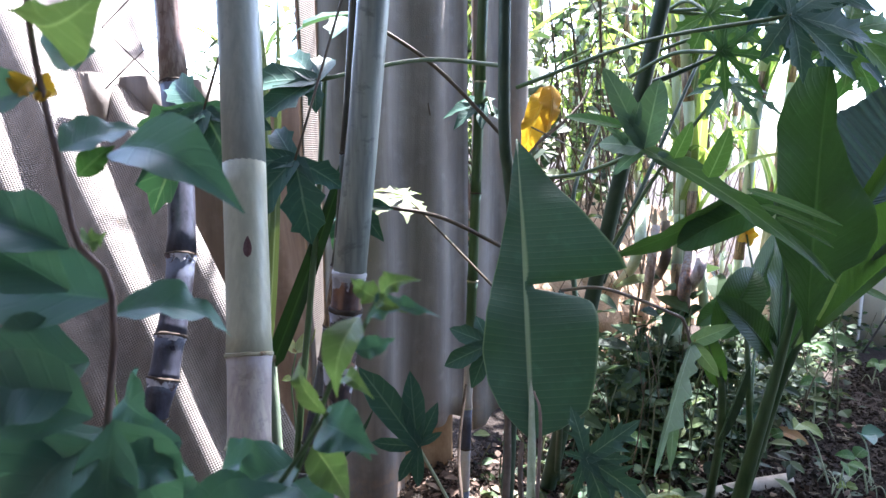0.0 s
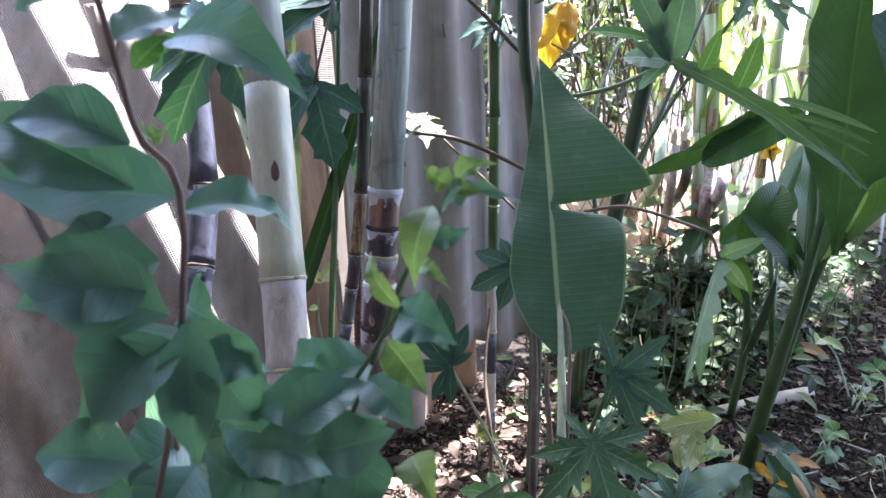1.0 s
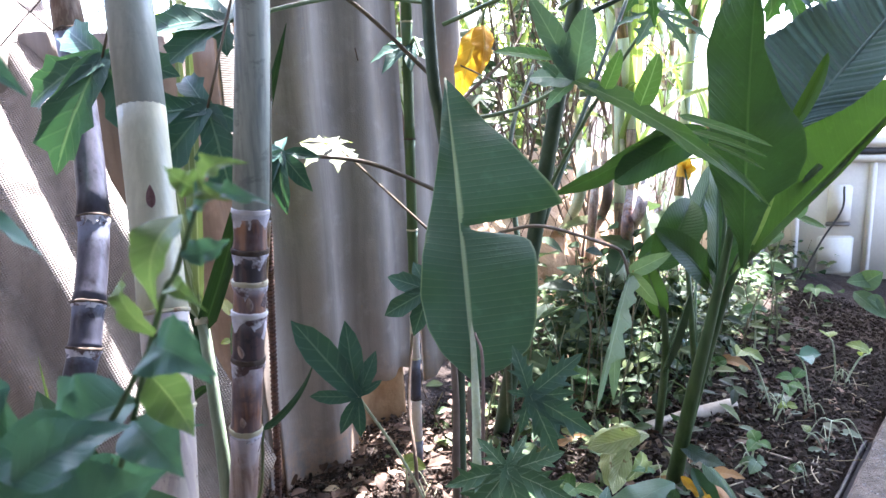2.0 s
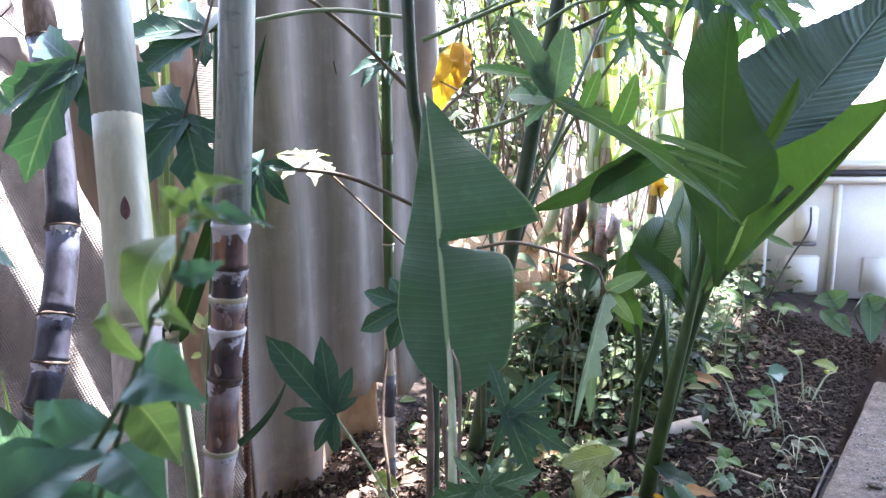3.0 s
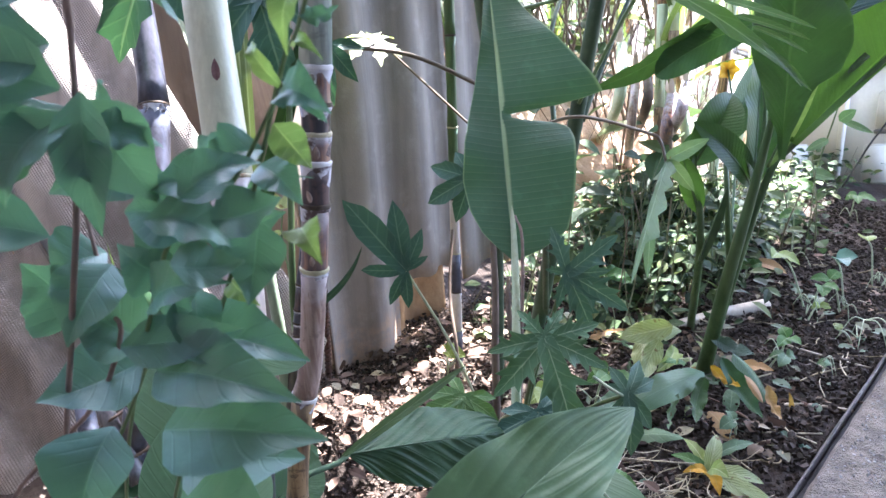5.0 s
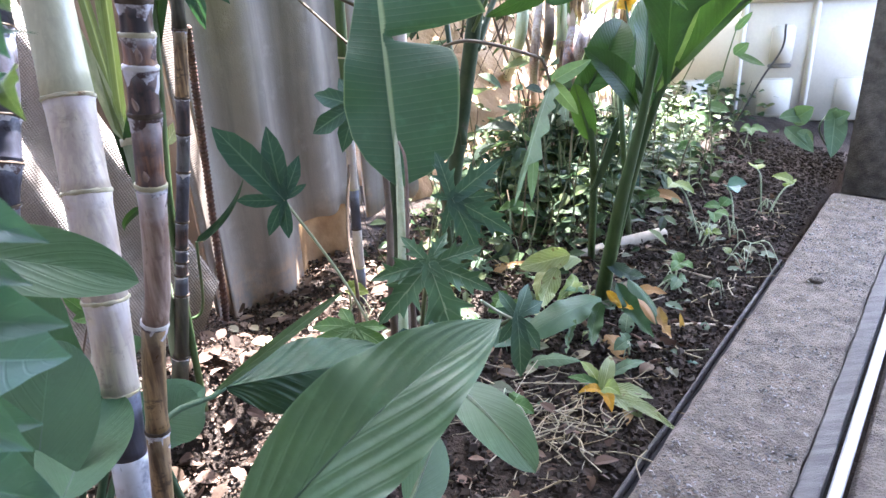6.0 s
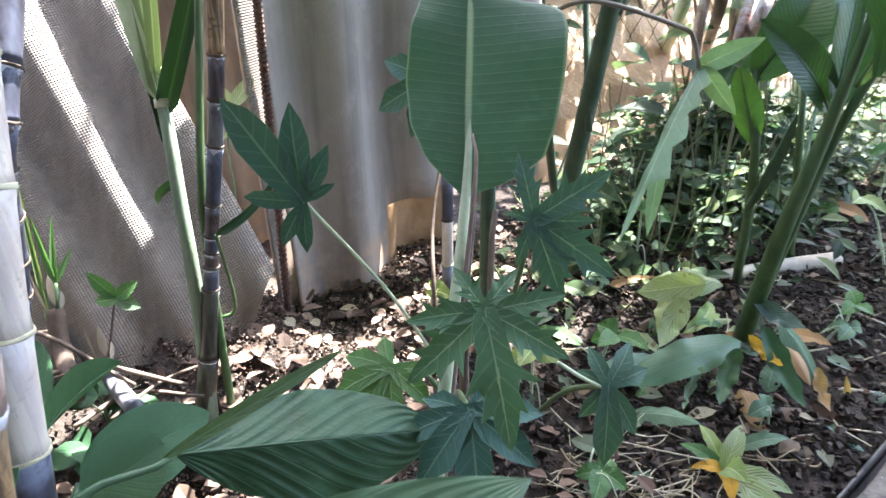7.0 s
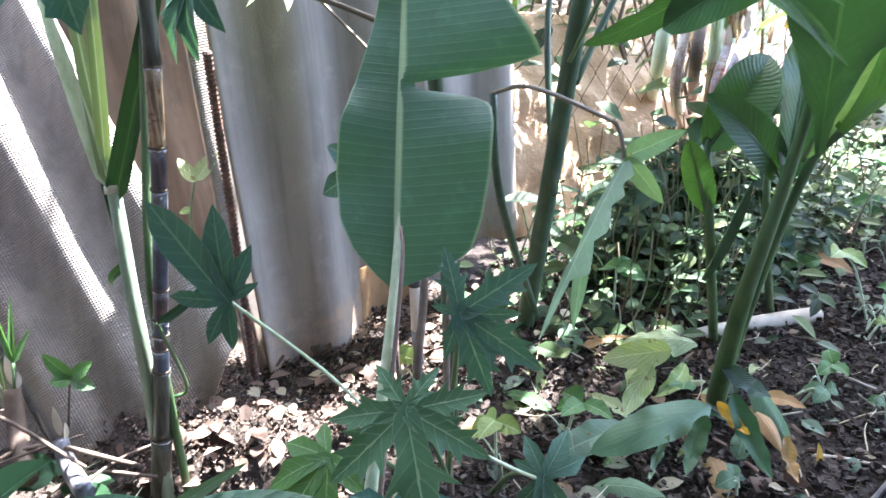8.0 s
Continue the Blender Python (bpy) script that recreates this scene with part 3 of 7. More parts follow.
def build_ground():
    near = [-1.2 + 0.022 * i for i in range(int(4.0 / 0.022))]
    out = [2.9, 3.1, 3.4, 3.8, 4.5, 6, 9, 15, 30, 80]
    xs = [-v for v in reversed(out)] + [x for x in near] + out
    ys = [-v for v in reversed(out)] + [x for x in near] + out
    xs, ys = sorted(x for x in set(xs) if x > -1.2 or x < -1.5), sorted(set(ys))
    verts, faces = [], []
    for x in xs:
        for y in ys:
            z = ground_z(x, y)
            p = 0.73 * x - 0.683 * y
            a = noise.fractal(Vector((x * 3.1, y * 3.1, 0)), 1.0, 2.0, 4) * 0.018
            b = abs(noise.noise(Vector((x * 21, y * 21, 3)))) * 0.016 + abs(noise.noise(Vector((x * 47, y * 47, 7)))) * 0.009
            if p > -0.195:
                a, b, z = 0, 0, -0.06
            elif p > -0.30:
                a *= 0.5
            if abs(x) > 3 or abs(y) > 3:
                a *= 0.4
            verts.append((x, y, z + a + b))
    m = len(ys)
    for i in range(len(xs) - 1):
        for j in range(m - 1):
            faces.append((i * m + j, (i + 1) * m + j, (i + 1) * m + j + 1, i * m + j + 1))
    g = soup("ground", verts, faces, M_SOIL, True)
    tagged(g, "dark brown crumbly garden soil, bare and loosely dug", "soil", kind="structure")


build_ground()


def slab(name, q0, q1, p0, p1, z0, z1, material, label="", category="", kind="structure", parent=None, bevel=0.006, cuts=0, rough=0.0):
    """A block along the kerb's line, with worn edges."""
    bm = bmesh.new()
    n = max(1, cuts)
    rnd = random.Random(int(q1 * 100))
    sect = ((p0, z0), (p1, z0), (p1, z1 - bevel), (p1 - bevel, z1), (p0 + bevel, z1), (p0, z1 - bevel))
    rings = []
    for i in range(n + 1):
        q = q0 + (q1 - q0) * i / n
        jit = [rnd.uniform(-rough, rough) for _ in sect]
        rings.append([bm.verts.new(bed(q, p + (j if k not in (0, 1) else 0), z + (j if k > 2 else 0))) for k, ((p, z), j) in enumerate(zip(sect, jit))])
    for a, b in zip(rings, rings[1:]):
        for k in range(6):
            bm.faces.new((a[k], b[k], b[(k + 1) % 6], a[(k + 1) % 6]))
    bm.faces.new(rings[0])
    bm.faces.new(list(reversed(rings[-1])))
    bmesh.ops.recalc_face_normals(bm, faces=bm.faces)
    ob = part(name, bm, material, parent, smooth=False)
    if parent is None:
        tagged(ob, label, category, kind=kind)
    elif label:
        tagged(ob, label)
    return ob


slab("kerb", -1.2, 2.52, -0.172, 0.030, -0.14, 0.0, M_CONCRETE, "rough grey concrete kerb strip with worn pebbly top", "kerb", cuts=90, rough=0.0025)
slab("timber_edging", -1.2, 1.92, -0.1945, -0.1890, -0.12, -0.014, M_TIMBER, "thin weathered timber edging board beside the kerb", "edging board", cuts=30, rough=0.0015, bevel=0.002)
# the gap's shadow is put in as a black strip
slab("gap_shade_strip", -1.2, 1.93, -0.1880, -0.1735, -0.12, -0.026, M_BLACK, "black strip put in as the shade of the gap between the edging and the kerb", "edging strip", cuts=90, rough=0.002, bevel=0.003)
slab("timber_sleeper", -1.2, 2.7, 0.032, 0.066, -0.14, -0.008, M_TIMBER, "grey weathered timber strip along the kerb", "timber", cuts=40, rough=0.0015, bevel=0.003)
rail = part("steel_rail", tube([bed(q, 0.084, -0.012) for q in (-1.2, 0.0, 1.2, 2.7)], 0.010, 12), M_STEEL)
tagged(rail, "bright steel rail lying along the kerb", "rail", kind="structure")
slab("pavement", -3.0, 6.0, 0.10, 3.6, -0.2, -0.030, M_CONCRETE, "rough concrete pavement beside the garden bed", "pavement", cuts=40, rough=0.002)
slab("pillar", 2.74, 3.04, -0.17, 0.16, -0.1, 1.02, M_CONCRETE, "grey concrete post at the end of the kerb", "pillar", bevel=0.01)
# three unseen walls, added to block sky light from behind and the sides
slab("added_side_wall", -3.0, 2.6, 1.6, 1.8, -0.2, 3.2, M_DARKWALL, "plain weathered grey wall added out of view beside the path to hold back sky light", "wall", bevel=0.005)
slab("added_rear_wall", -1.9, -1.7, -3.2, 1.5, -0.3, 3.2, M_DARKWALL, "plain weathered grey wall added out of view behind the camera to hold back sky light", "wall", bevel=0.005)
slab("added_left_wall", -1.7, 0.12, -1.45, -1.30, -0.2, 2.2, M_DARKWALL, "plain weathered grey wall added out of view on the left to hold back sky light", "wall", bevel=0.005)
# unseen roof, added so that its edge cuts the sun off the bed
slab("added_shade_roof", -1.9, 5.2, -1.16, 1.8, 3.20, 3.32, M_ROOF, "plain boarded roof added out of view to shade the garden bed", "roof", bevel=0.01)


# ---------------------------------------------------------------- fence
def corrugated(name, corner, along, rise, width, height, pitch, depth, axis_tilt, label, phase=0.0, step=0.011, slant=0.0, thick=0.006, material=None, bend=0.0, bend_at=1.15, curl=0.0, cut=0.0, flare=0.0, notch=(9.0, 0.0)):
    """A corrugated sheet. corner: its lower left; along, rise: ways of its lower edge and its height; axis_tilt: degrees by which the ridges lean in the sheet's plane; bend, curl: how far it bows back towards its top and its left edge; cut: how steeply its lower edge rises past the middle; flare: how much it widens upwards; notch: from where on, and up to what height, its foot is broken away."""
    along, rise = Vector(along).normalized(), Vector(rise).normalized()
    out = along.cross(rise).normalized()
    t = radians(axis_tilt)
    bm = bmesh.new()
    uvl = bm.loops.layers.uv.verify()
    nx, nz = int(width / step), max(2, int(height / 0.06))
    front, back = [], []
    for i in range(nx + 1):
        a, b = [], []
        for k in range(nz + 1):
            x = width * i / nx + slant * k / nz
            low = cut * max(0.0, x - 0.5 * width) + (notch[1] + 0.02 * noise.noise(Vector((x * 14, 3, phase))) if x > notch[0] else 0.0)
            z = low + (height - low) * k / nz
            x *= 1 + flare * max(0.0, z - 0.75)
            c = x * math.cos(t) + z * math.sin(t)
            w = math.sin(2 * math.pi * c / pitch + phase) * depth / 2
            w -= bend * max(0.0, z + 1.6 * x - bend_at) ** 2 + curl * max(0.0, 0.17 - x) ** 2
            w += 0.004 * noise.noise(Vector((x * 4, z * 4, phase)))
            p = Vector(corner) + along * x + rise * z + out * w
            ragged = 0.006 * noise.noise(Vector((x * 30, 0, phase))) if k == 0 else 0
            a.append((bm.verts.new(p + rise * ragged), x, z))
            b.append(bm.verts.new(p - out * thick + rise * ragged))
        front.append(a)
        back.append(b)
    for i in range(nx):
        for k in range(nz):
            q = (front[i][k], front[i + 1][k], front[i + 1][k + 1], front[i][k + 1])
            f = bm.faces.new([v[0] for v in q])
            for lp, v in zip(f.loops, q):
                lp[uvl].uv = (v[1], v[2])
            bm.faces.new((back[i][k], back[i][k + 1], back[i + 1][k + 1], back[i + 1][k]))
    for i in range(nx):
        bm.faces.new((front[i][0][0], back[i][0], back[i + 1][0], front[i + 1][0][0]))
        bm.faces.new((front[i][nz][0], front[i + 1][nz][0], back[i + 1][nz], back[i][nz]))
    for k in range(nz):
        bm.faces.new((front[0][k][0], front[0][k + 1][0], back[0][k + 1], back[0][k]))
        bm.faces.new((front[nx][k][0], back[nx][k], back[nx][k + 1], front[nx][k + 1][0]))
    ob = part(name, bm, material or M_SHEET)
    return tagged(ob, label, "fence sheet", "fence sheets")


FENCE = Vector((0.630, 0.776, 0))
FRONT = Vector((FENCE.y, -FENCE.x, 0))
corrugated("corrugated_sheet", (-0.215, 1.265, 0.03), FENCE, (-0.02, 0.0, 1), 0.452, 1.30, 0.177, 0.036, 0, "upright grey corrugated cement sheet with a broken foot", phase=2.6, material=M_SHEET_SMOOTH, notch=(0.238, 0.19))
corrugated("corrugated_sheet", Vector((-0.215, 1.265, 0.03)) + FENCE * 0.476 - FRONT * 0.016, FENCE, (-0.02, 0.0, 1), 0.249, 1.32, 0.177, 0.036, 0, "narrow grey corrugated cement sheet behind a slit in the fence", phase=2.6 + 2 * math.pi * 0.476 / 0.177, material=M_SHEET_SMOOTH, notch=(-1.0, 0.13))
# added corrugated stand-in; its ochre has the sunlit ground behind put into it
corrugated("ochre_backing", Vector((-0.215, 1.265, 0.0)) + FENCE * 0.225 - FRONT * 0.045, FENCE, (-0.02, 0.0, 1), 0.20, 0.27, 0.177, 0.030, 0, "corrugated ochre piece added behind the fence's foot to stand for sunlit ground", phase=1.0, material=M_OCHRE)
# the leaning sheet lies turned in its own plane, so its ridges slant
LEAN_A, LEAN_B = Vector((0.985, 0.17, 0)).normalized(), Vector((-0.063, 0.364, 0.929)).normalized()
LEAN_C, LEAN_R = LEAN_A * 0.899 + LEAN_B * 0.438, LEAN_B * 0.899 - LEAN_A * 0.438
LEAN_C = LEAN_C * math.cos(radians(7.0)) - LEAN_C.cross(LEAN_R) * math.sin(radians(7.0))
corrugated("corrugated_sheet", Vector((-0.32, 1.06, 0.20)) - LEAN_C * 0.23 - LEAN_R * 0.17, LEAN_C, LEAN_R, 0.378, 1.50, 0.130, 0.030, 0,
           "leaning grey corrugated cement sheet with slanting ridges", phase=math.pi / 2 - 2 * math.pi * 0.224 / 0.130, step=0.005, bend=0.14, bend_at=1.0, curl=3.0, cut=0.85, flare=0.40)
corrugated("corrugated_sheet", Vector((-0.32, 1.06, 0.20)) - LEAN_C * 0.85 - LEAN_R * 0.30 - LEAN_C.cross(LEAN_R) * 0.055, LEAN_C, LEAN_R, 0.66, 1.60, 0.130, 0.030, 0,
           "broken grey corrugated cement sheet lying behind the leaning one", phase=0.6, step=0.009)
corrugated("corrugated_sheet", (-0.56, 1.36, 0.02), (0.80, 0.60, 0), (-0.16, -0.03, 1), 0.47, 1.00, 0.108, 0.030, 0, "shaded grey corrugated cement sheet behind the others", phase=0.4, step=0.008, material=M_SHEET_SMOOTH)
corrugated("corrugated_sheet", (-0.234, 1.232, 0.05), (0.24, 0.97, 0), (-0.030, 0.02, 1), 0.105, 1.25, 0.177, 0.006, 0, "narrow strip of a broken cement sheet standing edge-on in the sun", phase=1.2, step=0.008)
bar = tube(bez([(-0.222, 1.218, 0.02), (-0.197, 1.187, 0.4), (-0.176, 1.155, 0.69)], 80), [0.0052 + (0.0024 if i % 2 else 0) for i in range(161)], 10)
tagged(part("reinforcing_bar", bar, M_RUST, smooth=False), "rusty ribbed steel reinforcing bar stuck upright in the ground", "steel bar")


# ---------------------------------------------------------------- canes
def sugarcane(label, base, pts, r, nodes, skins, node_mat, group="sugarcanes", **kw):
    e = thing("sugarcane", base, label, "sugarcane", group)
    cane(e, pts, r, nodes, skins, node_mat, **kw)
    return e


def swelling(z0, r0, z1, r1):
    """A cane's radius, growing evenly from r0 at z0 to r1 at z1."""
    return lambda z: r0 + (r1 - r0) * max(0.0, min(1.0, (z - z0) / (z1 - z0)))


pale = sugarcane("thick pale green sugarcane stalk with lilac lower joints", (-0.167, 0.476, ground_z(-0.167, 0.476)),
                 [(-0.167, 0.476, -0.03), (-0.157, 0.519, 0.30), (-0.148, 0.545, 0.50), (-0.156, 0.592, 0.66), (-0.169, 0.634, 0.80), (-0.189, 0.688, 1.02), (-0.247, 0.793, 1.7)],
                 swelling(0.30, 0.0172, 0.70, 0.0212), (0.20, 0.335, 0.405, 0.496, 0.592, 0.673, 0.852), (M_CANE_ICE, M_CANE_ICE, M_CANE_DARK, M_CANE_LILAC, M_CANE_LILAC, M_CANE_LILAC, M_CANE_PALE, M_CANE_WAXY), M_NODE_PALE, sides=20, swell=1.06, bare=(1, 6))
purple = sugarcane("slender banded sugarcane with brown, violet and waxy white joints", (-0.139, 0.415, ground_z(-0.139, 0.415)),
                   [(-0.139, 0.415, -0.03), (-0.086, 0.440, 0.44), (-0.063, 0.441, 0.55), (-0.047, 0.438, 0.66), (-0.036, 0.439, 0.76), (-0.018, 0.440, 0.95), (0.033, 0.425, 1.6)],
                   swelling(0.42, 0.0090, 0.80, 0.0108), (0.30, 0.42, 0.519, 0.632, 0.683, 0.715, 0.736, 0.757, 0.783), (M_CANE_STRAW, M_CANE_STRAW, M_CANE_STRAW, M_CANE_MAUVE, M_CANE_BROWN, M_CANE_BLACK, M_CANE_BROWN, M_CANE_BLACK, M_CANE_BROWN, M_CANE_BLUE), (M_NODE_PALE, M_NODE_DARK, M_NODE_WAX), sides=18, swell=1.10, wax=0.012)
dark = sugarcane("dark violet sugarcane bending outwards, white bloom on its joints", (-0.50, 0.873, ground_z(-0.50, 0.873)),
                 [(-0.502, 0.873, 0.02), (-0.454, 0.862, 0.22), (-0.414, 0.851, 0.342), (-0.386, 0.840, 0.437), (-0.365, 0.83, 0.511), (-0.351, 0.846, 0.58), (-0.355, 0.923, 0.74), (-0.400, 1.02, 1.02), (-0.443, 1.059, 1.5)],
                 0.0190, (0.12, 0.20, 0.285, 0.342, 0.39, 0.45, 0.511, 0.56, 0.612, 0.715, 0.96), (M_CANE_DARK,) * 11 + (M_CANE_MAUVE,), M_NODE_DARK, sides=16, wax=0.012)
gdark = sugarcane("thin dark sugarcane with grey waxy joints beside the fence", (-0.267, 0.927, ground_z(-0.267, 0.927)),
                  [(-0.267, 0.927, 0.02), (-0.225, 0.929, 0.20), (-0.188, 0.937, 0.40), (-0.150, 0.940, 0.60), (-0.124, 0.95, 0.85), (-0.090, 0.983, 1.5)],
                  swelling(0.20, 0.0135, 0.36, 0.0092), (0.092, 0.208, 0.313, 0.345, 0.366, 0.388, 0.430, 0.505, 0.56, 0.61, 0.70, 0.86),
                  (M_CANE_OLIVE, M_CANE_OLIVE, M_CANE_OLIVE, M_CANE_DARK, M_CANE_BLACK, M_CANE_DARK, M_CANE_BLACK, M_CANE_DARK, M_CANE_GREY, M_CANE_BLACK, M_CANE_STRAW, M_CANE_OLIVE, M_CANE_OLIVE), M_NODE_DARK, sides=14, wax=0.006, swell=1.10)
# pale joints between dark ones put this cane's sun patches into its colour
thin = sugarcane("thin dark sugarcane in front of the fence, its sun patches put in as pale joints", (0.055, 1.34, ground_z(0.055, 1.34)),
                 [(0.055, 1.345, 0.04), (0.058, 1.35, 0.3), (0.066, 1.36, 0.7), (0.08, 1.38, 1.5)],
                 0.0105, (0.15, 0.24, 0.33, 0.45, 0.6, 0.78, 1.0), (M_CANE_DARK, M_CANE_LILAC, M_CANE_DARK, M_CANE_LILAC, M_STALK), (M_NODE_PALE, M_NODE_DARK), sides=12)
scar = blade((-0.1585, 0.6035, 0.766), (-0.1585, 0.6055, 0.786), (0.25, -1, 0.1), 0.0042, OVATE, fold=20, nu=8, nv=3)
part("bud_scar", scar, M_SCAR, pale, "dark purple bud scar")
for z, a in ((0.634, 0.3), (0.685, -0.6), (0.717, 0.5), (0.521, 1.2)):
    f = (z - 0.55) / 0.11
    c = Vector((-0.063 + 0.016 * f, 0.441 - 0.003 * f, z + 0.004))
    d = Vector((math.sin(a) * 0.4, -1, 0)).normalized()
    part("bud", blade(c + d * 0.0102 + Vector((0, 0, -0.002)), c + d * 0.0135 + Vector((0, 0, 0.008)), d, 0.0024, OVATE, fold=-25, nu=8, nv=3), M_CANE_MAUVE, purple)

# ---------------------------------------------------------------- papaya by the fence
pap = thing("papaya_plant", (0.135, 1.22, ground_z(0.135, 1.22)), "young papaya plant with a slim dark green stem and lobed leaves", "papaya", "papaya plants")
stick("stem", [(0.135, 1.22, 0.02), (0.140, 1.21, 0.4), (0.133, 1.19, 0.72), (0.122, 1.17, 0.82), (0.108, 1.14, 0.95), (0.10, 1.12, 1.5)], 0.0125, 0.0095, M_TRUNK, pap)


def papaya_leaf(parent, start, centre, face, heading, size, mat, pet=M_PETIOLE, sag=0.02, r=0.0032, **kw):
    a, c = Vector(start), Vector(centre)
    mid = a.lerp(c, 0.5) + Vector((0, 0, sag))
    stick("petiole", [a, mid, c], r * 1.25, r, pet, parent, sides=7)
    return lobed_leaf(parent, c, face, heading, size, mat, **kw)


NOTCHED_EDGE = ((0, .05), (.15, .065), (.30, .085), (.42, .16), (.50, .26), (.56, .15), (.66, .14), (.72, .20), (.80, .10), (.90, .05), (1, 0.0))
SMOOTH_EDGE = ((0, .10), (.15, .15), (.33, .19), (.47, .27), (.56, .21), (.68, .19), (.76, .21), (.86, .12), (.95, .05), (1, 0.0))
FRESH_EDGE = ((0, .09), (.12, .12), (.30, .13), (.40, .15), (.48, .27), (.52, .14), (.60, .12), (.67, .19), (.72, .10), (.82, .075), (.91, .05), (1, 0.0))
DEEP_EDGE = ((0, .07), (.15, .085), (.30, .07), (.40, .085), (.48, .20), (.53, .09), (.62, .08), (.70, .15), (.76, .07), (.88, .045), (1, 0.0))
papaya_leaf(pap, (0.117, 1.237, 1.016), (-0.166, 0.948, 0.961), (0.1, -0.72, 0.7), (-1, 0, 0.05), 0.105, M_PAPAYA, seed=1, droop=0.25, edge=SMOOTH_EDGE, lobes=5, spread=190, lengths=(.7, .9, 1.1, .9, .5))
papaya_leaf(pap, (0.111, 1.213, 0.892), (-0.130, 1.122, 1.081), (0, -0.3, 1), (-1, -0.2, 0.1), 0.105, M_PAPAYA_MID, M_PETIOLE_BROWN, seed=2, edge=SMOOTH_EDGE, lobes=5)
papaya_leaf(pap, (0.121, 1.174, 0.695), (-0.123, 1.033, 0.781), (-0.3, -0.6, 0.5), (-0.3, 0.2, -0.9), 0.085, M_PAPAYA, M_PETIOLE_BROWN, seed=3, droop=0.5, edge=CASSAVA_EDGE)
# sun glare on this leaf is put in with the pale leaf material
papaya_leaf(pap, (0.098, 1.192, 0.624), (-0.063, 1.233, 0.781), (0.1, -0.30, 0.95), (-1, -0.2, 0), 0.10, M_PALELEAF, M_PETIOLE_BROWN, seed=4, r=0.002, sag=0.0)
papaya_leaf(pap, (0.134, 1.228, 0.978), (0.522, 1.039, 1.070), (0.15, -0.80, 0.55), (1, 0.1, -0.12), 0.150, M_PAPAYA_MID, seed=5, droop=0.18, edge=NOTCHED_EDGE)
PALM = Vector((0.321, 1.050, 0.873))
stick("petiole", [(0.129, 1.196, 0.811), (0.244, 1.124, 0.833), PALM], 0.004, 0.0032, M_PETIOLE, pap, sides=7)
LOBE = ((0, .50, .45), (.10, .62, .52), (.20, .95, .60), (.32, .85, .75), (.42, .70, .95), (.55, .62, .80), (.66, .52, .62), (.78, .48, .40), (.90, .28, .22), (1, .02, .02))
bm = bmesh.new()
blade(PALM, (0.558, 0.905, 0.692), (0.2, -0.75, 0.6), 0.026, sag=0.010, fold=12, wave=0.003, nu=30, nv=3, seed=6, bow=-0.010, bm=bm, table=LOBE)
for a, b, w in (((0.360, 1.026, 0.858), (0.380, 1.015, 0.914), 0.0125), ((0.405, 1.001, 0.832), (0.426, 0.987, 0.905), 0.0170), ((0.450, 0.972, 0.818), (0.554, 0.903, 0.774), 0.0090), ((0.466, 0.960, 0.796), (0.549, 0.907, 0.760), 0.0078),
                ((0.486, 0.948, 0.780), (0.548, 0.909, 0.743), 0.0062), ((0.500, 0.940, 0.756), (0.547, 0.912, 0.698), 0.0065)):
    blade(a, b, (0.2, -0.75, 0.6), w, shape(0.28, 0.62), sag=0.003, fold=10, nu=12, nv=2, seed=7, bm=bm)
part("leaf", bm, M_PAPAYA_LIT, pap, "fingered lobe, backlight put into its light green")
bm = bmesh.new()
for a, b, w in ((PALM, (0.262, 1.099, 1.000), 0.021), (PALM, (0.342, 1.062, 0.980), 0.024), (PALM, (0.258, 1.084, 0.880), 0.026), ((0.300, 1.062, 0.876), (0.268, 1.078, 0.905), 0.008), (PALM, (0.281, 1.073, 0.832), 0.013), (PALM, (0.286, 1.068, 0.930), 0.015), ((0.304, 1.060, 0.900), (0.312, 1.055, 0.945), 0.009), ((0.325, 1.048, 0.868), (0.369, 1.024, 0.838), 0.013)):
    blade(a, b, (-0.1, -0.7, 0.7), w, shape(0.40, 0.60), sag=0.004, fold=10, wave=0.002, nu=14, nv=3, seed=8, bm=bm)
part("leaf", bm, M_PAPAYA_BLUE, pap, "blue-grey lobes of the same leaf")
part("leaf", blade((0.295, 1.068, 0.906), (0.205, 1.104, 0.922), (0.1, -0.8, 0.6), 0.012, shape(0.45, 0.60), sag=0.004, fold=12, nu=14, nv=3, seed=9), M_WEED, pap, "narrow green lobe")
papaya_leaf(pap, (0.095, 1.283, 0.932), (0.078, 1.360, 0.957), (-0.1, -0.5, 0.8), (-1, 0, -0.1), 0.085, M_PAPAYA, seed=7, edge=CASSAVA_EDGE, droop=0.3)
stick("branch", [(0.10, 1.12, 1.45), (-0.12, 1.06, 1.50), (-0.33, 0.98, 1.46)], 0.008, 0.005, M_TRUNK, pap)
papaya_leaf(pap, (-0.16, 1.05, 1.49), (-0.303, 0.887, 0.916), (-0.1, -0.85, 0.45), (-0.3, 0, -0.9), 0.145, M_PAPAYA, M_PETIOLE_BROWN, r=0.0018, seed=8, droop=0.3, edge=SMOOTH_EDGE, lobes=5, spread=210)
papaya_leaf(pap, (-0.02, 1.09, 1.48), (-0.182, 0.887, 0.851), (0.0, -0.85, 0.5), (-0.5, 0, -0.7), 0.12, M_PAPAYA, M_PETIOLE_BROWN, r=0.0018, seed=9, droop=0.3, edge=SMOOTH_EDGE, lobes=5, spread=210)
papaya_leaf(pap, (0.131, 1.132, 0.538), (0.088, 0.979, 0.577), (-0.3, -0.85, 0.3), (-0.7, 0.1, -0.4), 0.085, M_PAPAYA, seed=10, droop=0.2, edge=CASSAVA_EDGE, lobes=5, spread=170)
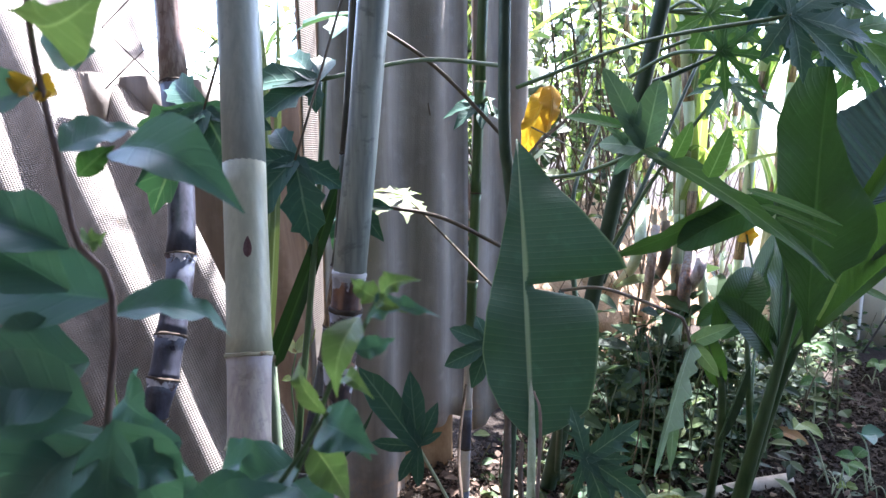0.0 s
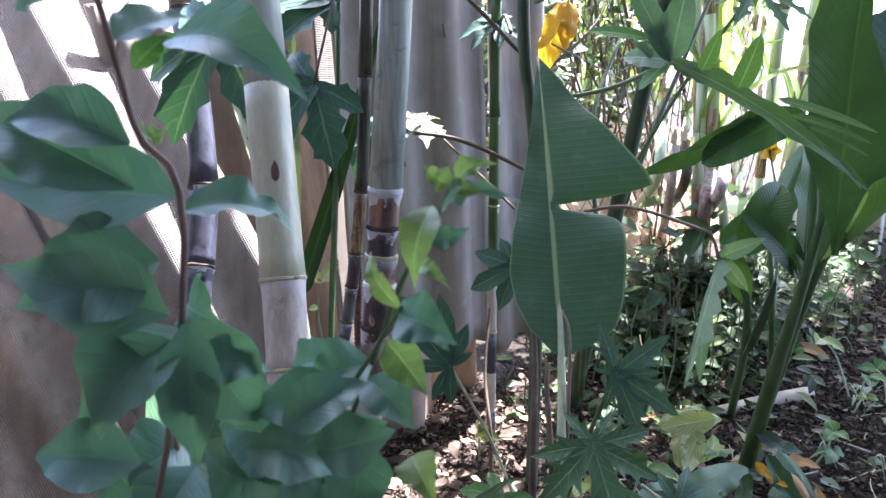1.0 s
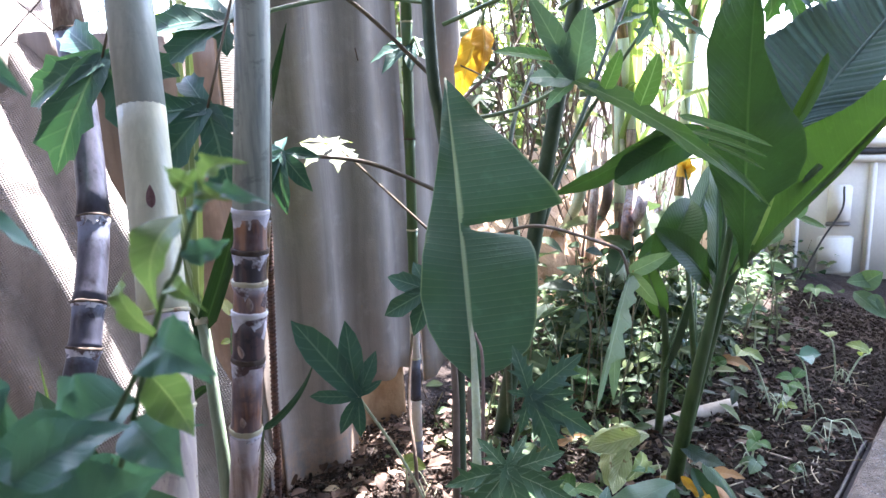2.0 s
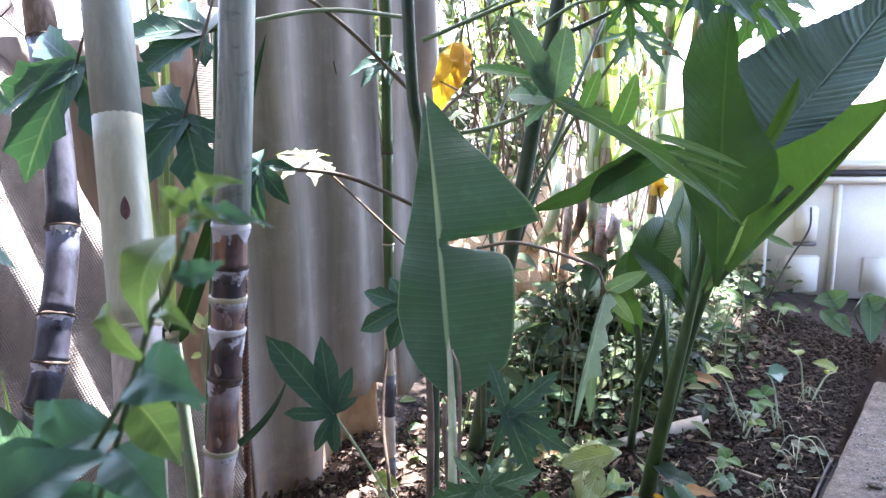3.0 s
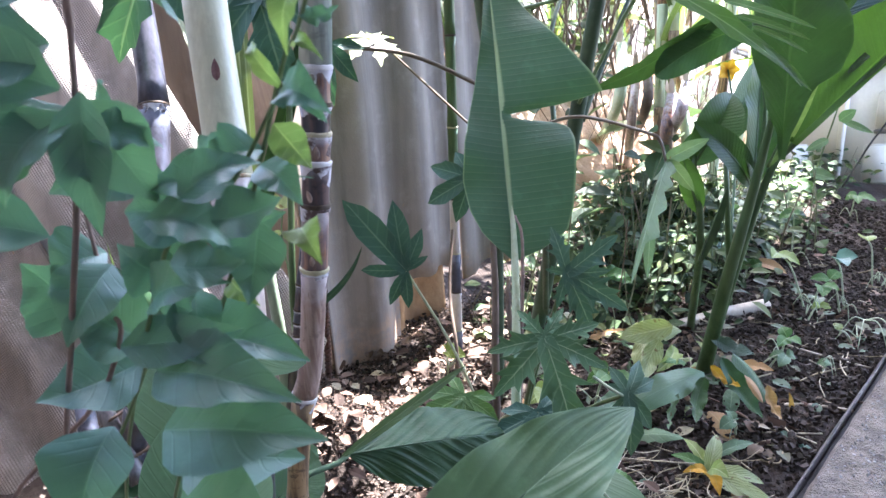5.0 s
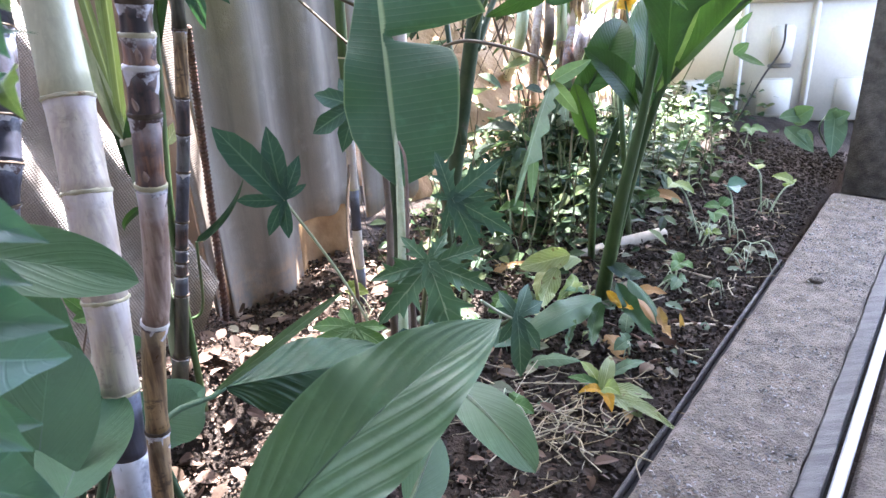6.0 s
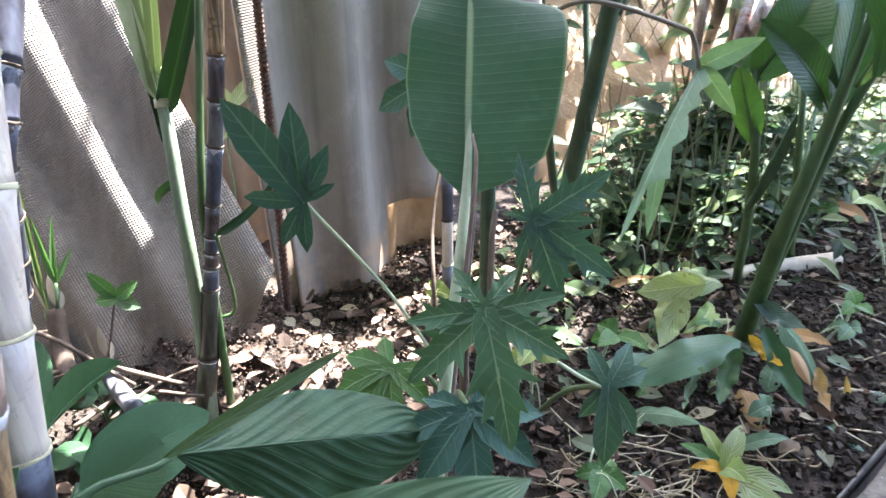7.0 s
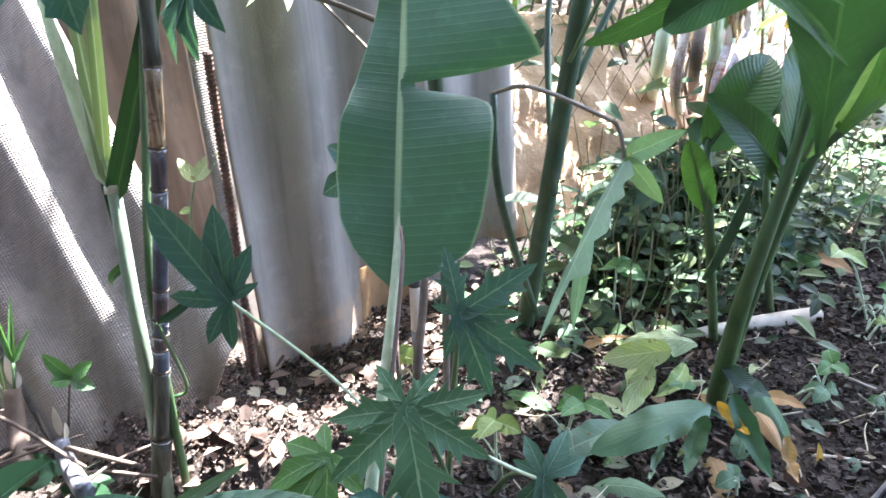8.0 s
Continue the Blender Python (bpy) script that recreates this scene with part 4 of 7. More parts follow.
stick("twig", [(0.162, 1.223, 0.909), (0.234, 1.315, 0.882), (0.345, 1.504, 0.843)], 0.0016, 0.001, M_PETIOLE_BROWN, pap, sides=5)

trunk = thing("papaya_tree", (0.262, 1.52, ground_z(0.262, 1.52)), "papaya tree with a slim scarred dark green trunk", "papaya", "papaya plants")
stick("trunk", [(0.250, 1.535, 0.02), (0.30, 1.448, 0.4), (0.354, 1.37, 0.8), (0.42, 1.30, 1.25), (0.50, 1.25, 2.0)], 0.019, 0.012, M_TRUNK, trunk, sides=12)
for k, (a, b, c) in enumerate((((0.307, 1.418, 0.390), (0.296, 1.588, 0.733), (0.377, 1.724, 0.930)), ((0.338, 1.405, 0.593), (0.411, 1.480, 0.740), (0.590, 1.639, 1.093)), ((0.392, 1.429, 0.996), (0.467, 1.430, 1.024), (0.553, 1.432, 1.063)))):
    stick("branch", [a, b, c], 0.007, 0.004, M_TRUNK, trunk)
papaya_leaf(trunk, (0.327, 1.383, 0.632), (0.498, 1.216, 0.986), (0.1, -0.5, 0.85), (0.7, -0.3, -0.4), 0.12, M_PAPAYA_BLUE, seed=21, edge=DEEP_EDGE)
papaya_leaf(trunk, (0.405, 1.421, 1.061), (0.695, 1.330, 1.111), (0.1, -0.6, 0.7), (0.9, 0, -0.2), 0.20, M_PAPAYA, seed=23, edge=DEEP_EDGE)
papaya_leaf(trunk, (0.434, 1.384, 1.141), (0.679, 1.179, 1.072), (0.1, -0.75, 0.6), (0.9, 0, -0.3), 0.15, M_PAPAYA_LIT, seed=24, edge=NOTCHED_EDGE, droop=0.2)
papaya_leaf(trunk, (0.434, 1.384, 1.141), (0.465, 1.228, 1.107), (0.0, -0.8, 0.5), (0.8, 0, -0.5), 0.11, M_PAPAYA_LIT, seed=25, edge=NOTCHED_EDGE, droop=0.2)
papaya_leaf(trunk, (0.444, 1.394, 1.207), (0.551, 1.134, 1.138), (0.0, -0.7, 0.6), (0.5, 0, -0.8), 0.16, M_PAPAYA, seed=26, edge=NOTCHED_EDGE, droop=0.2)
papaya_leaf(trunk, (0.347, 1.286, 1.004), (0.456, 1.126, 1.029), (0.0, -0.85, 0.4), (0.9, 0, -0.1), 0.105, M_WEED, seed=27, edge=DEEP_EDGE, droop=0.2)
papaya_leaf(trunk, (0.434, 1.384, 1.141), (0.803, 1.387, 1.059), (0.0, -0.8, 0.5), (0.8, 0, -0.5), 0.13, M_WEED, seed=28, edge=NOTCHED_EDGE, droop=0.2)
# thin dark saplings between the papayas
for (b0, b1, b2, r) in (((0.120, 1.016, 0.257), (0.126, 1.067, 0.361), (0.125, 1.148, 0.513), 0.0075), ((0.052, 1.190, 0.181), (0.043, 1.260, 0.275), (0.055, 1.332, 0.388), 0.004), ((0.155, 1.044, 0.196), (0.152, 1.113, 0.307), (0.156, 1.143, 0.348), 0.006)):
    tagged(stick("sapling_stem", [(b0[0], b0[1], ground_z(b0[0], b0[1])), b0, b1, b2], r, r * 0.7, M_BARK), "thin dark woody sapling stem beside the fence", "sapling", "sapling stems")

# ---------------------------------------------------------------- tall broad leaf
ban = thing("banana_sucker", (0.115, 0.60, ground_z(0.115, 0.6)), "single upright banana leaf with a torn edge on a pale stalk", "banana plant")
RB, RT = Vector((0.1405, 0.835, 0.49)), Vector((0.128, 1.10, 0.885))
stick("petiole", [(0.118, 0.62, -0.02), (0.126, 0.70, 0.28), RB, RB.lerp(RT, 0.5) + Vector((0.004, 0.01, 0)), RT], 0.0085, 0.002, M_STALK_PALE, ban, "pale green ribbed midrib")
BIG = ((0, .02, .02), (.03, .12, .26), (.08, .26, .48), (.15, .36, .55), (.25, .40, .60), (.36, .37, .62), (.41, .33, .60), (.435, .32, .46), (.455, .30, .12), (.47, .29, .05), (.485, .28, .50), (.51, .26, .94), (.55, .23, .88), (.65, .17, .70), (.75, .12, .50), (.86, .07, .28), (1, .0, .0))
part("blade", blade(RB, RT, (0.1, -1, 0.35), 0.162, sag=0.004, fold=7, wave=0.008, nu=70, nv=7, table=BIG, seed=3), M_BANANA, ban)

stick("dry_sheath", [RB.lerp(RT, 0.14) + Vector((0.006, -0.006, 0)), RB + Vector((0.010, -0.007, 0.02)), (0.137, 0.745, 0.34), (0.130, 0.69, 0.24)], 0.0016, 0.0034, M_TWIG, ban, "dry brown rolled sheath along the stalk", n=10)

# ---------------------------------------------------------------- canna clump
can = thing("canna_plant", (0.617, 1.353, ground_z(0.617, 1.353)), "tall canna plant with broad upright green leaves on a thick stalk", "canna", "cannas")
stick("stalk", [(0.612, 1.35, 0.0), (0.595, 1.224, 0.273), (0.618, 1.191, 0.478), (0.635, 1.165, 0.663)], 0.018, 0.005, M_STALK, can, sides=12)
stick("stalk", [(0.622, 1.36, 0.0), (0.616, 1.236, 0.290), (0.651, 1.204, 0.506), (0.699, 1.174, 0.630), (0.780, 1.166, 0.717)], 0.008, 0.006, M_STALK, can, sides=10)


def broad(parent, base, tip, up, width, mat=M_CANNA, outline=CANNA, rib=0.0035, nu=26, nv=6, label="", rib_mat=M_STALK, **kw):
    lf = part("leaf", blade(base, tip, up, width, outline, nu=nu, nv=nv, **kw), mat, parent, label)
    line = rib_line(base, tip, up, kw.get("sag", 0.0), kw.get("bow", 0.0), -0.0008)
    part("midrib", tube(line, taper(len(line), rib, rib * 0.25), 6), M_STALK_DEEP if rib < 0.002 else rib_mat, lf)
    return lf


CREASED = ((0, .06, .06), (.10, .14, .12), (.18, .37, .28), (.27, .52, .48), (.32, .64, .84), (.41, .76, .99), (.52, .82, .82), (.66, .88, .50), (.80, .90, .20), (.90, .80, .15), (.96, .62, .10), (1, .42, .04))
part("leaf", blade((0.627, 1.113, 0.553), (0.621, 1.110, 1.006), (-0.15, -1, 0.2), 0.094, sag=-0.012, fold=24, wave=0.011, nu=40, nv=7, seed=5, table=CREASED), M_CANNA, can)
UPRIGHT = ((0, .03, .03), (.08, .50, .20), (.14, .78, .30), (.20, .96, .38), (.32, 1.0, .48), (.5, .82, .52), (.63, .58, .42), (.8, .32, .26), (.92, .14, .12), (1, .02, .02))
part("leaf", blade((0.715, 1.17, 0.774), (1.066, 1.30, 1.093), (-0.30, -0.72, 0.62), 0.142, sag=-0.012, fold=12, wave=0.005, nu=150, nv=14, seed=6, table=UPRIGHT, pleats=(24, 2.6, 0.0016)), M_CANNA_BLUE, can, "waxy blue-green upright leaf")
part("midrib", tube(rib_line((0.690, 1.165, 0.742), (1.066, 1.30, 1.093), (-0.30, -0.72, 0.62), -0.010, lift=0.002), taper(11, 0.005, 0.0012), 7), M_STALK_BLUE, can)
LAPPED = ((0, .06, .10), (.15, .28, .12), (.30, .66, .14), (.45, 1.0, .15), (.60, .95, .14), (.72, .84, .12), (.82, .58, .10), (.92, .22, .06), (1, .02, .02))
part("leaf", blade((0.653, 1.135, 0.577), (0.987, 1.20, 0.873), (-0.55, -0.80, 0.15), 0.100, sag=0.0, fold=14, wave=0.004, nu=40, nv=7, seed=16, table=LAPPED), M_CANNA_LIT, can, "green leaf with the backlight put into its colour")
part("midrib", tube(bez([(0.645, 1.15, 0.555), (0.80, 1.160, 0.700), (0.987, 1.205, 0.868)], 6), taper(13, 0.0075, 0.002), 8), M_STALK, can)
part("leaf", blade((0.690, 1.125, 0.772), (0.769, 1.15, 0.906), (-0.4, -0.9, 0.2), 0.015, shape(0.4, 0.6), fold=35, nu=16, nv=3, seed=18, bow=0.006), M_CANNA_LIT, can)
part("leaf", blade((0.565, 1.277, 0.795), (0.344, 1.327, 0.664), (-0.1, -0.85, -0.45), 0.026, shape(0.35, 0.6), bow=-0.016, fold=16, wave=0.004, nu=24, nv=5, seed=7), M_CANNA, can)
part("leaf", blade((0.631, 1.269, 0.776), (0.455, 1.293, 0.687), (0.0, -0.9, 0.35), 0.038, shape(0.5, 0.5), bow=0.012, fold=12, wave=0.004, nu=24, nv=5, seed=17), M_CANNA, can)
stick("petiole", [(0.627, 1.202, 0.486), (0.647, 1.239, 0.629), (0.624, 1.270, 0.781)], 0.005, 0.003, M_STALK, can)
broad(can, (0.627, 1.212, 0.483), (0.668, 1.322, 0.750), (0.3, -1, 0.0), 0.045, fold=20, wave=0.005, seed=8)
broad(can, (0.630, 1.231, 0.477), (0.510, 1.223, 0.608), (-0.3, -0.6, 0.7), 0.032, fold=20, sag=0.02, seed=9)
broad(can, (0.627, 1.160, 0.530), (0.674, 1.112, 0.719), (0.4, -0.9, 0.1), 0.018, M_YOUNG, fold=50, seed=10)
can2 = thing("canna_plant", (0.651, 1.550, 0.030), "young canna shoot with a few upright green leaves", "canna", "cannas")
stick("stalk", [(0.651, 1.550, 0.030), (0.540, 1.227, 0.378), (0.523, 1.250, 0.541)], 0.010, 0.005, M_STALK, can2)
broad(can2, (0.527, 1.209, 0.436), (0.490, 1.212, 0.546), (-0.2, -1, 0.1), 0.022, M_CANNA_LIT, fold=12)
broad(can2, (0.522, 1.246, 0.520), (0.611, 1.306, 0.646), (0.1, -0.8, 0.5), 0.045, fold=20, sag=0.02)
broad(can2, (0.534, 1.217, 0.325), (0.594, 1.252, 0.471), (0.4, -0.9, 0.1), 0.014, M_STALK, fold=40)
can3 = thing("canna_plant", (0.804, 1.686, 0.020), "slim young canna shoot beside the tall one", "canna", "cannas")
stick("stalk", [(0.804, 1.686, 0.020), (0.696, 1.486, 0.345), (0.706, 1.578, 0.555)], 0.009, 0.005, M_STALK, can3)
broad(can3, (0.700, 1.538, 0.508), (0.811, 1.647, 0.682), (0.2, -0.9, 0.3), 0.04, fold=20)
broad(can3, (0.701, 1.544, 0.534), (0.580, 1.519, 0.474), (0, -0.7, 0.7), 0.03, fold=20, sag=0.02)

# drooping narrow lobed leaf on its long thin stalk
narrow = thing("papaya_plant", (0.284, 1.567, 0.050), "papaya leaf hanging limp and pale from a long thin stalk", "papaya", "papaya plants")
stick("stem", [(0.284, 1.567, 0.050), (0.229, 1.182, 0.458), (0.219, 1.164, 0.624)], 0.008, 0.005, M_TRUNK, narrow)
stick("petiole", [(0.219, 1.164, 0.624), (0.27, 1.05, 0.652), (0.348, 0.950, 0.638), (0.364, 0.938, 0.626), (0.370, 0.925, 0.598)], 0.003, 0.0022, M_PETIOLE_BROWN, narrow)
RAGGED = ((0, .10, .10), (.06, .55, .16), (.12, .95, .20), (.17, .50, .22), (.24, 1.0, .22), (.29, .45, .24), (.38, .85, .24), (.45, 1.1, .22), (.50, .55, .24), (.58, .80, .22), (.66, 1.05, .20), (.70, .20, .20), (.82, .24, .18), (.92, .16, .12), (1, .02, .02))
part("leaf", blade((0.372, 0.925, 0.602), (0.286, 0.775, 0.472), (-0.55, -0.8, 0.2), 0.021, sag=0.004, fold=6, wave=0.002, nu=44, nv=5, seed=31, table=RAGGED), M_LIMP, narrow)
part("leaf", blade((0.330, 0.850, 0.535), (0.318, 0.815, 0.462), (-0.5, -0.85, 0.1), 0.008, OVATE, fold=10, nu=12, nv=2, seed=32), M_LIMP, narrow)
part("leaf", blade((0.370, 0.920, 0.604), (0.410, 0.915, 0.555), (-0.4, -0.9, 0.1), 0.011, OVATE, fold=12, nu=14, nv=3, seed=33), M_LIMP, narrow)
part("leaf", blade((0.368, 0.928, 0.600), (0.425, 0.912, 0.632), (-0.3, -0.9, 0.3), 0.012, OVATE, fold=12, nu=14, nv=3, seed=34), M_LIMP, narrow)

# ---------------------------------------------------------------- low papaya leaves
low = thing("papaya_seedling", (0.16, 1.0, ground_z(0.16, 1.0)), "papaya seedling with spreading dark green lobed leaves", "papaya", "papaya plants")
LOW = (0.16, 1.0, 0.10)
UP = (0, 0, 1)
papaya_leaf(low, LOW, (0.167, 0.732, 0.419), (0.0, -0.80, 0.60), UP, 0.1, M_PAPAYA_FRESH, seed=11, droop=0.12, edge=FRESH_EDGE, spec=((97, .076), (36, .052), (-32, .050), (-78, .076), (-115, .088), (-165, .128), (138, .098)))
papaya_leaf(low, LOW, (0.209, 0.815, 0.475), (0.0, -0.92, 0.38), UP, 0.1, M_PAPAYA_MID, seed=12, droop=0.10, edge=FRESH_EDGE, spec=((75, .030), (12, .068), (-55, .090), (-92, .06), (-122, .098), (-158, .088), (160, .05)))
papaya_leaf(low, (0.22, 1.0, 0.08), (0.293, 0.795, 0.297), (0.1, -0.80, 0.55), UP, 0.1, M_PAPAYA_MID, seed=13, droop=0.25, edge=CASSAVA_EDGE, spec=((60, .035), (20, .045), (-35, .055), (-70, .05), (-150, .06), (175, .085), (140, .045)))
papaya_leaf(low, (0.10, 1.02, 0.12), (-0.006, 0.771, 0.506), (0.1, -0.95, 0.25), UP, 0.1, M_PAPAYA, M_STALK_PALE, r=0.0019, seed=14, droop=0.06, edge=((0, .06), (.15, .095), (.35, .15), (.6, .165), (.8, .11), (.93, .04), (1, 0)), spec=((150, .050), (88, .058), (37, .122), (9, .092), (-27, .058), (-60, .034), (178, .050)))
papaya_leaf(low, (0.10, 1.0, 0.10), (0.155, 0.70, 0.33), (0.0, -0.5, 0.85), (0.2, -0.9, -0.2), 0.085, M_PAPAYA, seed=15, droop=0.3, edge=CASSAVA_EDGE)
papaya_leaf(low, (0.10, 1.0, 0.10), (0.06, 0.80, 0.30), (-0.1, -0.5, 0.85), (-0.4, -0.7, 0), 0.08, M_WEED, seed=16, droop=0.3, edge=CASSAVA_EDGE)
stick("petiole", [(0.238, 0.767, 0.342), (0.266, 0.783, 0.313), (0.298, 0.801, 0.284)], 0.0022, 0.002, M_STALK_PALE, low, sides=6)

# ---------------------------------------------------------------- broad low leaves
POINTED = shape(0.62, 0.92)
gin = thing("ginger_plant", (0.03, 0.42, ground_z(0.03, 0.42)), "low ginger plant with broad glossy ribbed leaves", "ginger", "gingers")
broad(gin, (-0.003, 0.304, 0.399), (0.209, 0.462, 0.482), (-0.05, -0.62, 0.78), 0.050, M_GINGER, outline=POINTED, sag=0.025, fold=8, wave=0.003, seed=1, nu=80, nv=14, bow=-0.006, rib=0.0018, pleats=(6, 3.8, 0.0005))
broad(gin, (-0.068, 0.582, 0.363), (0.126, 0.700, 0.305), (0.15, -0.80, 0.85), 0.056, M_GINGER_RIPPLED, outline=shape(0.85, 0.75), sag=0.012, fold=-30, wave=0.004, seed=2, nu=120, nv=14, rib=0.0016, pleats=(13, 4.5, 0.0011))
broad(gin, (0.173, 0.563, 0.352), (0.239, 0.454, 0.316), (0.3, -0.7, 0.65), 0.030, M_GINGER, sag=0.01, fold=12, seed=3)
broad(gin, (0.114, 0.408, 0.334), (0.149, 0.478, 0.354), (0.3, -0.9, 0.3), 0.028, M_GINGER, fold=12, seed=4)
stick("petiole", [(0.03, 0.42, 0.0), (-0.015, 0.293, 0.371), (-0.010, 0.307, 0.405)], 0.006, 0.004, M_STALK_DEEP, gin)
stick("petiole", [(0.03, 0.42, 0.0), (-0.113, 0.497, 0.34), (-0.068, 0.582, 0.363)], 0.0045, 0.0028, M_STALK_DEEP, gin)
gin2 = thing("ginger_plant", (-0.28, 0.55, ground_z(-0.28, 0.55)), "ginger clump with pointed green leaves at the canes' foot", "ginger", "gingers")
broad(gin2, (-0.164, 0.359, 0.622), (-0.048, 0.367, 0.588), (0.0, -0.6, 0.8), 0.025, M_GINGER, sag=0.008, fold=10, seed=5, rib=0.001)
broad(gin2, (-0.166, 0.548, 0.379), (-0.181, 0.699, 0.363), (-0.2, -0.95, 0.25), 0.034, M_GINGER_SHADED, outline=POINTED, sag=0.01, fold=12, seed=6, rib=0.0015)
broad(gin2, (-0.211, 0.637, 0.265), (-0.151, 0.782, 0.238), (-0.1, -0.95, 0.35), 0.042, M_GINGER_SHADED, outline=POINTED, sag=0.01, fold=8, seed=7, rib=0.0015)
broad(gin2, (-0.215, 0.570, 0.339), (-0.404, 0.811, 0.517), (0.2, -0.9, 0.2), 0.050, M_GINGER_SHADED, outline=POINTED, fold=12, wave=0.004, seed=8, rib=0.0015)
broad(gin2, (-0.311, 0.667, 0.245), (-0.349, 0.790, 0.318), (0.4, -0.9, 0.1), 0.028, M_GINGER_SHADED, fold=10, seed=9)
broad(gin2, (-0.166, 0.376, 0.405), (-0.182, 0.499, 0.483), (0.2, -0.9, 0.3), 0.045, M_GINGER_SHADED, fold=10, seed=10, rib=0.0015)
broad(gin2, (-0.135, 0.359, 0.422), (-0.162, 0.530, 0.407), (0.2, -0.9, 0.3), 0.035, M_GINGER_SHADED, fold=10, seed=11, rib=0.0015)
broad(gin, (-0.078, 0.575, 0.362), (0.064, 0.622, 0.444), (0.2, -0.75, 0.65), 0.0062, M_VINE, sag=0.004, fold=8, seed=12, rib=0.0006)
broad(gin2, (-0.144, 0.560, 0.328), (-0.116, 0.640, 0.319), (-0.1, -0.97, 0.25), 0.034, M_GINGER_SHADED, fold=10, seed=13, rib=0.0015)
for q in ((-0.166, 0.548, 0.379), (-0.211, 0.637, 0.265), (-0.215, 0.570, 0.339), (-0.166, 0.376, 0.405)):
    stick("petiole", [(-0.28, 0.55, 0.0), (-0.25, 0.52, 0.12), q], 0.006, 0.004, M_STALK_DEEP, gin2)

# ---------------------------------------------------------------- green shoot and blades in the cane clump
shoot = thing("sugarcane_shoot", (-0.236, 0.925, ground_z(-0.236, 0.925)), "pale green young cane shoot with leaf sheaths and narrow blades", "sugarcane", "sugarcanes")
NODE = Vector((-0.253, 0.994, 0.541))
stick("stem", [(-0.236, 0.925, 0.08), (-0.226, 0.934, 0.30), (-0.236, 0.958, 0.42), NODE, (-0.275, 1.022, 0.62)], 0.0105, 0.0080, M_STALK_GREEN, shoot, sides=10)
stick("node", [(-0.2525, 0.9925, 0.536), (-0.2535, 0.9955, 0.546)], 0.0112, 0.0112, M_NODE_PALE, shoot, sides=10, n=2)
part("sheath", blade((-0.243, 0.955, 0.43), (-0.262, 1.005, 0.60), (-0.5, -0.8, 0.2), 0.012, shape(0.35, 0.5), fold=-35, nu=12, nv=3, seed=3), M_STALK_PALE, shoot, "pale split leaf sheath")
stick("stem", [(-0.205, 0.930, 0.10), (-0.202, 0.940, 0.36), (-0.196, 0.949, 0.47), (-0.183, 1.026, 0.764), (-0.176, 1.07, 1.0)], 0.0062, 0.0045, M_STALK, shoot, "slim dark green second stem")
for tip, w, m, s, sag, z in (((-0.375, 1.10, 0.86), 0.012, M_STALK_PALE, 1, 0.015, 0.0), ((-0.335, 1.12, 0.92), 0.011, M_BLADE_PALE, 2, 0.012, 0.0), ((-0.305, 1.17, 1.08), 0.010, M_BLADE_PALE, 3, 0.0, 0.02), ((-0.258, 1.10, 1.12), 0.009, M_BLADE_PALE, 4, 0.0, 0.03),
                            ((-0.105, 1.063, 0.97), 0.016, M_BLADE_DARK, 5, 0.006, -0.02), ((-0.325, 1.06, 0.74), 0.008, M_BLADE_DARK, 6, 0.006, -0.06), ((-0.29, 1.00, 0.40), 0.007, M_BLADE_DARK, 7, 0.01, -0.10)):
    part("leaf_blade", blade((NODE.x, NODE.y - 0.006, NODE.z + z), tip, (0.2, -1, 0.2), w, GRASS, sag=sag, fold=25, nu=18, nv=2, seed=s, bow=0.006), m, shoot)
part("leaf_blade", blade((-0.146, 0.862, 0.424), (-0.083, 0.932, 0.489), (0.2, -1, 0.2), 0.006, GRASS, fold=25, nu=16, nv=2, seed=9, bow=0.01), M_BLADE_DARK, shoot)
stick("side_shoot", [(-0.21, 0.945, 0.26), (-0.18, 0.945, 0.28), (-0.146, 0.862, 0.424)], 0.003, 0.002, M_STALK, shoot)

# ---------------------------------------------------------------- leafy shrub close to the camera
shrub = thing("shrub", (-0.16, 0.20, ground_z(-0.16, 0.20)), "leafy shrub with soft dull-green oval leaves and brown stems", "shrub")
STEMS = (
    ([(-0.16, 0.20, 0.0), (-0.15, 0.19, 0.45), (-0.056, 0.153, 0.789), (-0.064, 0.156, 0.848), (-0.073, 0.158, 0.898), (-0.076, 0.162, 0.923)], 0.0032),
    ([(-0.14, 0.20, 0.0), (-0.10, 0.20, 0.50), (-0.005, 0.170, 0.769), (0.013, 0.163, 0.809), (0.023, 0.157, 0.830)], 0.0026),
    ([(-0.17, 0.22, 0.0), (-0.17, 0.22, 0.45), (-0.065, 0.184, 0.687), (-0.039, 0.184, 0.720), (-0.018, 0.183, 0.749)], 0.0026),
    ([(-0.18, 0.22, 0.0), (-0.2, 0.22, 0.50), (-0.076, 0.172, 0.685), (-0.076, 0.182, 0.715), (-0.086, 0.199, 0.764)], 0.003),
    ([(-0.15, 0.24, 0.0), (-0.13, 0.24, 0.50), (-0.048, 0.163, 0.722), (-0.013, 0.162, 0.763), (0.007, 0.161, 0.793)], 0.0026),
)
for pts, r in STEMS:
    stick("stem", pts, r * 0.38, r * 0.28, M_TWIG if r > 0.0028 else M_PETIOLE, shrub, sides=7)


SHRUB_LEAF = ((0, .06, .06), (.06, .34, .34), (.15, .74, .76), (.27, 1.0, .97), (.40, .98, 1.0), (.55, .80, .82), (.70, .54, .56), (.82, .32, .30), (.92, .13, .14), (1, .02, .02))


